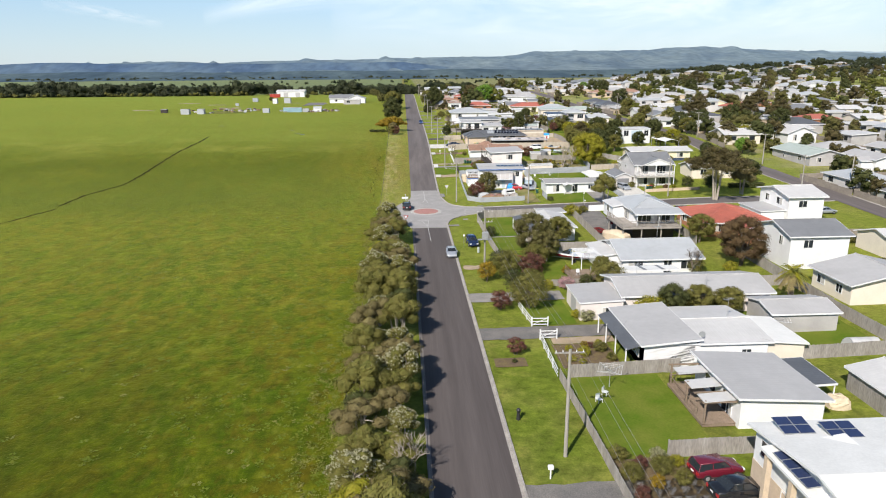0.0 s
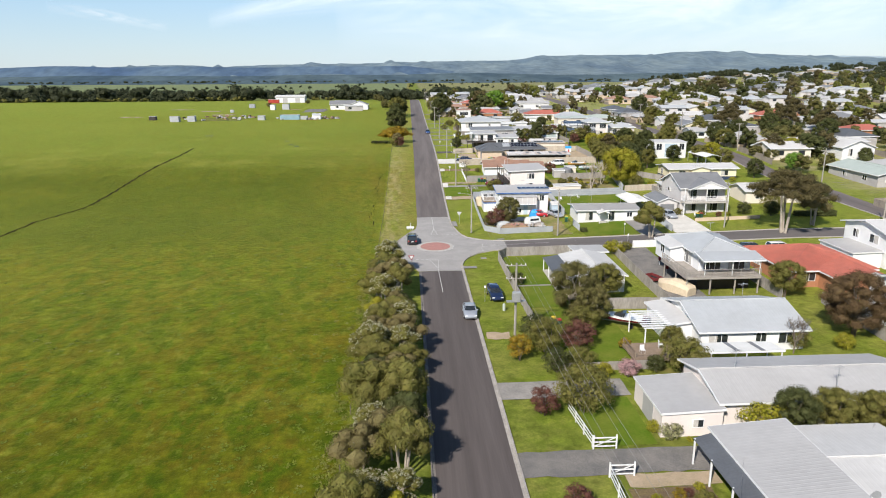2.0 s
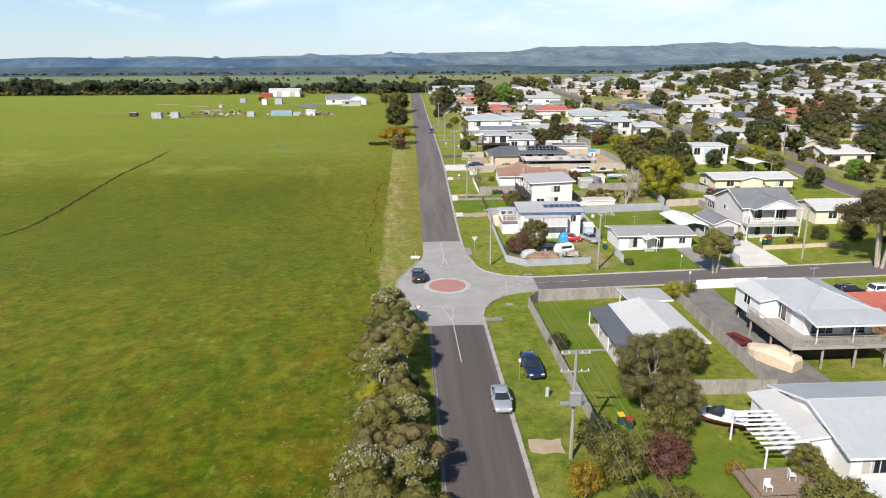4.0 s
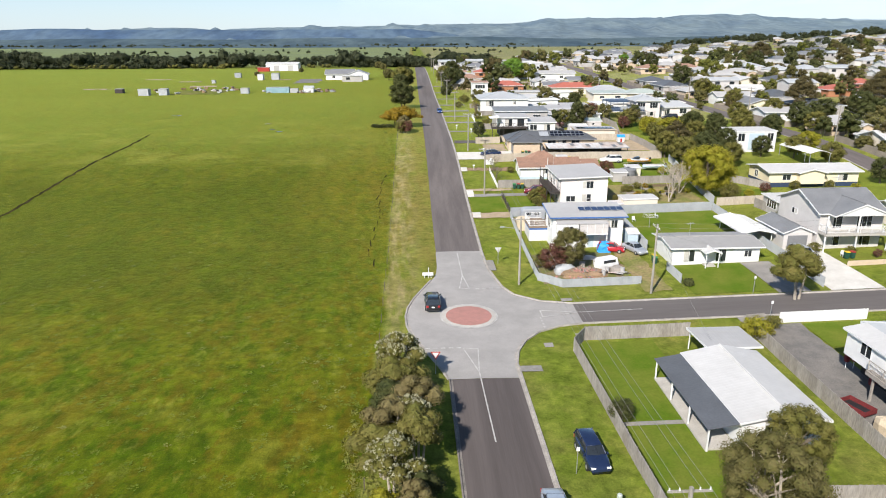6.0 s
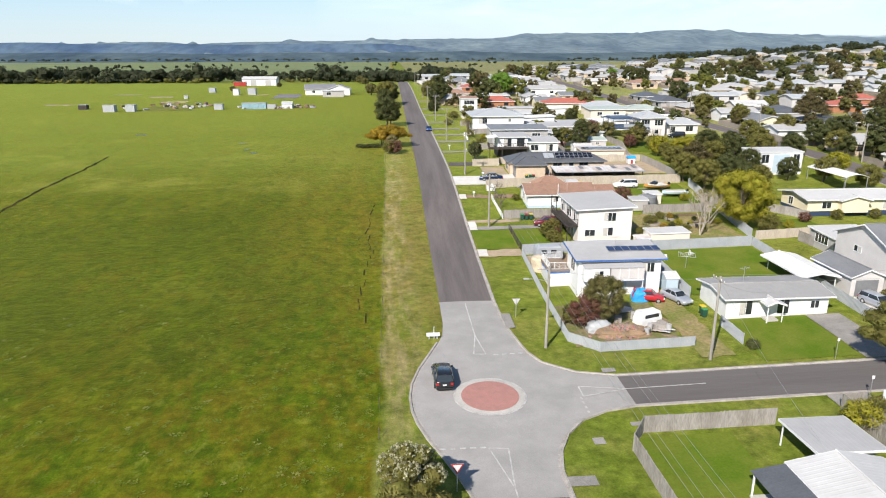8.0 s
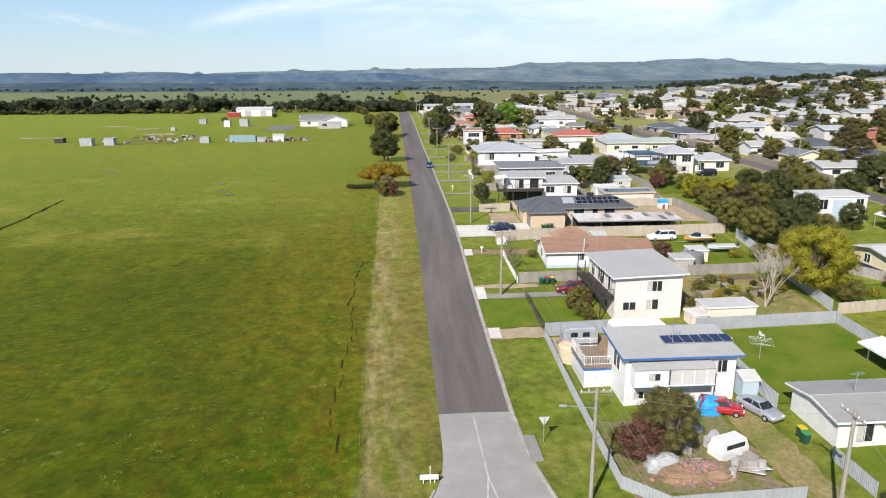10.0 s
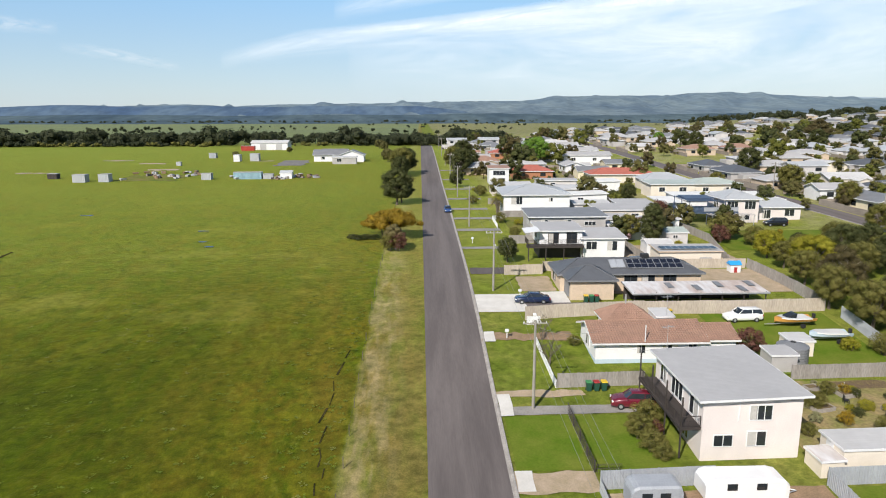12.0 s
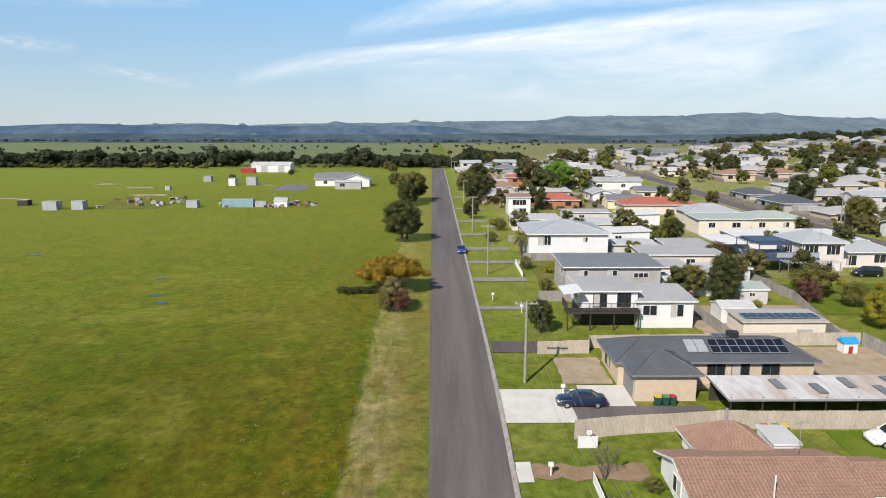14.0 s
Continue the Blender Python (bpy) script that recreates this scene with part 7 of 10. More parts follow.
def ridge(y, base, spread, seed, label, colour, other, x0=-3000, x1=3000):
    """A low wooded rise across the plain, in front of the hills."""
    g = G()
    xs = np.linspace(x0, x1, 260)
    for k, dy in ((0, -260), (0.75, -60), (1, 0), (0.9, 60), (0, 160)):
        for x in xs:
            e = min(1.0, (x - x0) / 500, (x1 - x) / 500)
            z = base + spread * noise.noise(Vector((x / 420, seed, 0))) + 0.25 * spread * noise.noise(Vector((x / 60, seed, 4)))
            g.v.append((x, y + dy, -2 + max(0.0, z * k * e)))
    n = len(xs)
    g.f = [(j * n + i, j * n + i + 1, (j + 1) * n + i + 1, (j + 1) * n + i) for j in range(4) for i in range(n - 1)]
    solo("wooded_ridge", g, mat("hazed_woods", colour, 0.95, other, 0.006, 0.03, 0.2, 0.0, stretch=(1, 0.4, 1.5), spec=0.0), label, "hills", kind="structure", smooth=True)


# woods coloured blue for the haze before them, paler on the farther ridge
ridge(2450, 28, 8, 1.0, "wooded rise on the plain, tinted dark blue by haze", (0.05, 0.078, 0.105), (0.09, 0.125, 0.14))
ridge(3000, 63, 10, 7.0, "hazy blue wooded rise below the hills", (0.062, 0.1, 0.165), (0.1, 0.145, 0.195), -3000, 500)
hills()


# ---- thin high clouds ----
def cloud_material(name, strength, scale, low, high, stretch, tint=(0.93, 0.97, 1.0), soft=0.9):
    m = bpy.data.materials.new(name)
    m.use_nodes = True
    n, l = m.node_tree.nodes, m.node_tree.links
    n.remove(n["Principled BSDF"])
    out = n["Material Output"]
    # the sheets glow by emission, in place of sunlight scattered by cloud and air
    em, tr, mx = n.new("ShaderNodeEmission"), n.new("ShaderNodeBsdfTransparent"), n.new("ShaderNodeMixShader")
    em.inputs[0].default_value, em.inputs[1].default_value = (*tint, 1), strength
    uv = n.new("ShaderNodeUVMap")
    sep = n.new("ShaderNodeSeparateXYZ")
    l.new(uv.outputs[0], sep.inputs[0])

    def calc(op, a, b):
        r = n.new("ShaderNodeMath")
        r.operation = op
        r.use_clamp = True
        for i, k in enumerate((a, b)):
            if isinstance(k, (int, float)):
                r.inputs[i].default_value = k
            else:
                l.new(k, r.inputs[i])
        return r.outputs[0]

    def tent(v, p):
        r = n.new("ShaderNodeMath")
        r.operation = 'PINGPONG'
        r.inputs[1].default_value = 0.5
        l.new(v, r.inputs[0])
        return calc('POWER', calc('MULTIPLY', r.outputs[0], 2.0), p)

    mp = n.new("ShaderNodeMapping")
    mp.inputs["Scale"].default_value = stretch
    l.new(uv.outputs[0], mp.inputs[0])
    t = n.new("ShaderNodeTexNoise")
    t.inputs["Scale"].default_value, t.inputs["Detail"].default_value, t.inputs["Roughness"].default_value, t.inputs["Distortion"].default_value = scale, 7, 0.62, 0.6
    l.new(mp.outputs[0], t.inputs["Vector"])
    r = n.new("ShaderNodeMapRange")
    r.inputs[1].default_value, r.inputs[2].default_value = low, high
    l.new(t.outputs[0], r.inputs[0])
    f = calc('MULTIPLY', calc('MULTIPLY', r.outputs[0], tent(sep.outputs[1], soft)), tent(sep.outputs[0], 0.45))
    l.new(f, mx.inputs[0])
    l.new(tr.outputs[0], mx.inputs[1])
    l.new(em.outputs[0], mx.inputs[2])
    l.new(mx.outputs[0], out.inputs[0])
    return m


def cloud(spine, material, label, d=4600):
    """A streak of cloud or a glowing sky sheet far off; spine: (azimuth, elevation, half height) in degrees as seen
    from the street.
    """
    g = G()
    uvs = []
    k = 40
    az = [p[0] for p in spine]
    for i in range(k + 1):
        a = az[0] + (az[-1] - az[0]) * i / k
        e, w = float(np.interp(a, az, [p[1] for p in spine])), float(np.interp(a, az, [p[2] for p in spine]))
        for j in range(5):
            el = e + w * (j / 2 - 1)
            g.v.append((d * math.sin(radians(a)) * math.cos(radians(el)), 100 + d * math.cos(radians(a)) * math.cos(radians(el)), 32 + d * math.sin(radians(el))))
            uvs.append((i / k, j / 4))
    g.f = [(i * 5 + j, i * 5 + j + 1, i * 5 + j + 6, i * 5 + j + 5) for i in range(k) for j in range(4)]
    me = g.mesh("cloud", material)
    lay = me.uv_layers.new(name="UVMap")
    for lo in me.loops:
        lay.data[lo.index].uv = uvs[lo.vertex_index]
    return tagged(new("cloud", me), label, "cloud", kind="structure")


CLOUD = cloud_material("cirrus", 1.0, 3.0, 0.2, 0.6, (3, 0.8, 1))
WISP = cloud_material("thin_wisp", 0.9, 3.0, 0.36, 0.95, (2, 0.9, 1))
# HAZE and BLUE: glowing sheets added to lighten the low sky and blue the upper
HAZE = cloud_material("haze_veil", 0.8, 1.2, -0.4, 0.75, (2, 0.5, 1), (0.66, 0.82, 0.96), 1.0)
BLUE = cloud_material("blue_sky_glow", 0.9, 1.0, -0.8, 0.4, (1, 0.5, 1), (0.33, 0.64, 1.0), 0.8)
VEIL = cloud_material("cloud_veil", 1.0, 2.2, 0.3, 0.75, (2.2, 1.2, 1))
cloud([(-16, 4.0, 0.8), (-9.6, 5.8, 0.8), (-3, 6.6, 0.7), (6, 7.5, 0.8), (13, 8.2, 1.0), (23, 8.7, 1.2), (38, 8.6, 1.6)], CLOUD, "long thin white streak of cloud")
cloud([(-14, 4.6, 1.0), (-4, 6.0, 1.2), (6, 6.6, 1.6), (20, 7.4, 2.2), (40, 7.6, 2.6)], VEIL, "feathered underside of the cloud streak")
cloud([(-27, 4.7, 0.5), (-24, 4.4, 0.5), (-19, 3.5, 0.4)], WISP, "small white wisp of cloud")
cloud([(-34, 6.3, 0.6), (-30, 6.1, 0.6), (-27, 6.0, 0.5)], WISP, "small faint wisp of cloud")
cloud([(-7, 8.0, 0.9), (1, 10.0, 1.4), (12, 11.6, 2.0), (35, 12.4, 3.0)], CLOUD, "soft white streak of cloud")
cloud([(-34, 9.4, 1.0), (-26, 9.6, 0.9), (-18, 9.9, 0.7)], WISP, "faint veil of cloud")
cloud([(-6, 4.2, 3.0), (10, 4.8, 4.0), (50, 6.0, 5.8)], VEIL, "pale veil of cloud over the hills")
cloud([(-75, 0.0, 10.0), (0, 0.0, 10.0), (75, 0.0, 10.0)], HAZE, "glowing pale blue haze sheet low over the horizon", 4720)
cloud([(-85, 13.0, 13.0), (0, 13.0, 13.0), (85, 13.0, 13.0)], BLUE, "glowing blue sheet that brightens the sky above the horizon", 4800)


# ---- drives, paths, beds and lawns ----
COVERS = [
    ("path", 8.95, 10.4, 185.2, 188.0, PALE_CONCRETE, "pale concrete driveway crossing at the kerb", 0.09, 0.06), ("path", 8.9, 10.2, 196.8, 201.0, PALE_CONCRETE, "pale concrete driveway crossing at the kerb", 0.09, 0.06), ("path", 8.85, 10.1, 213.2, 216.0, PALE_CONCRETE, "pale concrete driveway crossing at the kerb", 0.09, 0.06),
    ("driveway", 9.1, 22.2, 86.0, 89.7, DRIVE, "worn grey concrete driveway", 0.05, 0.05), ("driveway", 9.1, 25.0, 72.9, 76.5, GRAVEL, "dark gravel driveway between white gates", 0.05, 0.15),
    ("driveway", 9.1, 26.0, 38.2, 44.6, GRAVEL, "dark gravel driveway with parked cars", 0.05, 0.15), ("path", 9.4, 12.4, 101.4, 103.6, SAND, "bare sandy crossing over the verge", 0.04, 0.25),
    ("driveway", 8.7, 15.6, 184.9, 187.8, SAND, "sandy tan dirt driveway", 0.05, 0.2), ("driveway", 8.8, 22.5, 197.0, 198.6, DRIVE, "concrete wheel strip of a driveway", 0.05, 0.05), ("driveway", 8.8, 18.0, 200.4, 201.7, SAND, "sandy wheel strip of a driveway", 0.05, 0.2),
    ("driveway", 8.7, 20.0, 213.6, 215.6, DIRT, "bare dirt driveway", 0.04, 0.35), ("driveway", 8.6, 17.0, 222.3, 229.3, PALE_CONCRETE, "pale concrete driveway", 0.05, 0.0), ("driveway", 17.0, 22.0, 224.5, 230.2, PALE_CONCRETE, "pale concrete garage forecourt", 0.05, 0.0),
    ("yard", 15.6, 28.6, 222.4, 225.4, ASPHALT_N, "dark gravel strip beside the fence", 0.08, 0.1), ("yard", 15.8, 21.0, 230.6, 237.6, SAND, "pale gravel forecourt", 0.06, 0.15), ("driveway", 9.0, 15.2, 239.4, 243.2, ASPHALT, "dark asphalt driveway", 0.05, 0.05),
    ("path", 8.7, 19.0, 257.3, 259.2, DRIVE, "concrete driveway crossing", 0.05, 0.05), ("driveway", 8.7, 18.0, 274.6, 277.4, DRIVE, "worn grey concrete driveway", 0.05, 0.05), ("driveway", 8.7, 18.0, 289.0, 291.5, DRIVE, "worn grey concrete driveway", 0.05, 0.05), ("driveway", 8.6, 18.0, 303, 306, DRIVE, "worn grey concrete driveway", 0.05, 0.05), ("driveway", 8.6, 18.0, 322, 325, DRIVE, "worn grey concrete driveway", 0.05, 0.05), ("driveway", 8.5, 18.0, 345, 348, DRIVE, "worn grey concrete driveway", 0.05, 0.05), ("driveway", 8.5, 18.0, 372, 375, DRIVE, "worn grey concrete driveway", 0.05, 0.05), ("driveway", 8.4, 18.0, 402, 405, DRIVE, "worn grey concrete driveway", 0.05, 0.05),
    ("driveway", 44.6, 48.8, 148.4, 159.2, DRIVE, "grey concrete driveway", 0.06, 0.0), ("driveway", 51.4, 58.4, 148.4, 163.6, PALE_CONCRETE, "pale concrete driveway", 0.06, 0.0), ("yard", 36.2, 42.4, 111.5, 139.8, GRAVEL, "gravel yard beside the deck house", 0.05, 0.1), ("driveway", 36.0, 40.0, 139.6, 142.0, DRIVE, "concrete crossing", 0.07, 0.0),
    ("garden_bed", 17.0, 23.4, 64.6, 70.9, MULCH, "vegetable garden with dark soil", 0.05, 0.1), ("garden_bed", 17.2, 24.6, 71.0, 72.8, SAND, "sandy strip along the garden", 0.05, 0.1), ("garden_bed", 9.8, 13.3, 65.5, 67.7, MULCH, "small edged flower bed on the verge", 0.05, 0.05), ("garden_bed", 17.0, 23.0, 41.2, 47.4, MULCH, "overgrown garden bed", 0.05, 0.3),
    ("yard", 15.9, 28.0, 154.8, 166.2, JUNK_SOIL, "bare dirt yard with grassy patches", 0.05, 0.4), ("path", 28.2, 31.6, 150.6, 166.5, WORN_LAWN, "dirt vehicle track", 0.05, 0.3), ("yard", 15.8, 19.5, 177.8, 184.6, SAND, "bare sandy side yard", 0.05, 0.1), ("yard", 19.5, 33.6, 175.0, 184.6, DIRT, "bare back yard", 0.05, 0.1), ("path", 16.4, 19.0, 139.0, 139.6, DRIVE, "flat concrete pit cover", 0.06, 0.0),
    ("path", 12.4, 13.4, 136.6, 137.6, DRIVE, "flat concrete pit cover", 0.06, 0.0), ("path", 9.0, 11.2, 131.4, 132.6, DRIVE, "flat concrete pit cover", 0.07, 0.0), ("path", 8.9, 10.0, 160.2, 164.4, DRIVE, "concrete kerb ramp", 0.12, 0.0), ("path", 16.8, 18.2, 148.6, 149.4, DRIVE, "flat concrete drain cover", 0.12, 0.0), ("path", 16.3, 24.4, 121.2, 121.8, DRIVE, "narrow concrete path", 0.07, 0.0),
    ("lawn", 16.6, 26.2, 48.0, 62.4, LAWN_RICH, "lush green fenced lawn", 0.04, 0.0), ("lawn", 15.6, 24.4, 112.0, 137.2, LAWN_RICH, "lush green fenced lawn", 0.04, 0.0), ("lawn", 34.2, 51.2, 167.2, 184.2, LAWN_RICH, "lush green back lawn", 0.04, 0.0), ("lawn", 34.0, 44.5, 149.0, 159.2, LAWN_RICH, "lush green front lawn", 0.04, 0.0), ("lawn", 38.0, 54.6, 204.0, 220.6, LAWN_RICH, "lush green back lawn with boats", 0.04, 0.0), ("lawn", 9.2, 15.4, 188.0, 196.8, LAWN_RICH, "lush green verge lawn", 0.04, 0.0), ("lawn", 16.0, 22.6, 187.4, 196.6, LAWN_RICH, "front lawn of the pink house", 0.04, 0.0), ("lawn", 16.4, 21.6, 77.0, 85.6, LAWN_RICH, "small green front lawn", 0.04, 0.0), ("lawn", 17.2, 26.4, 93.0, 110.0, LAWN_RICH, "shaded green garden lawn", 0.04, 0.0), ("lawn", 58, 92, 254, 272, LAWN_RICH, "mown green back lawn", 0.04, 0.0), ("lawn", 43.0, 54.0, 66.0, 78.6, LAWN_RICH, "mown green back lawn", 0.04, 0.0), ("lawn", 42.6, 50.0, 134.0, 139.6, LAWN_RICH, "mown green front lawn", 0.05, 0.0), ("lawn", 61, 68, 186, 197, LAWN_RICH, "mown green side lawn", 0.04, 0.0),
    ("yard", 35.0, 52.6, 186.0, 202.4, WORN_LAWN, "untidy worn back yard with beds", 0.04, 0.2), ("garden_bed", 44.0, 50.5, 200.4, 202.2, MULCH, "dark soil bed along the back fence", 0.06, 0.2), ("yard", 22.0, 56.0, 229.0, 240.8, SAND, "pale earth back yard", 0.035, 0.0), ("yard", 20, 56, 276, 294, LAWN, "back yards between the houses", 0.035, 0.0), ("yard", 37.0, 56, 242, 259, SAND, "pale paved back yard", 0.035, 0.2), ("yard", 26.6, 36.0, 88.0, 95.0, LAWN, "garden between the houses", 0.035, 0.0),
]
for n_, a, b, c, d, m, lab, dz, ro in COVERS:
    sheet(n_, a, b, c, d, m, lab, dz + 0.03, n_.replace("_", " "), 1.0, 0.0, ro)


def strip(pts, w, material, label, name="track", dz=0.04, seed=1):
    """A worn line over the ground."""
    rnd = random.Random(seed)
    g = G()
    out = []
    for a, b in zip(pts, pts[1:]):
        k = max(1, int(math.hypot(b[0] - a[0], b[1] - a[1]) / 1.5))
        out += [(a[0] + (b[0] - a[0]) * i / k, a[1] + (b[1] - a[1]) * i / k) for i in range(k)]
    out.append(pts[-1])
    for i, (x, y) in enumerate(out):
        x += rnd.uniform(-0.25, 0.25)
        k = w * rnd.uniform(0.4, 1.2)
        for o in (-k / 2, k / 2):
            g.v.append((x + o, y, H(x + o, y) + dz))
    g.f = [(2 * i, 2 * i + 1, 2 * i + 3, 2 * i + 2) for i in range(len(out) - 1)]
    return solo(name, g, material, label, "track", kind="structure")


DITCH = mat("wet_ditch", (0.022, 0.024, 0.008), 0.95, (0.06, 0.05, 0.02), 0.5, 6, 0.4, 0.3, spec=0.03)
strip([(-95, 118), (-86, 138), (-80.2, 155)], 0.6, DITCH, "faint grassy drain across the paddock")
strip([(-81, 158), (-80.5, 170), (-75.5, 182), (-74.6, 205), (-73.4, 225), (-72.2, 240), (-73.5, 258)], 0.75, DITCH, "dark narrow drain across the paddock")
rq = random.Random(23)
y = 163.0
for i in range(16):
    x, w = -8.0 + 0.5 * math.sin(y * 0.21) + rq.uniform(-0.5, 0.5), rq.uniform(0.1, 0.24)
    k = rq.uniform(1.2, 3.4)
    strip([(x, y), (x + rq.uniform(-0.3, 0.3), y + k)], w, DITCH, "dark muddy rut beside the fence", seed=3 + i)
    y += k + rq.uniform(0.1, 1.6)
# dark patch laid under the yellow tree, in the ditch colour
strip([(-9.5, 266.5), (-6.0, 267), (-5.0, 268.5)], 3.0, DITCH, "dark patch on the ground under the yellow tree", seed=6)


# ---- fences ----
def fence(pts, material, label, h=1.6, kind="paling", group=""):
    """A fence along world points: posts and panels, each its own part."""
    (x0, y0) = pts[0]
    t = thing("fence", x0, y0, label, "fence", group=group)
    z0 = t.location.z
    rnd = random.Random(int(x0 * 7 + y0))
    for (ax, ay), (bx, by) in zip(pts, pts[1:]):
        l = math.hypot(bx - ax, by - ay)
        k = max(1, round(l / 2.6))
        d = Vector(((bx - ax) / l, (by - ay) / l, 0))
        nr = Vector((-d.y, d.x, 0))
        for i in range(k):
            p, q = Vector((ax, ay, 0)) + d * (l * i / k), Vector((ax, ay, 0)) + d * (l * (i + 1) / k)
            zp, zq = H(p.x, p.y) - z0, H(q.x, q.y) - z0
            p, q = Vector((p.x - x0, p.y - y0, zp)), Vector((q.x - x0, q.y - y0, zq))
            g = G()
            s = 0.05
            g.loft([[p + nr * u * s * 1.0 + d * v * s + Vector((0, 0, zz)) for u, v in ((-1, -1), (1, -1), (1, 1), (-1, 1))] for zz in (-0.3, h + 0.04)])
            part("post", g, material, t)
            g = G()
            if kind == "paling":
                n = max(2, int((q - p).length / 0.13))
                hh = h + rnd.uniform(-0.04, 0.04)
                lo, hi = [], []
                front = []
                for j in range(n):
                    for e in (0.02, 0.98):
                        u = (j + e) / n
                        b = p.lerp(q, u)
                        o = nr * (0.03 if j % 2 else 0.014)
                        top = hh + (0.0 if j % 3 else 0.03) * (1 if e < 0.5 else 1)
                        lo.append(b + o + Vector((0, 0, -0.15)))
                        hi.append(b + o + Vector((0, 0, top)))
                m = len(lo)
                back = nr * -0.05
                vs = lo + hi + [v + back for v in lo] + [v + back for v in hi]
                fs = []
                for j in range(m - 1):
                    fs += [(j, j + 1, m + j + 1, m + j), (2 * m + j + 1, 2 * m + j, 3 * m + j, 3 * m + j + 1), (m + j, m + j + 1, 3 * m + j + 1, 3 * m + j)]
                g.add(vs, fs)
            elif kind == "steel":
                n = max(2, int((q - p).length / 0.2))
                lo = []
                for j in range(n):
                    for e, o in ((0.0, 0.0), (0.45, 0.0), (0.55, 0.045), (0.95, 0.045)):
                        lo.append(p.lerp(q, (j + e) / n) + nr * o)
                m = len(lo)
                up = Vector((0, 0, h))
                bk = nr * -0.03
                vs = lo + [v + up for v in lo] + [v + bk for v in lo] + [v + up + bk for v in lo]
                g.add(vs, [(j, j + 1, m + j + 1, m + j) for j in range(m - 1)] + [(2 * m + j + 1, 2 * m + j, 3 * m + j, 3 * m + j + 1) for j in range(m - 1)] + [(m + j, m + j + 1, 3 * m + j + 1, 3 * m + j) for j in range(m - 1)])
            elif kind == "rail":
                for zz in (0.35, 0.7, h - 0.05):
                    gg = G()
                    gg.loft([[v + nr * a + Vector((0, 0, zz + b)) for a, b in ((-0.02, -0.06), (0.02, -0.06), (0.02, 0.06), (-0.02, 0.06))] for v in (p, q)])
                    part("rail", gg, material, t)
            elif kind == "mesh":
                for zz in (0.1, 0.4, 0.7, 1.0, h):
                    if zz <= h:
                        g.tube(p + Vector((0, 0, zz)), q + Vector((0, 0, zz)), 0.02, n=4)
                for j in range(10):
                    b = p.lerp(q, j / 10)
                    g.tube(b, b + Vector((0, 0, h)), 0.015, n=3)
            if g.v:
                o = part("panel", g, material, t)
                if kind == "mesh":
                    o["kind"] = "stuff"
    return t


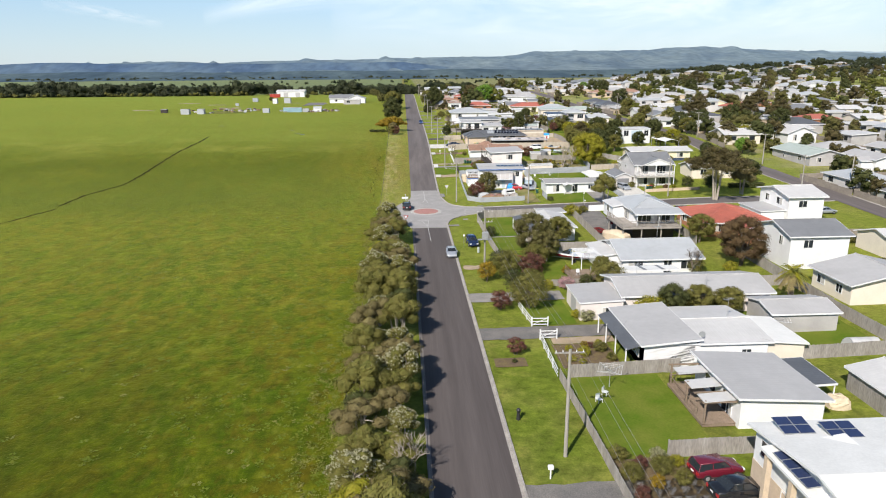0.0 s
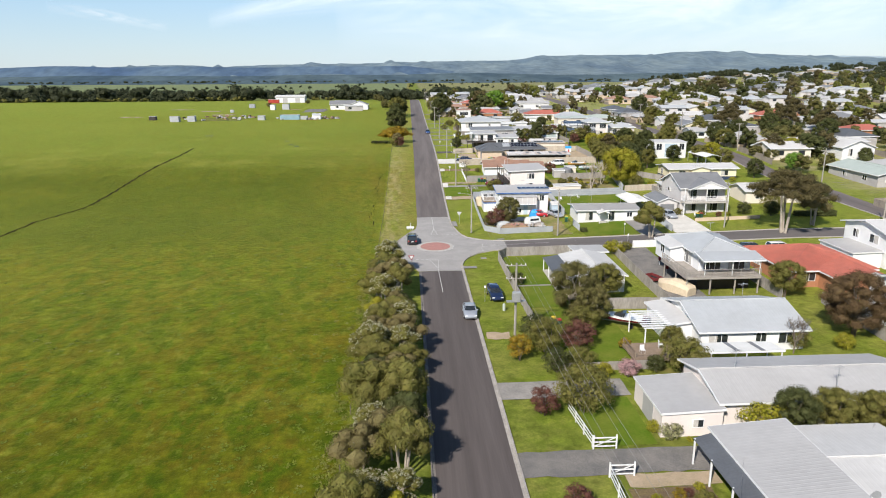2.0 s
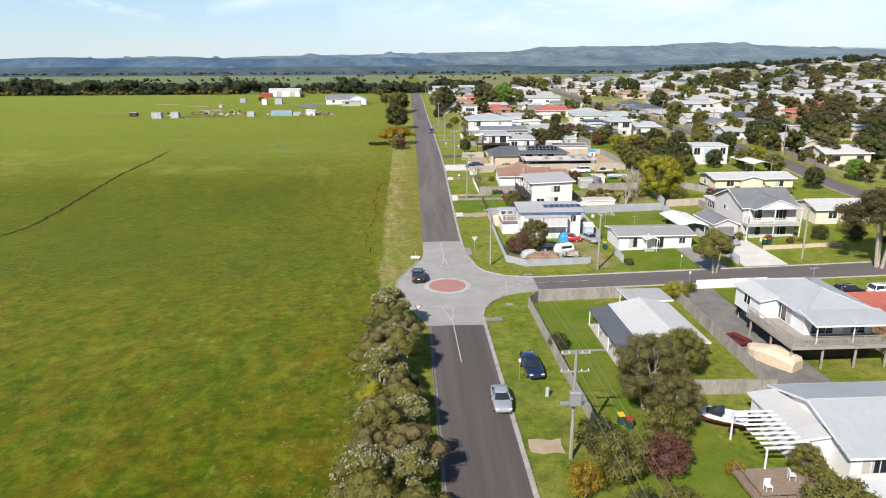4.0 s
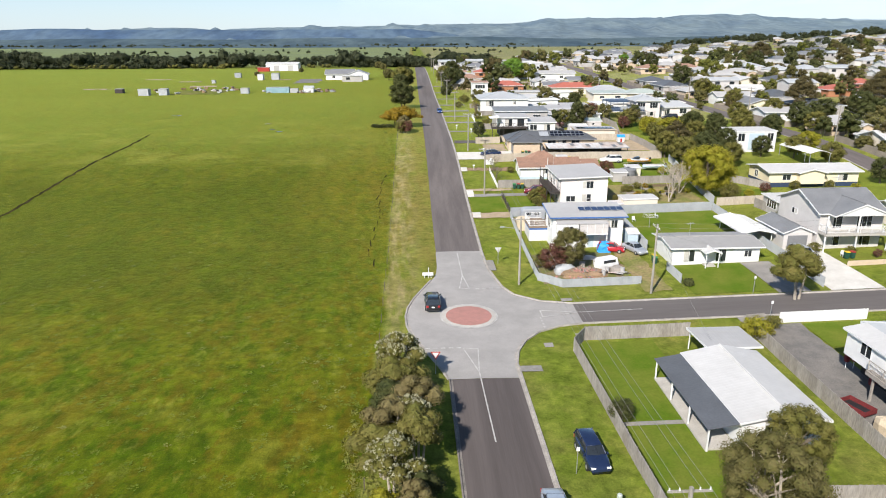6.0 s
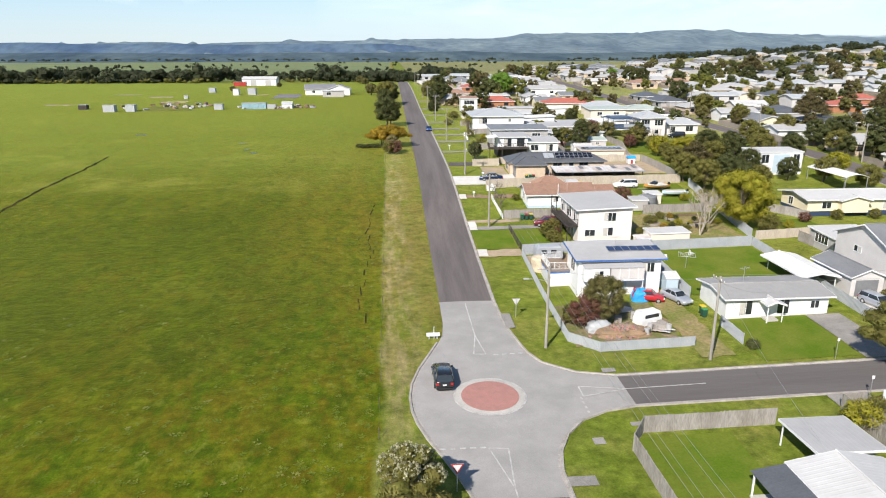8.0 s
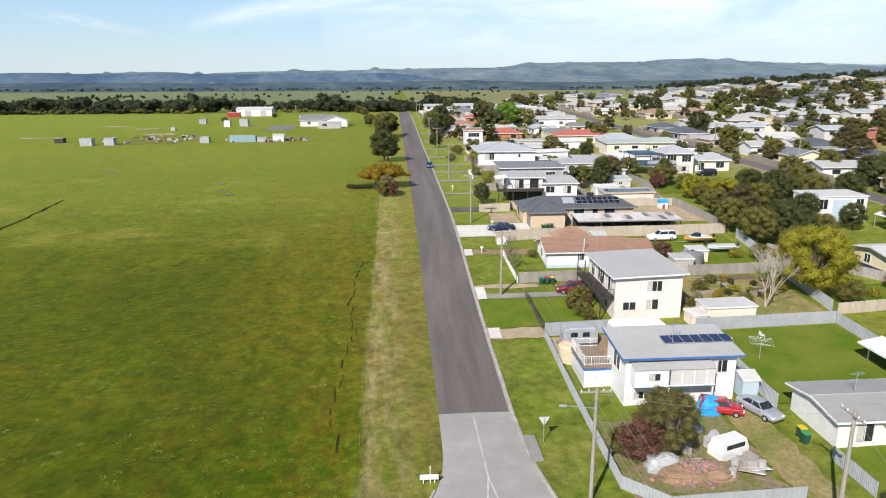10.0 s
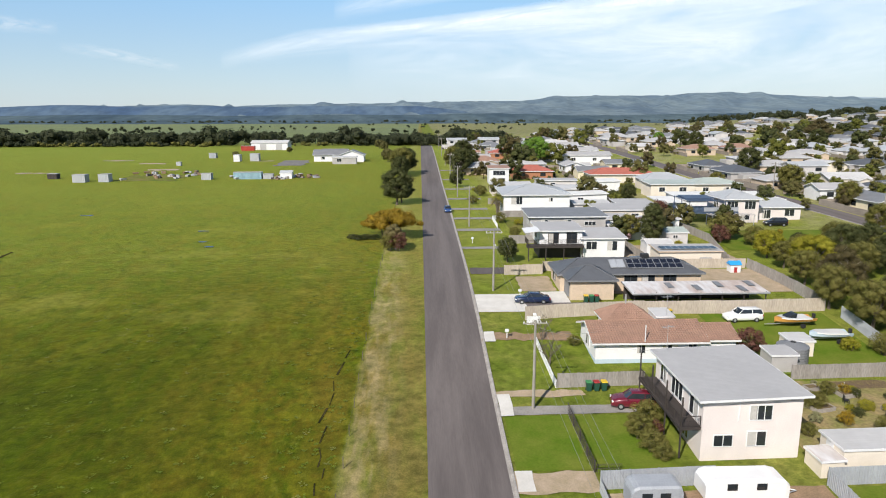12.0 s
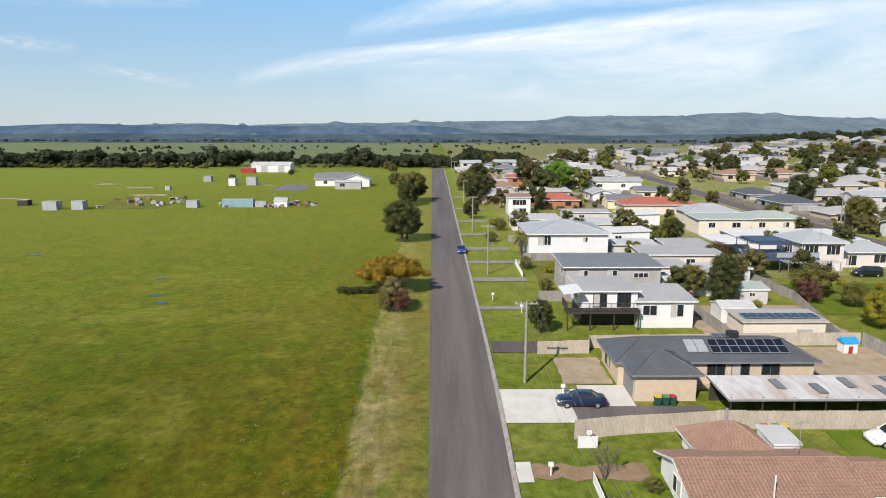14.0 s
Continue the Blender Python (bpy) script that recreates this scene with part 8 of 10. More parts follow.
FENCES = [
    ([(17.0, 62.4), (28.9, 62.9)], PALING, "weathered grey paling fence", 1.5, "paling"), ([(16.0, 62.2), (16.3, 50), (16.5, 36)], PALING, "weathered low timber fence along the verge", 1.2, "paling"), ([(21.6, 47.5), (29.2, 47.5)], PALING, "weathered grey paling fence", 1.6, "paling"),
    ([(41.4, 64.4), (55.3, 64.8), (55.0, 78.0)], PALING, "weathered grey paling fence", 1.6, "paling"), ([(16.0, 72.6), (15.8, 62.4)], WHITE, "white post and rail fence", 1.15, "rail"), ([(15.8, 77.0), (15.2, 83.5)], WHITE, "white post and rail fence", 1.1, "rail"),
    ([(16.6, 86.0), (16.6, 92.0), (26.8, 91.8)], PALING, "low weathered garden fence", 1.0, "paling"), ([(27.0, 110.6), (35.4, 110.0)], PALING, "weathered grey paling fence", 1.6, "paling"), ([(35.4, 110.0), (35.6, 125), (35.9, 139.6)], PALING, "long weathered paling fence", 1.6, "paling"),
    ([(15.9, 104), (15.6, 116), (15.3, 135.6), (17.0, 138.0), (28.8, 138.0)], PALING, "weathered paling fence round the corner block", 1.6, "paling"), ([(40.2, 140.2), (50.5, 140.2)], WHITE, "white painted low fence", 1.3, "paling"), ([(36.0, 139.8), (38.2, 140.0)], PALING, "short weathered timber fence", 1.4, "paling"),
    ([(15.5, 185.0), (15.3, 171), (15.2, 156.2), (18.0, 153.3), (28.5, 153.3)], STEEL_FENCE, "grey corrugated steel fence", 1.15, "steel"), ([(33.7, 153.0), (33.6, 158.0)], STEEL_FENCE, "short grey steel fence", 1.3, "steel"), ([(33.7, 166.5), (33.9, 184.4)], STEEL_FENCE, "grey steel side fence", 1.5, "steel"),
    ([(33.9, 184.6), (51.6, 184.6)], STEEL_FENCE, "grey-violet steel back fence", 1.6, "steel"), ([(51.7, 184.6), (51.4, 166), (51.0, 149.5)], STEEL_FENCE, "grey steel side fence", 1.4, "steel"), ([(15.6, 185.3), (25.0, 185.4)], STEEL_FENCE, "grey steel fence behind the caravans", 1.7, "steel"),
    ([(15.7, 187.6), (15.5, 197.4)], DARKWOOD, "black wire mesh fence", 1.1, "mesh"), ([(15.7, 187.6), (18.0, 187.5)], DARKWOOD, "short black wire mesh fence", 0.8, "mesh"), ([(15.5, 202.3), (24.8, 202.5)], PALING, "weathered grey paling fence", 1.6, "paling"), ([(15.3, 202.3), (14.9, 213.4)], WHITE, "low white painted fence", 0.9, "paling"),
    ([(14.7, 218.2), (16.4, 218.2)], WHITE, "short white picket fence", 1.1, "paling"), ([(14.7, 219.6), (20, 220.4), (28.2, 221.2), (41, 221.0), (55.6, 221.4)], PALING_NEW, "tall pine paling fence", 1.8, "paling"), ([(14.3, 239.0), (20.4, 239.2), (20.8, 240.9), (38, 241.4), (54.4, 241.6)], PALING_NEW, "tall pine paling fence", 1.6, "paling"),
    ([(54.6, 241.4), (55.6, 232), (55.8, 221.6)], PALING, "weathered timber back fence", 1.7, "paling"), ([(41.0, 203.0), (53.2, 203.2)], PALING, "weathered grey paling fence", 1.6, "paling"), ([(56.4, 219), (56.0, 211), (53.4, 188.0)], STEEL_FENCE, "dark green-grey steel fence", 1.6, "steel"), ([(53.6, 187.2), (66, 188.0)], PALING_NEW, "pale timber back fence", 1.5, "paling"),
    ([(17.6, 278), (17.6, 288.5), (21, 290)], WHITE, "low white rendered garden wall", 0.9, "paling"), ([(18, 262), (38, 262.2)], PALING, "weathered timber side fence", 1.6, "paling"), ([(39, 242), (39, 262)], PALING, "weathered timber side fence", 1.6, "paling"), ([(52, 241.8), (57, 262), (56, 276)], PALING, "weathered timber back fence", 1.6, "paling"), ([(19.5, 291.5), (40, 291.8)], PALING, "weathered timber side fence", 1.6, "paling"), ([(19, 313), (56, 313.5)], PALING, "weathered timber side fence", 1.6, "paling"), ([(56.5, 292), (57, 330)], PALING, "weathered timber back fence", 1.6, "paling"),
    ([(55.3, 78.2), (56.5, 110)], PALING, "weathered timber back fence", 1.6, "paling"), ([(47.6, 88.5), (56.0, 88.5)], PALING, "weathered timber back fence", 1.6, "paling"), ([(52.0, 112.0), (52.4, 139.0)], PALING, "weathered timber side fence", 1.6, "paling"), ([(60, 186), (61, 178), (74, 178.5)], PALING, "weathered timber back fence", 1.6, "paling"), ([(68.5, 197), (62, 205), (58, 212)], PALING, "weathered timber back fence", 1.5, "paling"),
    ([(58.4, 156.2), (72, 156.4)], BRICK_C, "low brick front wall", 0.7, "paling"),
]
for p_, m, lab, h_, k_ in FENCES:
    fence(p_, m, lab, h_, k_, "fences of the gardens")


def wire_fence(x, y0, y1, step):
    t = thing("wire_fence", x, y0, "post and wire fence along the paddock", "fence")
    z0 = t.location.z
    ys = np.arange(y0, y1, step)
    for y in ys:
        g = G()
        z = H(x, y) - z0
        g.tube((0, y - y0, z - 0.3), (0, y - y0, z + 1.1), 0.04, n=5)
        part("post", g, BARK, t)
    for k in (0.6, 1.0):
        g = G()
        g.loft([[(a, y - y0, H(x, y) - z0 + k + b) for a, b in ((0, 0.004), (0.004, -0.003), (-0.004, -0.003))] for y in ys])
        part("wire", g, DARK, t)


wire_fence(-5.6, 24, 420, 5.0)


def gate(x, y, w, label):
    t = thing("gate", x, y, label, "gate", group="white gates")
    for u in (0, w):
        g = G()
        g.box(u - 0.06, u + 0.06, -0.06, 0.06, -0.2, 1.35)
        part("post", g, WHITE, t)
    for z in (0.25, 0.65, 1.05):
        g = G()
        g.box(0.06, w - 0.06, -0.03, 0.03, z, z + 0.1)
        part("rail", g, WHITE, t)
    g = G()
    g.tube((0.06, 0, 0.3), (w - 0.06, 0, 1.1), 0.04, n=4)
    part("brace", g, WHITE, t)


gate(15.8, 76.7, 2.0, "white timber gate of a gravel driveway")
gate(16.0, 72.6, 2.0, "white timber gate of a gravel driveway")


# ---- power poles and wires ----
def power_pole(x, y, h=9.6, arms=1, lamp=False, transformer=False, rz=0.0):
    t = thing("power_pole", x, y, "weathered timber power pole" + (" with a transformer" if transformer else " with a street lamp" if lamp else " with a crossarm"), "power pole", rz, "power poles")
    g = G()
    g.tube((0, 0, -0.5), (0, 0, h), 0.17, 0.12, 10)
    part("pole", g, POLE, t)
    for i in range(arms):
        z = h - 0.35 - i * 1.6
        g = G()
        g.box(-1.2, 1.2, 0.1, 0.2, z - 0.06, z + 0.06)
        a = part("crossarm", g, POLE, t)
        for u in (-1.1, -0.55, 0.55, 1.1):
            gi = G()
            gi.tube((u, 0.15, z + 0.06), (u, 0.15, z + 0.22), 0.05, 0.035, 6)
            part("insulator", gi, WHITE, a)
    if lamp:
        g = G()
        g.tube((0, 0, h - 1.6), (-2.2, 0, h - 1.3), 0.035, n=5)
        a = part("lamp_arm", g, STEEL, t)
        g = G()
        g.box(-2.75, -2.15, -0.12, 0.12, h - 1.36, h - 1.22, 0.04)
        part("lamp_head", g, STEEL, a)
    if transformer:
        g = G()
        g.box(-0.5, 0.5, -0.75, -0.15, h - 4.6, h - 3.4, 0.08)
        part("transformer", g, STEEL, t)
        g = G()
        g.box(-1.1, 1.1, -0.2, 0.2, h - 4.8, h - 4.65)
        part("platform", g, STEEL, t)
    return t


POLES = [(13.3, 0.0, 9.6), (13.3, 48.4, 9.6), (12.7, 100.6, 9.9), (12.4, 155.0, 9.4), (12.25, 198.3, 9.2), (11.7, 231.0, 9.0), (11.6, 280.0, 9.0), (11.6, 328.0, 9.0), (11.5, 376.0, 9.0), (11.4, 424.0, 9.0), (11.3, 472, 9.0), (11.2, 520, 9.0)]
for i, (x, y, h_) in enumerate(POLES):
    power_pole(x, y, h_, 2 if i == 2 else 1, i == 3, i == 2)
SIDE = [(28.7, 150.1, 9.2), (62.0, 151.0, 9.0), (94.0, 150.6, 9.0)]
for x, y, h_ in SIDE:
    power_pole(x, y, h_, 1, False, False, 90)
BACK = [(105.5, 150.0, 9.0), (105.6, 190.0, 9.0), (105.6, 236, 9.0), (105.6, 282, 9.0), (105.6, 330, 9.0)]
for x, y, h_ in BACK:
    power_pole(x, y, h_, 1)


def wire(a, b, sag, label="thin overhead power wire", r=0.009):
    g = G()
    a, b = Vector(a), Vector(b)
    n = 14
    ring = []
    for i in range(n + 1):
        u = i / n
        p = a.lerp(b, u) - Vector((0, 0, sag * 4 * u * (1 - u)))
        ring.append([p + Vector((0, 0, r)), p + Vector((r, r * 0.3, -r)), p + Vector((-r, -r * 0.3, -r))])
    g.loft(ring)
    return solo("wire", g, WIRE, label, "wire", "overhead wires")


for q, dxs in ((POLES, (-1.1, -0.55, 0.55, 1.1)), (BACK, (-1.1, 1.1))):
    for a, b in zip(q, q[1:]):
        for u in dxs:
            wire((a[0] + u, a[1] + 0.15, H(a[0], a[1]) + a[2] - 0.13), (b[0] + u, b[1] + 0.15, H(b[0], b[1]) + b[2] - 0.13), 0.7)
for a, b in zip(SIDE, SIDE[1:]):
    for u in (-1.1, 1.1):
        wire((a[0], a[1] + u, H(a[0], a[1]) + a[2] - 0.13), (b[0], b[1] + u, H(b[0], b[1]) + b[2] - 0.13), 0.7)
for (ax, ay, az), (bx, by, bz) in (((12.4, 155, 9.0), (28.7, 150.1, 9.0)), ((28.7, 150.1, 8.8), (28.0, 131, 2.9)), ((28.7, 150.1, 8.6), (41, 160, 2.9)), ((13.3, 48.4, 8.8), (29.4, 56, 3.2)), ((13.3, 48.4, 8.8), (25.4, 70, 3.0)), ((12.25, 198.3, 8.6), (24.8, 199, 5.4)), ((12.25, 198.3, 8.6), (21, 208, 3.6))):
    wire((ax, ay, H(ax, ay) + az), (bx, by, H(bx, by) + bz), 0.5, "thin service wire to a house", 0.01)


# ---- vehicles ----
LIGHT_RED = mat("tail_lamp", (0.35, 0.02, 0.02), 0.3, None, 1, 10, 0.1, 0.0)
LIGHT_CLEAR = mat("head_lamp", (0.75, 0.77, 0.78), 0.15, None, 1, 10, 0.1, 0.0)


def car(name, label, x, y, rz, body_mat, L=4.5, Wd=1.8, Ht=1.45, kind="sedan", category="car", plate=True, z=None):
    """A road vehicle; its front points along its own +x."""
    t = thing(name, x, y, label, category, rz, z=z)
    hw = Wd / 2
    belt = Ht * 0.63
    tops = {"sedan": ((-0.5, 0.5), (-0.485, 0.6), (-0.46, 0.68), (-0.3, 0.7), (-0.2, 0.7), (0.18, 0.68), (0.3, 0.64), (0.44, 0.56), (0.49, 0.45), (0.5, 0.36)),
            "wagon": ((-0.5, 0.45), (-0.49, 0.6), (-0.47, 0.68), (-0.3, 0.69), (0.0, 0.69), (0.2, 0.68), (0.32, 0.62), (0.45, 0.54), (0.49, 0.44), (0.5, 0.36)),
            "ute": ((-0.5, 0.4), (-0.495, 0.56), (-0.48, 0.62), (-0.2, 0.63), (-0.1, 0.66), (0.15, 0.68), (0.28, 0.66), (0.45, 0.6), (0.49, 0.45), (0.5, 0.36))}[kind]
    rings = []
    for s, k in tops:
        zt, zb = Ht * k, 0.24
        w = hw * (1 - 0.16 * max(0, abs(s) - 0.36) / 0.14)
        rings.append([(s * L, v * w, q) for v, q in ((-0.9, zb), (-1, zb + 0.18), (-1, zt - 0.14), (-0.9, zt - 0.02), (-0.5, zt), (0.5, zt), (0.9, zt - 0.02), (1, zt - 0.14), (1, zb + 0.18), (0.9, zb))])
    g = G()
    g.loft(rings)
    part("body", g, body_mat, t, smooth=True)
    r0, r1, f1, f0 = {"sedan": (-0.36, -0.2, 0.08, 0.22), "wagon": (-0.485, -0.44, 0.08, 0.22), "ute": (-0.12, -0.09, 0.12, 0.24)}[kind]
    g = G()
    zb, zt = belt, Ht - 0.05
    lo = [(r0 * L, -hw * 0.9, zb), (f0 * L, -hw * 0.88, zb), (f0 * L + 0.12, 0, zb), (f0 * L, hw * 0.88, zb), (r0 * L, hw * 0.9, zb)]
    hi = [(r1 * L, -hw * 0.72, zt), (f1 * L, -hw * 0.7, zt), (f1 * L + 0.06, 0, zt + 0.01), (f1 * L, hw * 0.7, zt), (r1 * L, hw * 0.72, zt)]
    g.loft([lo, hi])
    part("window_glass", g, GLASS, t)
    g = G()
    g.loft([[(p[0] + (0.02 if p[0] > 0 else -0.02), p[1] * 1.03, p[2]) for p in hi], [(p[0] * 0.96, p[1] * 0.88, Ht) for p in hi]])
    part("roof", g, body_mat, t, smooth=True)
    for a, b in ((lo[0], hi[0]), (lo[1], hi[1]), (lo[3], hi[3]), (lo[4], hi[4])):
        g = G()
        g.tube((a[0], a[1] * 1.02, a[2]), (b[0], b[1] * 1.02, b[2]), 0.05, 0.04, 5)
        part("pillar", g, body_mat, t)
    for s in (-1, 1):
        g = G()
        mx = (r1 + f1) / 2 * L
        g.tube((mx, s * hw * 0.9, zb), (mx, s * hw * 0.73, zt), 0.04, n=5)
        part("pillar", g, body_mat, t)
        g = G()
        g.box(f0 * L - 0.25, f0 * L - 0.1, s * (hw + 0.06) - 0.08, s * (hw + 0.06) + 0.08, zb - 0.02, zb + 0.12, 0.02)
        part("mirror", g, body_mat, t)
        g = G()
        g.box(0.455 * L, 0.493 * L, s * hw * 0.68 - 0.18, s * hw * 0.68 + 0.18, Ht * 0.4, Ht * 0.48)
        part("headlight", g, LIGHT_CLEAR, t)
        g = G()
        g.box(-0.502 * L, -0.475 * L, s * hw * 0.74 - 0.13, s * hw * 0.74 + 0.13, Ht * 0.42, Ht * 0.56)
        part("tail_light", g, LIGHT_RED, t)
        for wx in (-0.3, 0.31):
            g = G()
            g.tube((wx * L, s * (hw - 0.2), 0.32), (wx * L, s * (hw + 0.02), 0.32), 0.32, n=16)
            w = part("wheel", g, RUBBER, t)
            g = G()
            g.tube((wx * L, s * (hw + 0.0), 0.32), (wx * L, s * (hw + 0.035), 0.32), 0.2, 0.17, n=10)
            part("rim", g, STEEL, w)
    g = G()
    g.box(-0.507 * L, -0.49 * L, -0.19, 0.19, Ht * 0.4, Ht * 0.48)
    part("number_plate", g, WHITE, t)
    g = G()
    g.box(-0.505 * L, -0.46 * L, -hw * 0.85, hw * 0.85, 0.3, 0.46)
    part("bumper", g, DARK, t)
    if kind == "ute":
        g = G()
        g.box(-0.47 * L, -0.14 * L, -hw * 0.85, hw * 0.85, Ht * 0.55, Ht * 0.64)
        part("tray_cover", g, DARK, t)
    return t


P_BLACK, P_NAVY, P_SILVER = paint("black_paint", (0.012, 0.013, 0.016)), paint("navy_paint", (0.012, 0.022, 0.06)), paint("silver_paint", (0.42, 0.45, 0.5), 0.3, 0.4)
P_RED, P_WHITE, P_BLUE, P_MAROON = paint("red_paint", (0.4, 0.02, 0.03)), paint("car_white", (0.8, 0.8, 0.8)), paint("blue_paint", (0.03, 0.07, 0.2)), paint("maroon_paint", (0.13, 0.012, 0.025))
car("car", "black wagon driving away through the roundabout", 0.55, 148.6, 91, P_BLACK, 4.7, 1.9, 1.72, "wagon")
car("car", "dark blue wagon parked on the grass verge", 12.35, 117.0, -86, P_NAVY, 4.6, 1.8, 1.55, "wagon")
car("car", "silver sedan parked beside the kerb", 8.1, 110.2, -91, P_SILVER, 4.6, 1.8, 1.45, "sedan")
car("car", "dark red hatchback on a gravel driveway", 24.4, 44.9, 8, P_MAROON, 4.1, 1.75, 1.5, "wagon")
car("car", "black sedan on a gravel driveway", 25.0, 42.2, 6, P_BLACK, 4.6, 1.8, 1.45, "sedan")
car("car", "navy sedan on a pale concrete driveway", 16.6, 225.9, 178, P_NAVY, 4.9, 1.85, 1.45, "sedan")
car("car", "maroon wagon on a grassy driveway", 22.4, 198.2, 172, P_MAROON, 4.7, 1.85, 1.7, "wagon")
car("car", "blue sedan parked beside the kerb", 7.7, 300.5, -90, P_BLUE, 4.5, 1.8, 1.45, "sedan")
car("car", "white wagon with a roof load on a lawn", 43.0, 218.6, 183, P_WHITE, 4.8, 1.85, 1.7, "wagon")
car("car", "red hatchback in a junk-filled yard", 28.2, 166.4, -20, P_RED, 4.0, 1.7, 1.45, "wagon")
car("car", "silver sedan behind a steel fence", 31.6, 165.8, -70, P_SILVER, 4.4, 1.75, 1.42, "sedan")
car("car", "black four-wheel drive on a lawn edge", 78.4, 277.4, 178, P_BLACK, 4.8, 1.9, 1.8, "wagon")
car("car", "silver wagon on a pale driveway", 54.6, 160.6, -80, P_SILVER, 4.4, 1.8, 1.5, "wagon")
car("car", "white wagon behind the red-roofed house", 64.5, 135.2, 5, P_WHITE, 4.6, 1.8, 1.6, "wagon")
car("car", "black hatchback behind the red-roofed house", 59.8, 135.6, 4, P_BLACK, 4.2, 1.75, 1.5, "wagon")
car("car", "silver sedan in a back street", 88.0, 131.6, 6, P_SILVER, 4.5, 1.8, 1.45, "sedan")


def boat(x, y, rz, label, hull_mat, L=5.6, Wd=2.1, cabin=True):
    t = thing("boat", x, y, label, "boat", rz)
    rings = []
    for s in np.linspace(-0.5, 0.5, 9):
        w = Wd / 2 * (1 - max(0, (s - 0.05) / 0.46) ** 2.2)
        sheer = 1.25 + 0.3 * max(0, s) ** 1.0
        rings.append([(s * L, -w, sheer), (s * L, -w * 0.85, 0.85), (s * L, 0, 0.55 + 0.5 * max(0, s - 0.2)), (s * L, w * 0.85, 0.85), (s * L, w, sheer), (s * L, w * 0.8, sheer - 0.02), (s * L, 0, sheer - (0.3 if s < 0.1 else 0.0)), (s * L, -w * 0.8, sheer - 0.02)])
    g = G()
    g.loft(rings)
    part("hull", g, hull_mat, t)
    g = G()
    g.loft([[(r[0][0], v * 1.02, q) for v, q in ((r[0][1], r[0][2] - 0.12), (r[4][1], r[4][2] - 0.12), (r[4][1], r[4][2] + 0.03), (r[0][1], r[0][2] + 0.03))] for r in rings[1:8]], cap=False)
    part("gunwale", g, P_WHITE, t)
    if cabin:
        g = G()
        g.loft([[(0.02 * L, -0.7, 1.25), (0.25 * L, -0.5, 1.4), (0.25 * L, 0.5, 1.4), (0.02 * L, 0.7, 1.25)], [(-0.02 * L, -0.6, 1.85), (0.06 * L, -0.45, 1.85), (0.06 * L, 0.45, 1.85), (-0.02 * L, 0.6, 1.85)]])
        part("windscreen", g, GLASS, t)
    g = G()
    g.box(-0.56 * L, -0.5 * L, -0.2, 0.2, 0.7, 1.6, 0.05)
    part("outboard_motor", g, DARK, t)
    g = G()
    g.box(-0.45 * L, 0.75 * L, -0.06, 0.06, 0.42, 0.52)
    part("trailer_beam", g, STEEL, t)
    for s in (-1, 1):
        g = G()
        g.tube((-0.15 * L, s * 0.85, 0.3), (-0.15 * L, s * 1.05, 0.3), 0.3, n=12)
        part("wheel", g, RUBBER, t)
    return t


boat(27.4, 104.5, 155, "white and maroon cabin boat on a trailer", P_MAROON, 5.6, 2.2)
boat(48.6, 216.6, 185, "white and orange boat on a trailer", mat("orange_hull", (0.5, 0.25, 0.06), 0.4, None, 1, 8, 0.1, 0.0), 5.2, 2.0)
boat(50.6, 212.2, 182, "pale green runabout boat on a trailer", PALEBLUE, 5.0, 1.9, False)


def caravan(x, y, rz, label, L, Wd, Ht, material):
    t = thing("caravan", x, y, label, "caravan", rz)
    rings = []
    for s, k in ((-0.5, 0.75), (-0.47, 0.94), (-0.4, 1.0), (0.35, 1.0), (0.45, 0.9), (0.5, 0.7)):
        z = 0.45 + (Ht - 0.45) * k
        w = Wd / 2 * (0.94 if abs(s) > 0.45 else 1.0)
        rings.append([(s * L, -w, 0.45), (s * L, -w, z - 0.15), (s * L, -w * 0.85, z), (s * L, w * 0.85, z), (s * L, w, z - 0.15), (s * L, w, 0.45)])
    g = G()
    g.loft(rings)
    part("body", g, material, t, smooth=False)
    for u in (-0.25, 0.1):
        for s in (-1, 1):
            g = G()
            lo, hi = sorted((s * Wd / 2, s * (Wd / 2 + 0.03)))
            g.box(u * L, u * L + 0.8, lo, hi, 1.25, 1.8)
            part("window", g, GLASS, t)
    for s in (-1, 1):
        g = G()
        g.tube((0, s * (Wd / 2 - 0.22), 0.3), (0, s * (Wd / 2 - 0.02), 0.3), 0.3, n=12)
        part("wheel", g, RUBBER, t)
    g = G()
    g.tube((0.5 * L, -0.5, 0.5), (0.68 * L, 0, 0.45), 0.05, n=5)
    g.tube((0.5 * L, 0.5, 0.5), (0.68 * L, 0, 0.45), 0.05, n=5)
    part("drawbar", g, STEEL, t)


caravan(19.0, 182.9, 180, "small grey caravan in a side yard", 4.0, 2.1, 2.3, STEEL_FENCE)
caravan(26.3, 183.7, 0, "long white caravan behind the house", 6.6, 2.3, 2.1, P_WHITE)


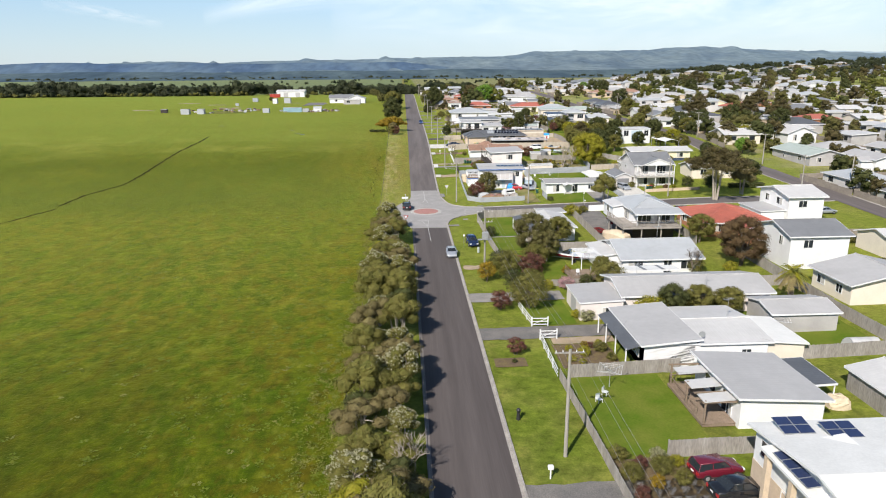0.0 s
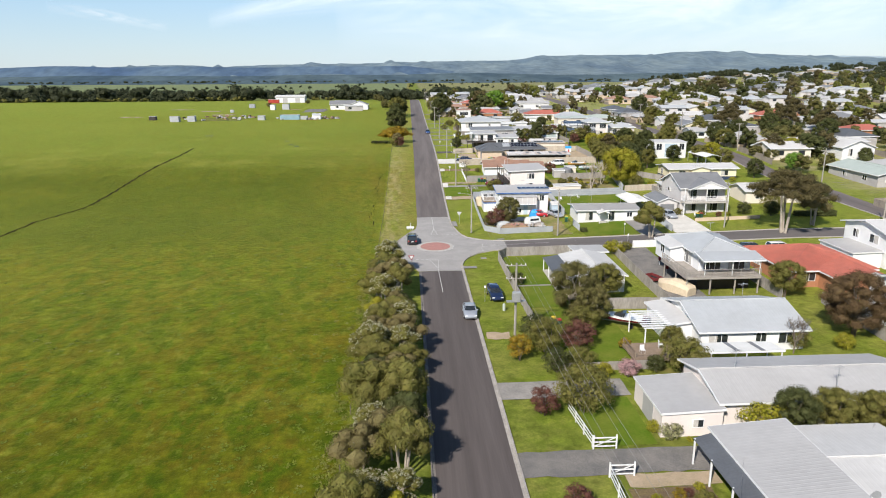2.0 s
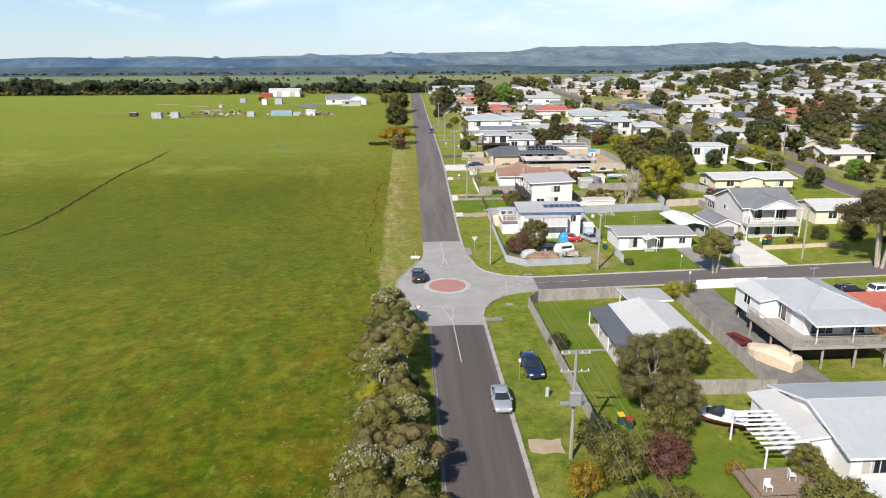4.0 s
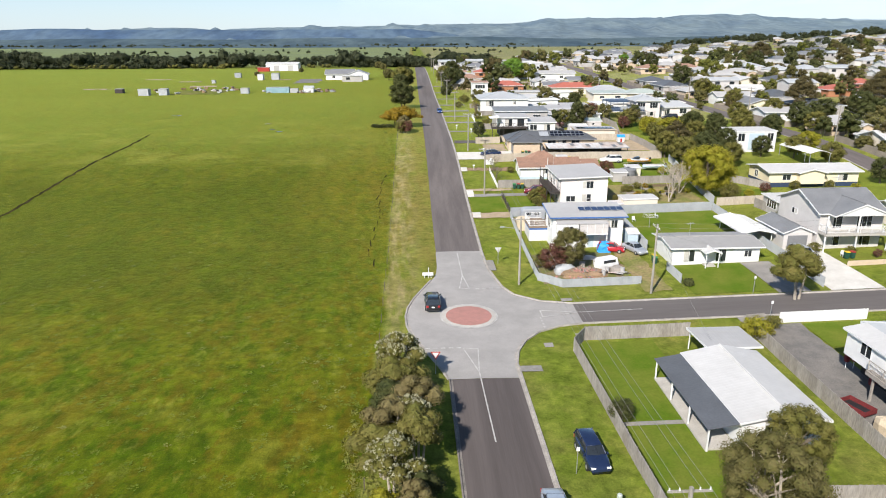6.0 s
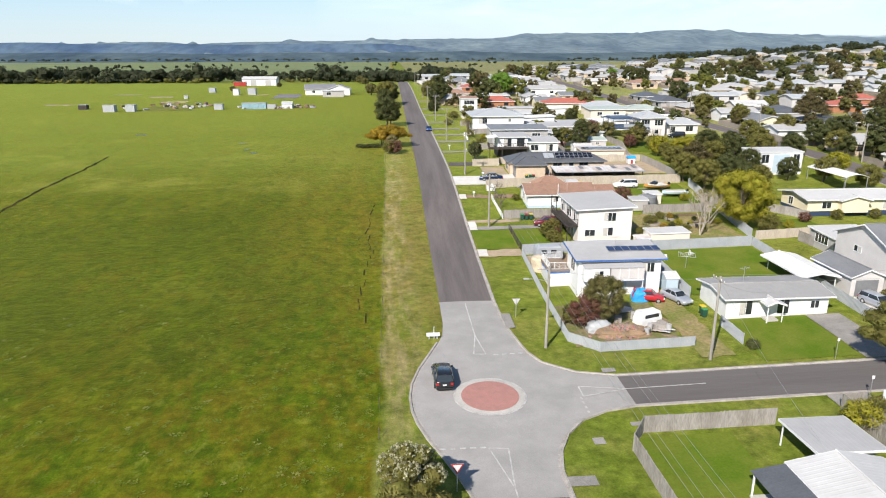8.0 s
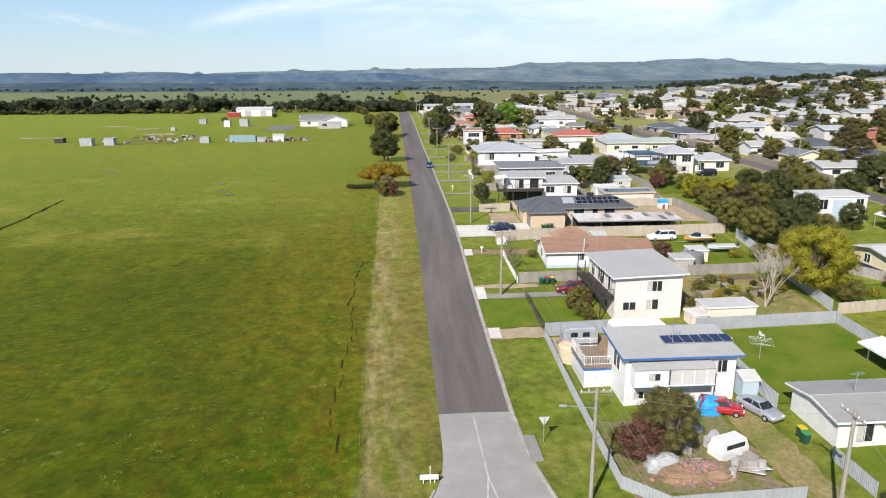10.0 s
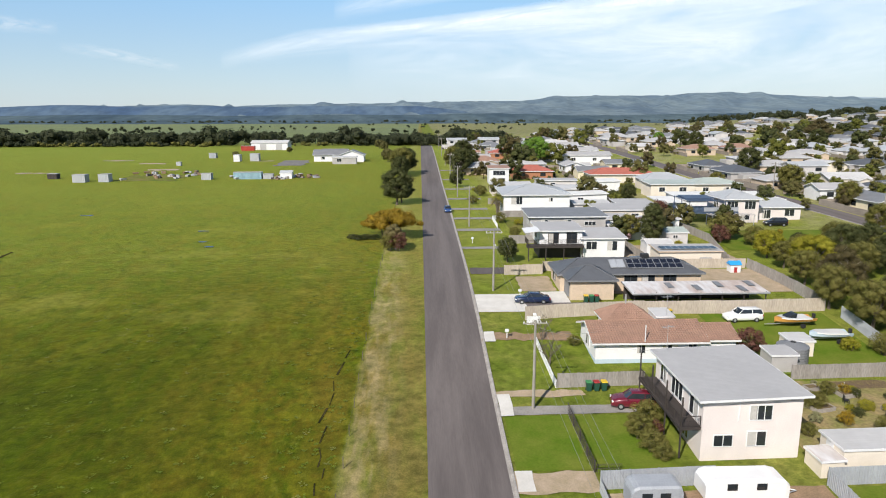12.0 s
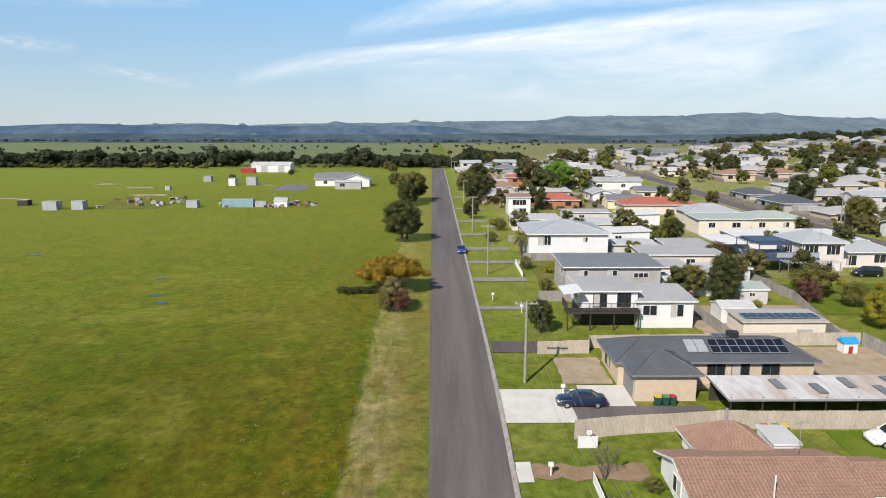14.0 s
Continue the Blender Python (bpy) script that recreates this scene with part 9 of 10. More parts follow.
# ---- small things ----
def bin_(x, y, lid, label, rz=0):
    t = thing("wheelie_bin", x, y, label, "bin", rz, "wheelie bins")
    g = G()
    g.loft([[(-0.22, -0.26, 0.08), (0.22, -0.26, 0.08), (0.22, 0.26, 0.08), (-0.22, 0.26, 0.08)], [(-0.29, -0.34, 1.0), (0.29, -0.34, 1.0), (0.29, 0.34, 1.0), (-0.29, 0.34, 1.0)]])
    part("body", g, BIN_GREEN, t)
    g = G()
    g.box(-0.31, 0.31, -0.38, 0.36, 1.0, 1.1, 0.04)
    part("lid", g, lid, t)
    for s in (-1, 1):
        g = G()
        g.tube((s * 0.2, 0.3, 0.1), (s * 0.26, 0.3, 0.1), 0.1, n=10)
        part("wheel", g, RUBBER, t)


BIN_GREEN = mat("bin_green", (0.015, 0.07, 0.045), 0.6, None, 1, 8, 0.1, 0.0)
LID_RED, LID_YELLOW, LID_GREEN = mat("lid_red", (0.35, 0.03, 0.03), 0.5, None, 1, 8, 0.1, 0.0), mat("lid_yellow", (0.65, 0.45, 0.03), 0.5, None, 1, 8, 0.1, 0.0), mat("lid_green", (0.05, 0.25, 0.09), 0.5, None, 1, 8, 0.1, 0.0)
for x, y, m, c in ((18.6, 201.5, LID_GREEN, "green"), (19.4, 201.5, LID_RED, "red"), (20.2, 201.5, LID_YELLOW, "yellow"), (24.1, 225.6, LID_YELLOW, "yellow"), (24.9, 225.6, LID_GREEN, "green"), (25.6, 225.6, LID_RED, "red"), (32.0, 219.9, LID_RED, "red"), (33.0, 219.9, LID_GREEN, "green"), (33.8, 219.9, LID_YELLOW, "yellow"), (60.0, 159.0, LID_YELLOW, "yellow"), (60.8, 159.0, LID_RED, "red"), (32.8, 160.5, LID_GREEN, "green"), (33.0, 161.4, LID_YELLOW, "yellow"), (18.5, 105.6, LID_YELLOW, "yellow"), (19.0, 104.8, LID_RED, "red")):
    bin_(x, y, m, "green wheelie bin with a %s lid" % c)


def letterbox(x, y, label):
    t = thing("letterbox", x, y, label, "letterbox")
    g = G()
    g.box(-0.05, 0.05, -0.05, 0.05, -0.1, 0.9)
    part("post", g, WHITE, t)
    g = G()
    g.box(-0.22, 0.22, -0.16, 0.16, 0.9, 1.2, 0.04)
    part("box", g, WHITE, t)


for x, y in ((11.4, 45.4), (11.6, 214.2), (15.2, 228.0), (15.8, 218.9), (11.0, 262.5), (14.6, 256.0)):
    letterbox(x, y, "white letterbox on a post")
t = thing("garden_ornament", 10.4, 54.6, "small dark garden pump on the verge", "garden ornament")
g = G()
g.tube((0, 0, 0), (0, 0, 0.8), 0.2, 0.14, 8)
part("body", g, DARK, t)
g = G()
g.ball((0, 0, 0.95), 0.22)
part("top", g, DARK, t)


def give_way(x, y, rz, label):
    t = thing("road_sign", x, y, label, "road sign", rz)
    g = G()
    g.tube((0, 0, -0.2), (0, 0, 2.5), 0.04, n=6)
    part("post", g, STEEL, t)
    for k, m, o, nm in ((0.5, LID_RED, 0.0, "border"), (0.34, WHITE, 0.012, "face"), (0.505, ROOF_PALE, -0.014, "back_plate")):
        g = G()
        pts = [(-k, -0.05 - o, 2.15 + k * 0.58), (k, -0.05 - o, 2.15 + k * 0.58), (0, -0.05 - o, 2.15 - k * 1.16)]
        g.loft([pts, [(p[0], p[1] + 0.02, p[2]) for p in pts]])
        part(nm, g, m, t)


give_way(0.35, 131.6, 0, "triangular red and white give way sign")
give_way(10.6, 163.4, 180, "triangular give way sign seen from behind")


def low_sign(x, y, label, w=1.5):
    t = thing("road_sign", x, y, label, "road sign", 0)
    for s in (-1, 1):
        g = G()
        g.box(s * w * 0.3 - 0.04, s * w * 0.3 + 0.04, -0.04, 0.04, -0.2, 0.75)
        part("post", g, WHITE, t)
    g = G()
    g.box(-w / 2, w / 2, -0.08, -0.04, 0.35, 0.8)
    part("board", g, WHITE, t)
    g = G()
    g.tube((0.1, 0, 0.0), (0.1, 0, 1.5), 0.05, n=6)
    part("marker_post", g, WHITE, t)


low_sign(0.2, 158.2, "low white direction board beside the roundabout")
for x, y in ((41.3, 145.6 + 3.0), (39.5, 141.0), (10.7, 115.2)):
    t = thing("street_sign", x, y, "small sign on a steel post", "road sign")
    g = G()
    g.tube((0, 0, -0.2), (0, 0, 2.4), 0.035, n=6)
    part("post", g, STEEL, t)
    g = G()
    g.box(-0.13, 0.13, -0.06, -0.03, 2.05, 2.4)
    part("board", g, WHITE, t)
for x, y in ((12.9, 111.4),):
    t = thing("telephone_pillar", x, y, "pale green service pillar on the verge", "service pillar")
    g = G()
    g.tube((0, 0, 0), (0, 0, 0.9), 0.2, 0.2, 10)
    part("body", g, ROOF_GREEN, t)
    g = G()
    g.ball((0, 0, 0.9), 0.2, (1, 1, 0.6))
    part("cap", g, ROOF_GREEN, t)

MAROON = mat("dark_red_canvas", (0.16, 0.02, 0.022), 0.8, None, 1.5, 9, 0.2, 0.2)
TARP = mat("blue_tarpaulin", (0.02, 0.25, 0.6), 0.55, (0.03, 0.32, 0.7), 1.5, 6, 0.15, 0.3)
BEIGE_TARP = mat("beige_tarpaulin", (0.6, 0.5, 0.36), 0.7, None, 1.0, 6, 0.12, 0.3)


def lump(name, x, y, size, material, label, category, seed=1, z=0.0):
    """A covered or heaped thing with a sagging, creased surface."""
    rnd = random.Random(seed)
    t = thing(name, x, y, label, category)
    g = G()
    sx, sy, sz = size
    rings = []
    for i in range(9):
        a = (i / 8) * math.pi / 2
        r = math.cos(a) ** 0.6 if i < 8 else 0.08
        zz = math.sin(a) ** 0.8
        rings.append([(sx / 2 * r * math.copysign(abs(math.cos(b)) ** 0.6, math.cos(b)) * rnd.uniform(0.92, 1.06), sy / 2 * r * math.copysign(abs(math.sin(b)) ** 0.6, math.sin(b)) * rnd.uniform(0.92, 1.06), z + sz * zz * rnd.uniform(0.93, 1.04)) for b in [6.2832 * j / 16 for j in range(16)]])
    g.loft(rings)
    part("cover", g, material, t, smooth=False)
    return t


t = thing("covered_boat", 38.8, 117.0, "boat under a taut beige tarpaulin", "boat", 30)
g = G()
rb = random.Random(4)
g.loft([[(-w, y, 0.1), (w, y, 0.1), (w * 1.03, y, h * 0.7), (w * 0.7, y + rb.uniform(-0.1, 0.1), h), (0, y, h * 1.06 + rb.uniform(0, 0.08)), (-w * 0.7, y + rb.uniform(-0.1, 0.1), h), (-w * 1.03, y, h * 0.7)] for y, w, h in ((-2.9, 0.95, 1.2), (-2.7, 1.1, 1.45), (-1.2, 1.2, 1.75), (0.2, 1.2, 1.8), (1.4, 1.1, 1.5), (2.3, 0.75, 1.3), (2.9, 0.25, 1.1))])
part("cover", g, BEIGE_TARP, t)
lump("tarpaulin_heap", 27.2, 166.6, (2.2, 1.8, 1.6), TARP, "heap under a bright blue tarpaulin", "tarpaulin", 5)
lump("water_bladder", 40.4, 54.4, (2.2, 2.0, 1.1), BEIGE_TARP, "heap under a pale tarpaulin", "tarpaulin", 6)
t = lump("junk_heap", 21.8, 157.2, (6.4, 2.8, 0.9), DIRT, "heap of broken red bricks, rubble and timber", "rubble", 7)
rr = random.Random(12)
for nm, m, n_, size in (("brick_rubble", REDBRICK, 170, 0.16), ("concrete_rubble", OLD_CONCRETE, 70, 0.2), ("broken_timber", WOOD, 34, 0.5)):
    g = G()
    for i in range(n_):
        u, v = rr.gauss(0, 1.35), rr.gauss(0, 0.6)
        z = 0.95 * max(0.0, 1 - (u / 3.3) ** 2 - (v / 1.5) ** 2)
        q = pose(u, v, z + 0.02, rr.uniform(-35, 35), rr.uniform(-35, 35), rr.uniform(0, 180))
        w, d, e = size * rr.uniform(0.8, 1.6), (0.1 if nm == "broken_timber" else size) * rr.uniform(0.6, 1.0), 0.09
        g.add([q @ Vector((x * w, y * d, z_ * e)) for z_ in (-1, 1) for y in (-1, 1) for x in (-1, 1)], [(0, 2, 3, 1), (4, 5, 7, 6), (0, 1, 5, 4), (2, 6, 7, 3), (0, 4, 6, 2), (1, 3, 7, 5)])
    part(nm, g, m, t)["kind"] = "stuff"
lump("wrapped_heap", 19.4, 158.4, (3.0, 1.8, 1.3), ROOF_BLUEGREY, "heap of scrap under grey-white sheeting", "tarpaulin", 9)
t = thing("truck_canopy", 25.6, 159.8, "old white truck canopy dumped in the yard", "canopy", 20)
g = G()
g.loft([[(-1.5, -0.8, z0), (1.5, -0.8, z0), (1.5, 0.8, z0), (-1.5, 0.8, z0)] if z0 < 1 else [(-1.3, -0.65, z0), (1.3, -0.65, z0), (1.3, 0.65, z0), (-1.3, 0.65, z0)] for z0 in (0.0, 0.7, 1.55)])
part("shell", g, WHITE, t)
g = G()
g.box(-1.0, 1.0, -0.78, -0.74, 0.95, 1.35)
part("side_window", g, GLASS, t)
t = thing("box_trailer", 37.4, 122.0, "red box trailer parked against the fence", "trailer", 20)
g = G()
for a_, b_, c_, d_ in ((-0.8, 0.8, -1.3, -1.24), (-0.8, 0.8, 1.24, 1.3), (-0.8, -0.74, -1.24, 1.24), (0.74, 0.8, -1.24, 1.24)):
    g.box(a_, b_, c_, d_, 0.4, 0.85)
part("tray_side", g, MAROON, t)
g = G()
g.box(-0.76, 0.76, -1.26, 1.26, 0.36, 0.44)
part("tray_floor", g, DARK, t)
for sx_ in (-0.86, 0.86):
    g = G()
    g.tube((sx_ - 0.08, 0, 0.3), (sx_ + 0.08, 0, 0.3), 0.3, n=14)
    part("tyre", g, RUBBER, t)
for x, y in ((41.1, 129.4), (41.9, 129.4), (40.6, 124.9)):
    t = thing("garden_umbrella", x, y, "closed dark red garden umbrella on its pole", "umbrella", group="closed umbrellas by the deck house")
    g = G()
    g.tube((0, 0, 0), (0, 0, 2.5), 0.03, n=6)
    part("pole", g, WHITE, t)
    g = G()
    g.loft([[(r * math.cos(0.785 * i) * (1 + 0.25 * (i % 2)), r * math.sin(0.785 * i) * (1 + 0.25 * (i % 2)), z) for i in range(8)] for r, z in ((0.2, 0.9), (0.24, 1.3), (0.13, 2.0), (0.03, 2.45))])
    part("canopy", g, MAROON, t)
t = thing("water_tank", 16.9, 179.0, "round beige water tank", "water tank")
g = G()
g.loft([[(r * math.cos(6.2832 * i / 24), r * math.sin(6.2832 * i / 24), z) for i in range(24)] for r, z in ((1.25, -0.2), (1.25, 0.5), (1.2, 0.52), (1.2, 1.1), (1.25, 1.12), (1.25, 1.75), (1.1, 1.95), (0.3, 2.05))])
part("tank", g, BEIGE_TARP, t)
g = G()
g.tube((0, 0, 2.0), (0, 0, 2.12), 0.35, 0.3, 12)
part("lid", g, BEIGE_TARP, t)

t = thing("water_tank", 43.4, 207.4, "squat dark grey corrugated water tank", "water tank")
g = G()
g.loft([[(r * math.cos(6.2832 * i / 24), r * math.sin(6.2832 * i / 24), z) for i in range(24)] for r, z in [(1.7 + 0.03 * (k % 2), -0.2 + 0.15 * k) for k in range(15)] + [(0.25, 2.25)]])
part("tank", g, ROOF_MID, t)
g = G()
g.tube((0, 0, 2.2), (0, 0, 2.34), 0.3, 0.26, 12)
part("lid", g, DARK, t)

for x, y, w, d in ((40.5, 196.5, 2.2, 1.2), (44.6, 199.4, 1.8, 1.8), (47.6, 196.0, 2.6, 1.1), (41.8, 200.6, 1.4, 1.0)):
    t = thing("raised_planter", x, y, "weathered timber planter box full of soil", "planter", 12, "planters in the back yard")
    for a_, b_, c_, e_ in ((-w / 2, w / 2, -d / 2, -d / 2 + 0.06), (-w / 2, w / 2, d / 2 - 0.06, d / 2), (-w / 2, -w / 2 + 0.06, -d / 2 + 0.06, d / 2 - 0.06), (w / 2 - 0.06, w / 2, -d / 2 + 0.06, d / 2 - 0.06)):
        g = G()
        g.box(a_, b_, c_, e_, -0.1, 0.45)
        part("board", g, GREYDECK, t)
    g = G()
    g.box(-w / 2 + 0.06, w / 2 - 0.06, -d / 2 + 0.06, d / 2 - 0.06, 0, 0.38)
    part("soil", g, MULCH, t)
ry = random.Random(29)
for i in range(14):
    plant(("shrub_green", "shrub_olive", "shrub_silver", "shrub_dark")[i % 4], ry.uniform(36.5, 51.5), ry.uniform(193, 202), ry.uniform(0.35, 0.75))
for x, y, a_ in ((45.8, 194.4, 20), (47.0, 193.8, 130), (43.6, 197.6, 75)):
    t = thing("garden_chair", x, y, "dark plastic garden chair on the grass", "chair", a_, "chairs in the back yard")
    g = G()
    g.box(-0.25, 0.25, -0.25, 0.25, 0.4, 0.45)
    part("seat", g, DARK, t)
    g = G()
    g.box(-0.25, 0.25, 0.21, 0.25, 0.45, 0.9)
    part("backrest", g, DARK, t)
    for sx_ in (-0.22, 0.22):
        for sy_ in (-0.22, 0.22):
            g = G()
            g.tube((sx_, sy_, 0), (sx_, sy_, 0.41), 0.025, n=6)
            part("leg", g, DARK, t)

rj = random.Random(3)
for i in range(30):
    x, y = rj.uniform(17.8, 27.4), rj.uniform(155.4, 161.5)
    t = thing(rj.choice(("timber_offcut", "rusty_sheet", "drum", "crate")), x, y, "", "junk", rj.uniform(0, 180), "junk in the yard")
    kind_ = t.name.split(".")[0]
    g = G()
    if kind_ == "timber_offcut":
        g.box(-1.2, 1.2, -0.08, 0.08, 0.05, 0.15)
        tagged(t, "weathered timber offcut lying in the yard")
        part("board", g, WOOD, t)
    elif kind_ == "rusty_sheet":
        g.ribs((-1.0, -0.5, 0.2), (1.0, -0.5, 0.2), (1.0, 0.5, 0.5), (-1.0, 0.5, 0.5), 0.2)
        tagged(t, "leaning sheet of rusty corrugated steel")
        part("sheet", g, ROOF_RUST, t)
    elif kind_ == "drum":
        g.tube((0, 0, 0.0), (0, 0, 0.9), 0.3, n=14)
        tagged(t, "pale steel drum in the yard")
        part("drum_body", g, ROOF_GREY, t)
    else:
        g.box(-0.5, 0.5, -0.4, 0.4, 0, 0.7, 0.04)
        tagged(t, "pale crate of scrap in the yard")
        part("crate_body", g, GREYDECK, t)
house("shed", "small pale blue garden shed", 31.4, 33.0, 168.6, 171.0, 2.0, "gx", 0.4, PALEBLUE, ROOF_PALE, 0.1, category="shed")
for x, y, r in ((23.4, 163.4, 0), (25.2, 161.6, 60)):
    t = thing("dinghy", x, y, "upturned white dinghy in the yard", "boat", r)
    g = G()
    g.loft([[(s * 3.4, v * (1 - 3 * s * s), 0.15 + q * (1 - 2 * s * s)) for v, q in ((-0.65, 0.0), (-0.5, 0.45), (0, 0.62), (0.5, 0.45), (0.65, 0.0))] for s in (-0.5, -0.3, 0.0, 0.3, 0.5)])
    part("hull", g, ROOF_PALE, t)


def clothesline(x, y):
    t = thing("rotary_clothesline", x, y, "rotary steel clothesline on a lawn", "clothesline")
    g = G()
    g.tube((0, 0, -0.1), (0, 0, 2.1), 0.04, n=6)
    part("post", g, STEEL, t)
    for i in range(4):
        g = G()
        a = i * math.pi / 2 + 0.4
        g.tube((0, 0, 1.8), (1.7 * math.cos(a), 1.7 * math.sin(a), 2.1), 0.025, n=5)
        part("arm", g, STEEL, t)
    for r in (0.8, 1.2, 1.6):
        for i in range(4):
            a, b = i * math.pi / 2 + 0.4, (i + 1) * math.pi / 2 + 0.4
            g = G()
            g.tube((r * math.cos(a), r * math.sin(a), 1.85 + r * 0.15), (r * math.cos(b), r * math.sin(b), 1.85 + r * 0.15), 0.012, n=3)
            part("line", g, WHITE, t)


for x, y in ((37.5, 176.5), (44.0, 71.0), (20.5, 60.0)):
    clothesline(x, y)
for x, y, rz in ((36.0, 180.0, 0), (40.5, 181.5, 90), (18.6, 57.0, 20), (19.6, 58.4, 50), (26.0, 94.0, 0), (28.5, 95.2, 80), (45.0, 200.0, 30), (60.0, 159.8, 0)):
    t = thing("outdoor_chair", x, y, "pale outdoor chair", "chair", rz, z=H(x, y) + (0.9 if 92 < y < 96 else 0.0))
    tagged(t, "pale plastic outdoor chair on its legs")
    g = G()
    g.box(-0.25, 0.25, -0.25, 0.25, 0.4, 0.45)
    part("seat", g, WHITE, t)
    g = G()
    g.box(-0.25, 0.25, 0.22, 0.27, 0.45, 0.9)
    part("backrest", g, WHITE, t)
    for a in (-0.22, 0.22):
        for b in (-0.22, 0.22):
            g = G()
            g.box(a - 0.02, a + 0.02, b - 0.02, b + 0.02, 0, 0.4)
            part("leg", g, WHITE, t)
t = thing("playhouse", 51.4, 239.3, "small white playhouse with a blue roof", "playhouse")
g = G()
g.box(-0.8, 0.8, -0.7, 0.7, 0, 1.3)
part("wall", g, WHITE, t)
g = G()
g.loft([[(-0.95, -0.85, 1.28), (-0.95, 0, 1.85), (-0.95, 0.85, 1.28)], [(0.95, -0.85, 1.28), (0.95, 0, 1.85), (0.95, 0.85, 1.28)]])
part("roof", g, TARP, t)
g = G()
g.box(-0.25, 0.25, -0.73, -0.69, 0, 0.9)
part("door", g, LID_RED, t)
t = thing("greenhouse", 50.8, 66.0, "small rounded plastic greenhouse", "greenhouse")
g = G()
g.loft([[(u, 1.2 * math.cos(a), 1.5 * math.sin(a)) for a in [math.pi * i / 10 for i in range(11)]] for u in (-1.6, -0.5, 0.6, 1.6)], cap=True)
part("cover", g, ROOF_PALE, t)
for u in (-1.6, -0.5, 0.6, 1.6):
    g = G()
    g.loft([[(u + dx, 1.23 * math.cos(a), 1.54 * math.sin(a)) for dx in (-0.03, 0.03)] for a in [math.pi * i / 10 for i in range(11)]], cap=False, closed=False)
    part("hoop", g, STEEL, t)


def antenna(x, y, z, label="thin roof antenna on a mast"):
    t = thing("antenna", x, y, label, "antenna", 20, z=z)
    g = G()
    g.tube((0, 0, -0.3), (0, 0, 2.2), 0.025, n=5)
    part("mast", g, STEEL, t)
    g = G()
    g.tube((-0.7, 0, 2.0), (0.7, 0, 2.0), 0.02, n=4)
    b = part("boom", g, STEEL, t)
    for i in range(7):
        g = G()
        g.tube((-0.6 + i * 0.2, -0.35, 2.0), (-0.6 + i * 0.2, 0.35, 2.0), 0.012, n=4)
        part("element", g, STEEL, b)


for x, y, e in ((39, 80.0, 3.1), (31.0, 83.3, 3.6), (40.4, 101, 4.2), (38.5, 162.9, 3.0), (30, 211.0, 4.4), (25, 171, 5.1), (63, 169, 7.3), (78, 202.4, 3.7), (26, 200, 5.5), (36.5, 68.9, 3.6), (72, 281.5, 6.8), (46, 123, 6.6)):
    antenna(x, y, H(x, y) + e)
t = thing("satellite_dish", 31.5, 64.2, "small grey satellite dish on a roof edge", "satellite dish", z=H(31.5, 64.2) + 3.0)
g = G()
g.loft([[(r * math.cos(6.28 * i / 14), -0.1 + d, 0.5 + r * math.sin(6.28 * i / 14)) for i in range(14)] for r, d in ((0.38, 0.0), (0.3, 0.06), (0.15, 0.1), (0.02, 0.11))])
part("dish", g, STEEL, t)
g = G()
g.tube((0, 0.05, -0.2), (0, 0.05, 0.5), 0.03, n=5)
part("bracket", g, STEEL, t)
house("shed", "small pale flat-roofed garden shed", 43.6, 46.4, 208.2, 210.6, 1.9, "sN", 0.2, CREAM, ROOF_PALE, 0.1, category="shed")
house("shed", "dark weathered garden shed", 39.5, 42.4, 204.5, 207.0, 2.0, "sN", 0.2, GREYWALL, ROOF_GREY, 0.1, category="shed")
house("shed", "white garden shed with a sheet roof", 30.4, 32.6, 215.2, 218.2, 2.0, "sN", 0.2, WHITE, ROOF_PALE, 0.1, category="shed")
house("shed", "small shed behind the deck house", 41.0, 45.6, 250.5, 254, 2.2, "gx", 0.5, WHITE, ROOF_PALE, 0.1, category="shed")
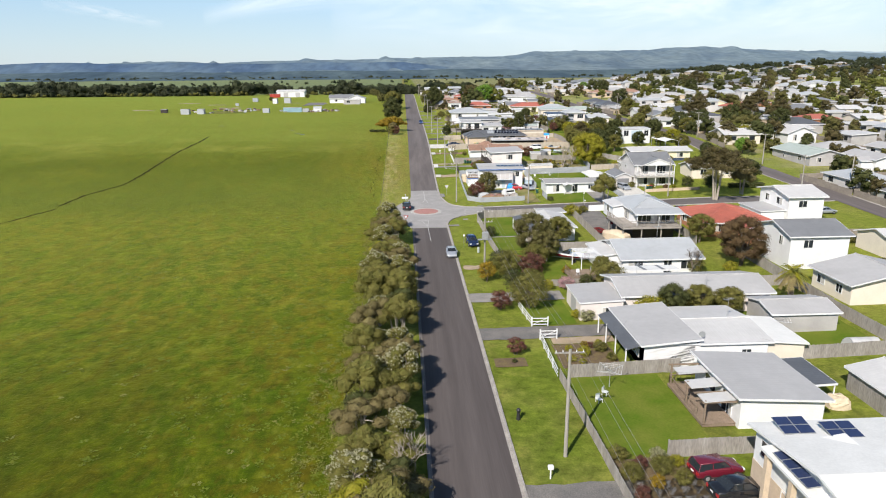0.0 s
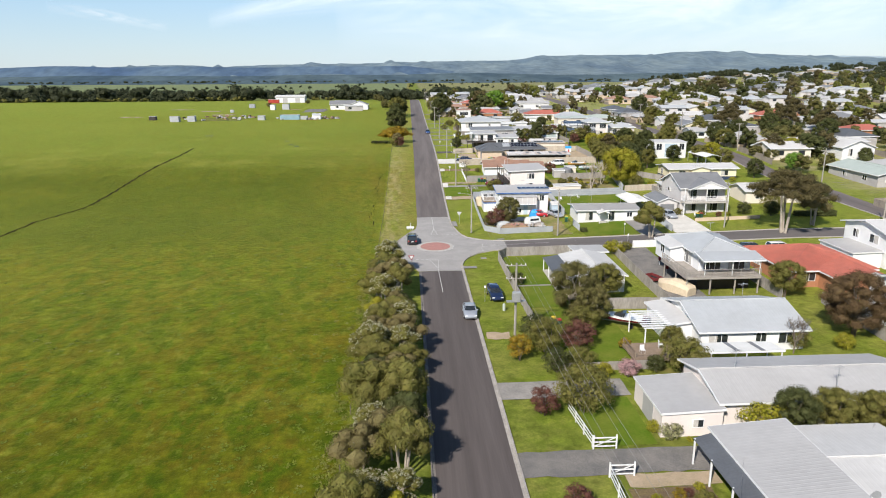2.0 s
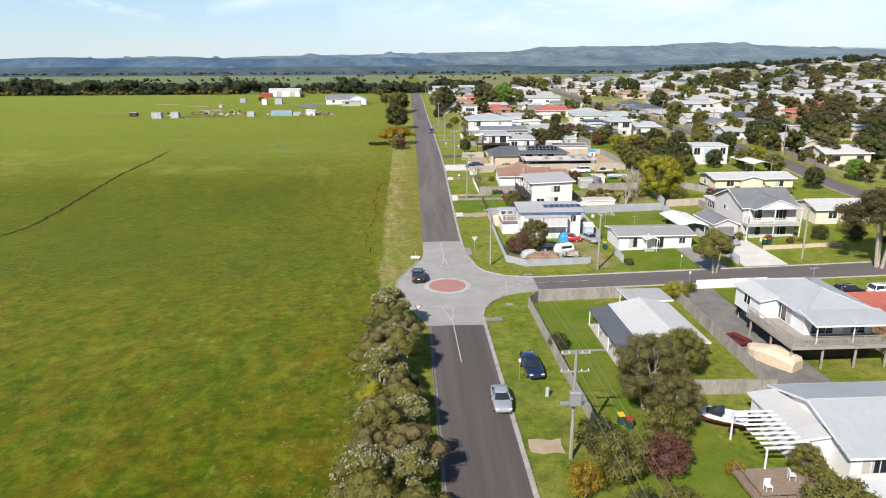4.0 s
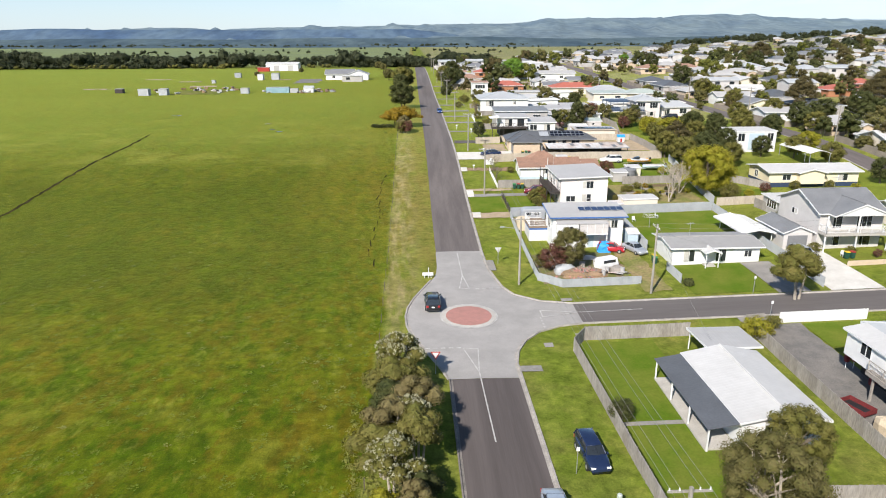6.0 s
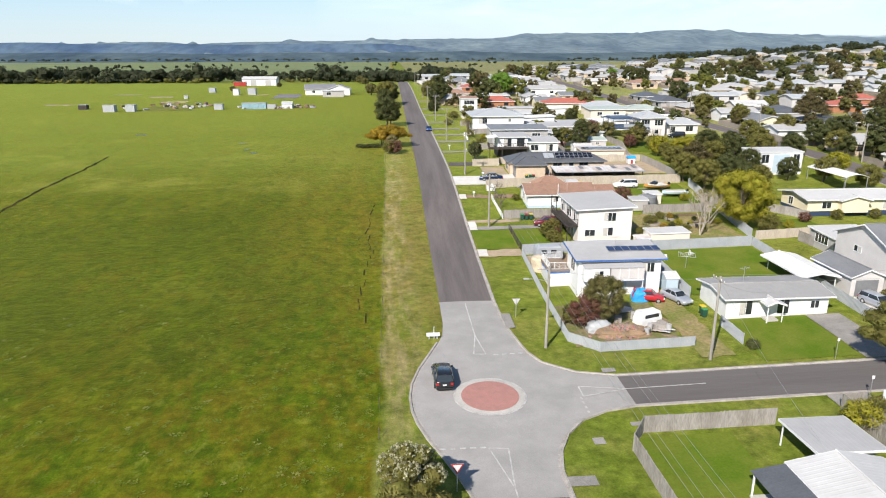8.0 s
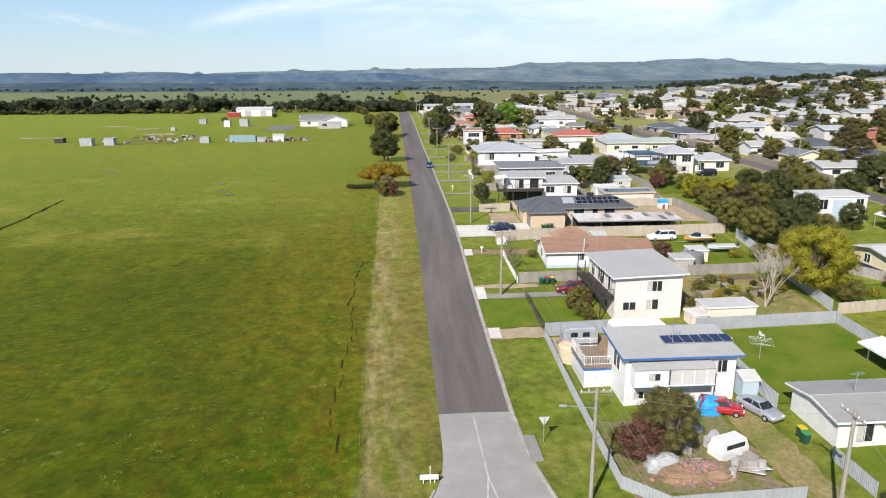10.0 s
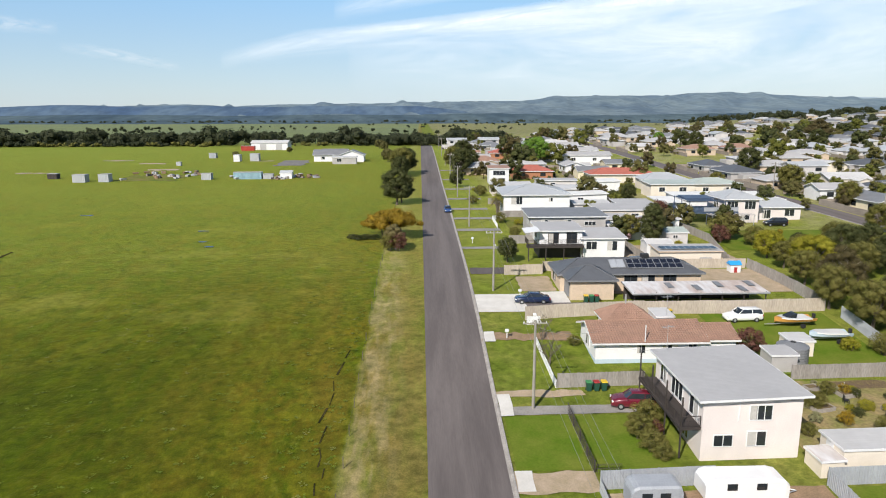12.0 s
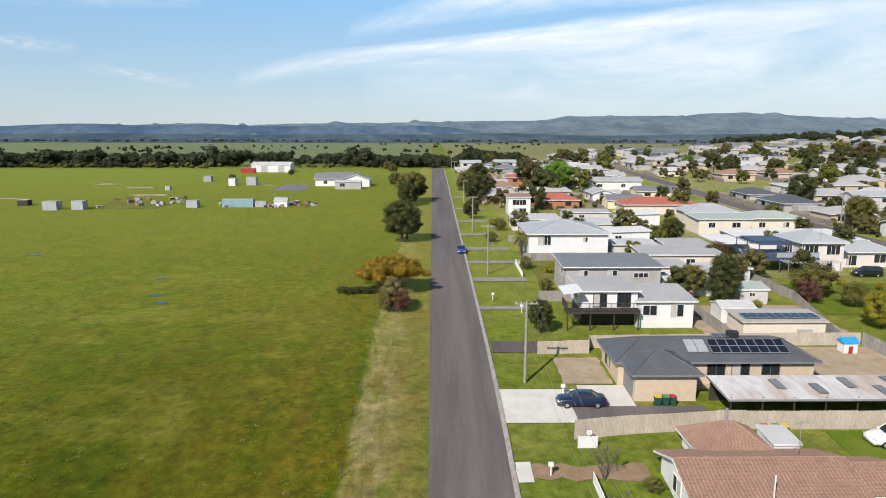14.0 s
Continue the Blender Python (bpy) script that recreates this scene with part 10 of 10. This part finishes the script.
GARDEN = [("shrub_green", 18.2, 66.2, 0.5), ("shrub_green", 20.0, 67.6, 0.7), ("shrub_yellow", 20.4, 69.4, 0.4), ("shrub_olive", 22.0, 68.4, 0.5), ("shrub_red", 21.2, 69.6, 0.35), ("shrub_green", 18.6, 69.2, 0.4), ("shrub_olive", 22.6, 66.0, 0.4), ("shrub_green", 19.3, 65.5, 0.4), ("shrub_green", 22.4, 70.4, 0.4),
          ("shrub_olive", 17.6, 44.6, 0.6), ("shrub_red", 18.8, 46.0, 0.5), ("shrub_olive", 20.2, 45.2, 0.6), ("shrub_silver", 20.6, 47.0, 0.9), ("shrub_green", 21.8, 46.2, 0.6), ("shrub_yellow", 19.2, 43.4, 0.5), ("shrub_red", 17.6, 42.2, 0.5), ("shrub_olive", 21.4, 43.8, 0.5), ("shrub_olive", 17.4, 47.4, 0.5),
          ("shrub_olive", 30, 62.0, 0.4), ("shrub_green", 24.5, 77.2, 0.3), ("shrub_green", 26, 77.2, 0.3), ("shrub_dark", 12.0, 66.6, 0.25), ("shrub_olive", 17.0, 160.5, 1.0), ("shrub_red", 19.0, 162.0, 0.9), ("shrub_olive", 36.5, 192, 0.5), ("shrub_green", 43, 196, 0.5), ("shrub_yellow", 44.5, 199.4, 0.5), ("shrub_green", 47.5, 193, 0.6), ("shrub_silver", 50.5, 199.5, 0.8), ("shrub_olive", 22.0, 189.0, 0.6), ("shrub_red", 22.4, 192.6, 0.7), ("shrub_green", 22.6, 195.0, 0.5), ("shrub_olive", 19.4, 212.0, 0.5), ("shrub_olive", 38.6, 138.8, 0.6), ("shrub_olive", 61.5, 160.4, 0.5), ("shrub_red", 64.5, 159.0, 0.5), ("shrub_green", 67.0, 160.0, 0.5), ("shrub_olive", 57.0, 162.0, 0.6), ("shrub_dark", 70.5, 160.5, 1.3), ("shrub_green", 22.5, 281.0, 0.9), ("shrub_olive", 19.0, 284.5, 0.9), ("shrub_green", 25, 286, 0.8), ("shrub_olive", 18.5, 330, 1.2), ("shrub_green", 17.5, 340, 1.0), ("shrub_olive", 15, 313, 0.9), ("shrub_red", 66.5, 195.0, 0.8), ("shrub_olive", 73.0, 196.0, 0.7), ("shrub_olive", 80.0, 196.0, 0.7), ("shrub_green", 85.0, 195.6, 0.8), ("shrub_olive", 20.0, 268.0, 0.8), ("shrub_olive", 36.5, 260.5, 0.8), ("shrub_green", 49.5, 258.0, 0.7), ("shrub_olive", 62.5, 270.5, 0.9), ("shrub_green", 70.0, 271.0, 0.7), ("shrub_yellow", 74.0, 267.5, 0.5)]
for k, x, y, s in GARDEN:
    plant(k, x, y, s)


def weeds():
    """Tall pale weeds beside the belt of bushes."""
    rnd = random.Random(77)
    g = G()
    for i in range(900):
        y = rnd.uniform(22, 126)
        x = -4.6 - 4.6 * rnd.random() ** 1.5 * (1.0 if y < 70 else 0.6)
        r = rnd.uniform(0.25, 0.6)
        leaves(g, rnd, [(x, y, H(x, y) + 0.02, r)], 34, 0.13, 0.45, 0.0, True)
    solo("weeds", g, LEAF_WEED, "pale green rank weeds beside the bushes", "weeds", kind="stuff")


weeds()


def field_tufts():
    """Rank tufts scattered over the paddock: pale seeding ones and fresh green ones."""
    rnd = random.Random(41)
    for material, count, low, label in ((LEAF_WEED, 900, 0.05, "pale rank grass tufts scattered over the paddock"), (LEAF_TUFT, 5600, -0.2, "fresh green grass tufts scattered over the paddock")):
        vs, fs = [], []
        for i in range(count):
            x, y = -6.5 - 110 * rnd.random() ** 1.6, 36 + 330 * rnd.random() ** 1.5
            if noise.noise(Vector((x / 14, y / 14, count / 900))) < low:
                continue
            r, z = rnd.uniform(0.12, 0.34), H(x, y)
            for _ in range(9):
                a, q = rnd.uniform(0, 6.28), r * math.sqrt(rnd.random())
                px, py, h = x + math.cos(a) * q, y + math.sin(a) * q, rnd.uniform(0.02, 0.07)
                c, d, o = math.cos(a + 1.6) * 0.1, math.sin(a + 1.6) * 0.1, len(vs)
                vs += [(px - c, py - d, z + 0.01), (px + c, py + d, z + 0.01), (px + math.cos(a) * 0.26, py + math.sin(a) * 0.26, z + h)]
                fs.append((o, o + 1, o + 2))
        g = G()
        g.v, g.f = vs, fs
        solo("grass_tufts", g, material, label, "grass", kind="stuff")


field_tufts()


def clipped_hedge(x0, x1, y, w, h, label):
    """A box hedge of dense small leaves."""
    rnd = random.Random(int(x0 + y))
    t = thing("clipped_hedge", (x0 + x1) / 2, y, label, "hedge")
    g = G()
    n = int((x1 - x0) / 0.5)
    cs = [(x0 - (x0 + x1) / 2 + (x1 - x0) * (i + 0.5) / n, s * w * 0.25, z, 0.5) for i in range(n) for s in (-1, 1) for z in (h * 0.3, h * 0.68)]
    leaves(g, rnd, cs, 70, 0.16, 0.0, 0.7, True)
    part("foliage", g, LEAF_DARK, t)


clipped_hedge(79.6, 88.4, 157.2, 1.4, 1.5, "long clipped dark green box hedge")
clipped_hedge(33.8, 34.8, 152.0, 1.0, 0.9, "short clipped hedge by a fence end")


# ---- the farm in the paddock ----
house("barn", "long white farm shed with a pale roof", -97, -76, 526, 537, 4.2, "gx", 1.3, WHITE, ROOF_PALE, 0.3, category="barn", ribbed=False, door=[("S", -90, 0, 3.5, 3.4, ROOF_GREY), ("S", -81, 0, 3.5, 3.4, ROOF_GREY)])
CONT_RED, CONT_BLUE = mat("red_container", (0.42, 0.05, 0.035), 0.6, None, 0.5, 5, 0.15, 0.1, wave=(2.0, 'X', 0.05)), mat("blue_container", (0.28, 0.43, 0.5), 0.6, None, 0.5, 5, 0.15, 0.1, wave=(2.0, 'X', 0.05))


def container(x0, x1, y0, y1, h, material, label, name="shipping_container"):
    t = thing(name, (x0 + x1) / 2, (y0 + y1) / 2, label, name.replace("_", " "))
    w, d = (x1 - x0) / 2, (y1 - y0) / 2
    g = G()
    n = int(w * 4)
    lo = []
    for i in range(n):
        for e, o in ((0, 0), (0.4, 0), (0.5, 0.06), (0.9, 0.06)):
            lo.append((-w + 2 * w * (i + e) / n, -d - o))
    lo += [(w, -d), (w, d), (-w, d)]
    g.loft([[(a, b, z) for a, b in lo] for z in (-0.2, h)])
    part("body", g, material, t)
    g = G()
    g.box(-w - 0.05, w + 0.05, -d - 0.1, d + 0.05, h, h + 0.12)
    part("roof", g, ROOF_GREY, t)
    return t


container(-101, -93.5, 519.5, 522.2, 2.6, CONT_RED, "red shipping container beside the shed")
container(-66.5, -56.5, 378.0, 380.6, 2.4, CONT_BLUE, "long pale blue shipping container")
container(-119.8, -115.4, 370.5, 373.5, 2.6, ROOF_BLUEGREY, "grey-white ribbed steel tank shed", "steel_shed")
container(-111.4, -107.8, 371.5, 374.5, 2.6, ROOF_BLUEGREY, "grey-white ribbed steel tank shed", "steel_shed")
container(-77.5, -74.0, 376.5, 379, 2.2, ROOF_BLUEGREY, "small grey steel shed", "steel_shed")
container(-56.0, -52.5, 378.4, 380.4, 1.7, ROOF_BLUEGREY, "low pale steel shed", "steel_shed")
house("shed", "small white gabled paddock shed", -50.0, -45.8, 379, 382, 2.0, "gx", 0.8, WHITE, ROOF_BLUEGREY, 0.15, category="shed")
container(-104.3, -102.4, 427, 428.6, 1.5, ROOF_BLUEGREY, "pale square silo shed", "steel_shed")
container(-77.8, -73.8, 447, 450.5, 3.3, ROOF_BLUEGREY, "pale square silo shed", "steel_shed")
container(-134.0, -130.6, 381, 383.4, 1.8, DARKWOOD, "dark steel stock crate", "stock_crate")
# a white truck, built as a plain ribbed box
container(-84.8, -82.0, 445, 449, 3.0, WHITE, "plain white box standing for a truck in the paddock", "horse_float")
container(-101.8, -98.4, 464, 466.5, 2.4, STEEL_FENCE, "dark steel farm trailer", "farm_trailer")
h = house("house", "white farmhouse with slate-blue gable roofs", -48, -33, 444, 453, 3.0, "gx", 2.2, WHITE_WALL, ROOF_MID, 0.6, ribbed=False, wins=[("S", -44, 0.9, 1.8, 1.3), ("S", -38, 0.9, 1.8, 1.3)])
wing(h, -36, -25, 441, 449, 3.0, "gy", 2.2, WHITE_WALL, ROOF_MID, 0.5, ribbed=False)
wing(h, -46, -34, 455, 463, 3.0, "gx", 2.0, WHITE_WALL, ROOF_MID, 0.5, ribbed=False)
house("cabin", "small dark cabin with a pale roof", -38, -27.5, 431.5, 435.5, 3.0, "sN", 0.3, GREYWALL, ROOF_PALE, 0.3, category="cabin", wins=[("S", -35, 1, 2.0, 1.3)])
WATER = mat("puddle_water", (0.03, 0.04, 0.04), 0.25, None, 0.5, 3, 0.1, 0.0)
for x, y, w in ((-79.6, 297.8, 3.0), (-45.1, 276.8, 2.2), (-41.7, 265.7, 1.6), (-39.1, 261.2, 1.6)):
    sheet("puddle", x - w / 2, x + w / 2, y - 0.45, y + 0.45, WATER, "small blue puddle in the paddock", 0.06, "puddle", 0.45, 0.0, 0.25)
for x, y, w, d in ((-103.6, 411, 12, 5), (-140, 452, 14, 4), (-150, 400, 12, 3), (-70.6, 447, 8, 4), (-118, 437, 12, 4)):
    sheet("bare_patch", x - w / 2, x + w / 2, y - d / 2, y + d / 2, SAND, "worn sandy patch of paddock", 0.05, "bare ground", 1.5, 0.0, 1.2)
rj = random.Random(31)
JUNK_M = (DIRT, ROOF_GREY, DARKWOOD, GREYDECK, OLD_CONCRETE, STEEL_FENCE)
for i in range(34):
    x = rj.uniform(-52, -36) if i < 14 else rj.uniform(-104, -84)
    y = rj.uniform(377, 388) if i < 14 else rj.uniform(378, 402)
    t = thing("scrap_pile", x, y, "low pile of farm scrap in the yard", "scrap pile", rj.uniform(0, 180), group="scrap in the farm yard")
    for k in range(3):
        g = G()
        a, b = rj.uniform(-1, 1), rj.uniform(-0.6, 0.6)
        g.box(a - rj.uniform(0.3, 0.9), a + rj.uniform(0.3, 0.9), b - 0.4, b + 0.4, -0.1, rj.uniform(0.3, 1.0), 0.06)
        part("scrap", g, JUNK_M[(i + k * 2) % 6], t)
sheet("yard", -62, -50, 425, 450, GRAVEL, "gravel farm yard", 0.05, "yard", 2.0, 0.0, 1.0)
sheet("yard", -108, -86, 374, 392, LAWN, "trampled stock yard", 0.05, "yard", 2.0, 0.0, 1.5)
rf = random.Random(8)
for i in range(16):
    x, y = rf.uniform(-125, -40), rf.uniform(376, 400)
    t = thing("feed_trough", x, y, "small pale trough in the farm yard", "trough", rf.uniform(0, 180))
    g = G()
    g.loft([[(-0.9, -0.4, 0.05), (0.9, -0.4, 0.05), (0.9, 0.4, 0.05), (-0.9, 0.4, 0.05)], [(-1.1, -0.55, 0.7), (1.1, -0.55, 0.7), (1.1, 0.55, 0.7), (-1.1, 0.55, 0.7)]])
    part("trough", g, ROOF_PALE if i % 2 else DIRT, t)
for x, y, s in ((-14, 440, 1.0), (-90, 468, 0.5), (-70, 500, 0.5), (-20, 520, 0.8), (-24, 540, 0.9)):
    plant("far_olive", x, y, s)
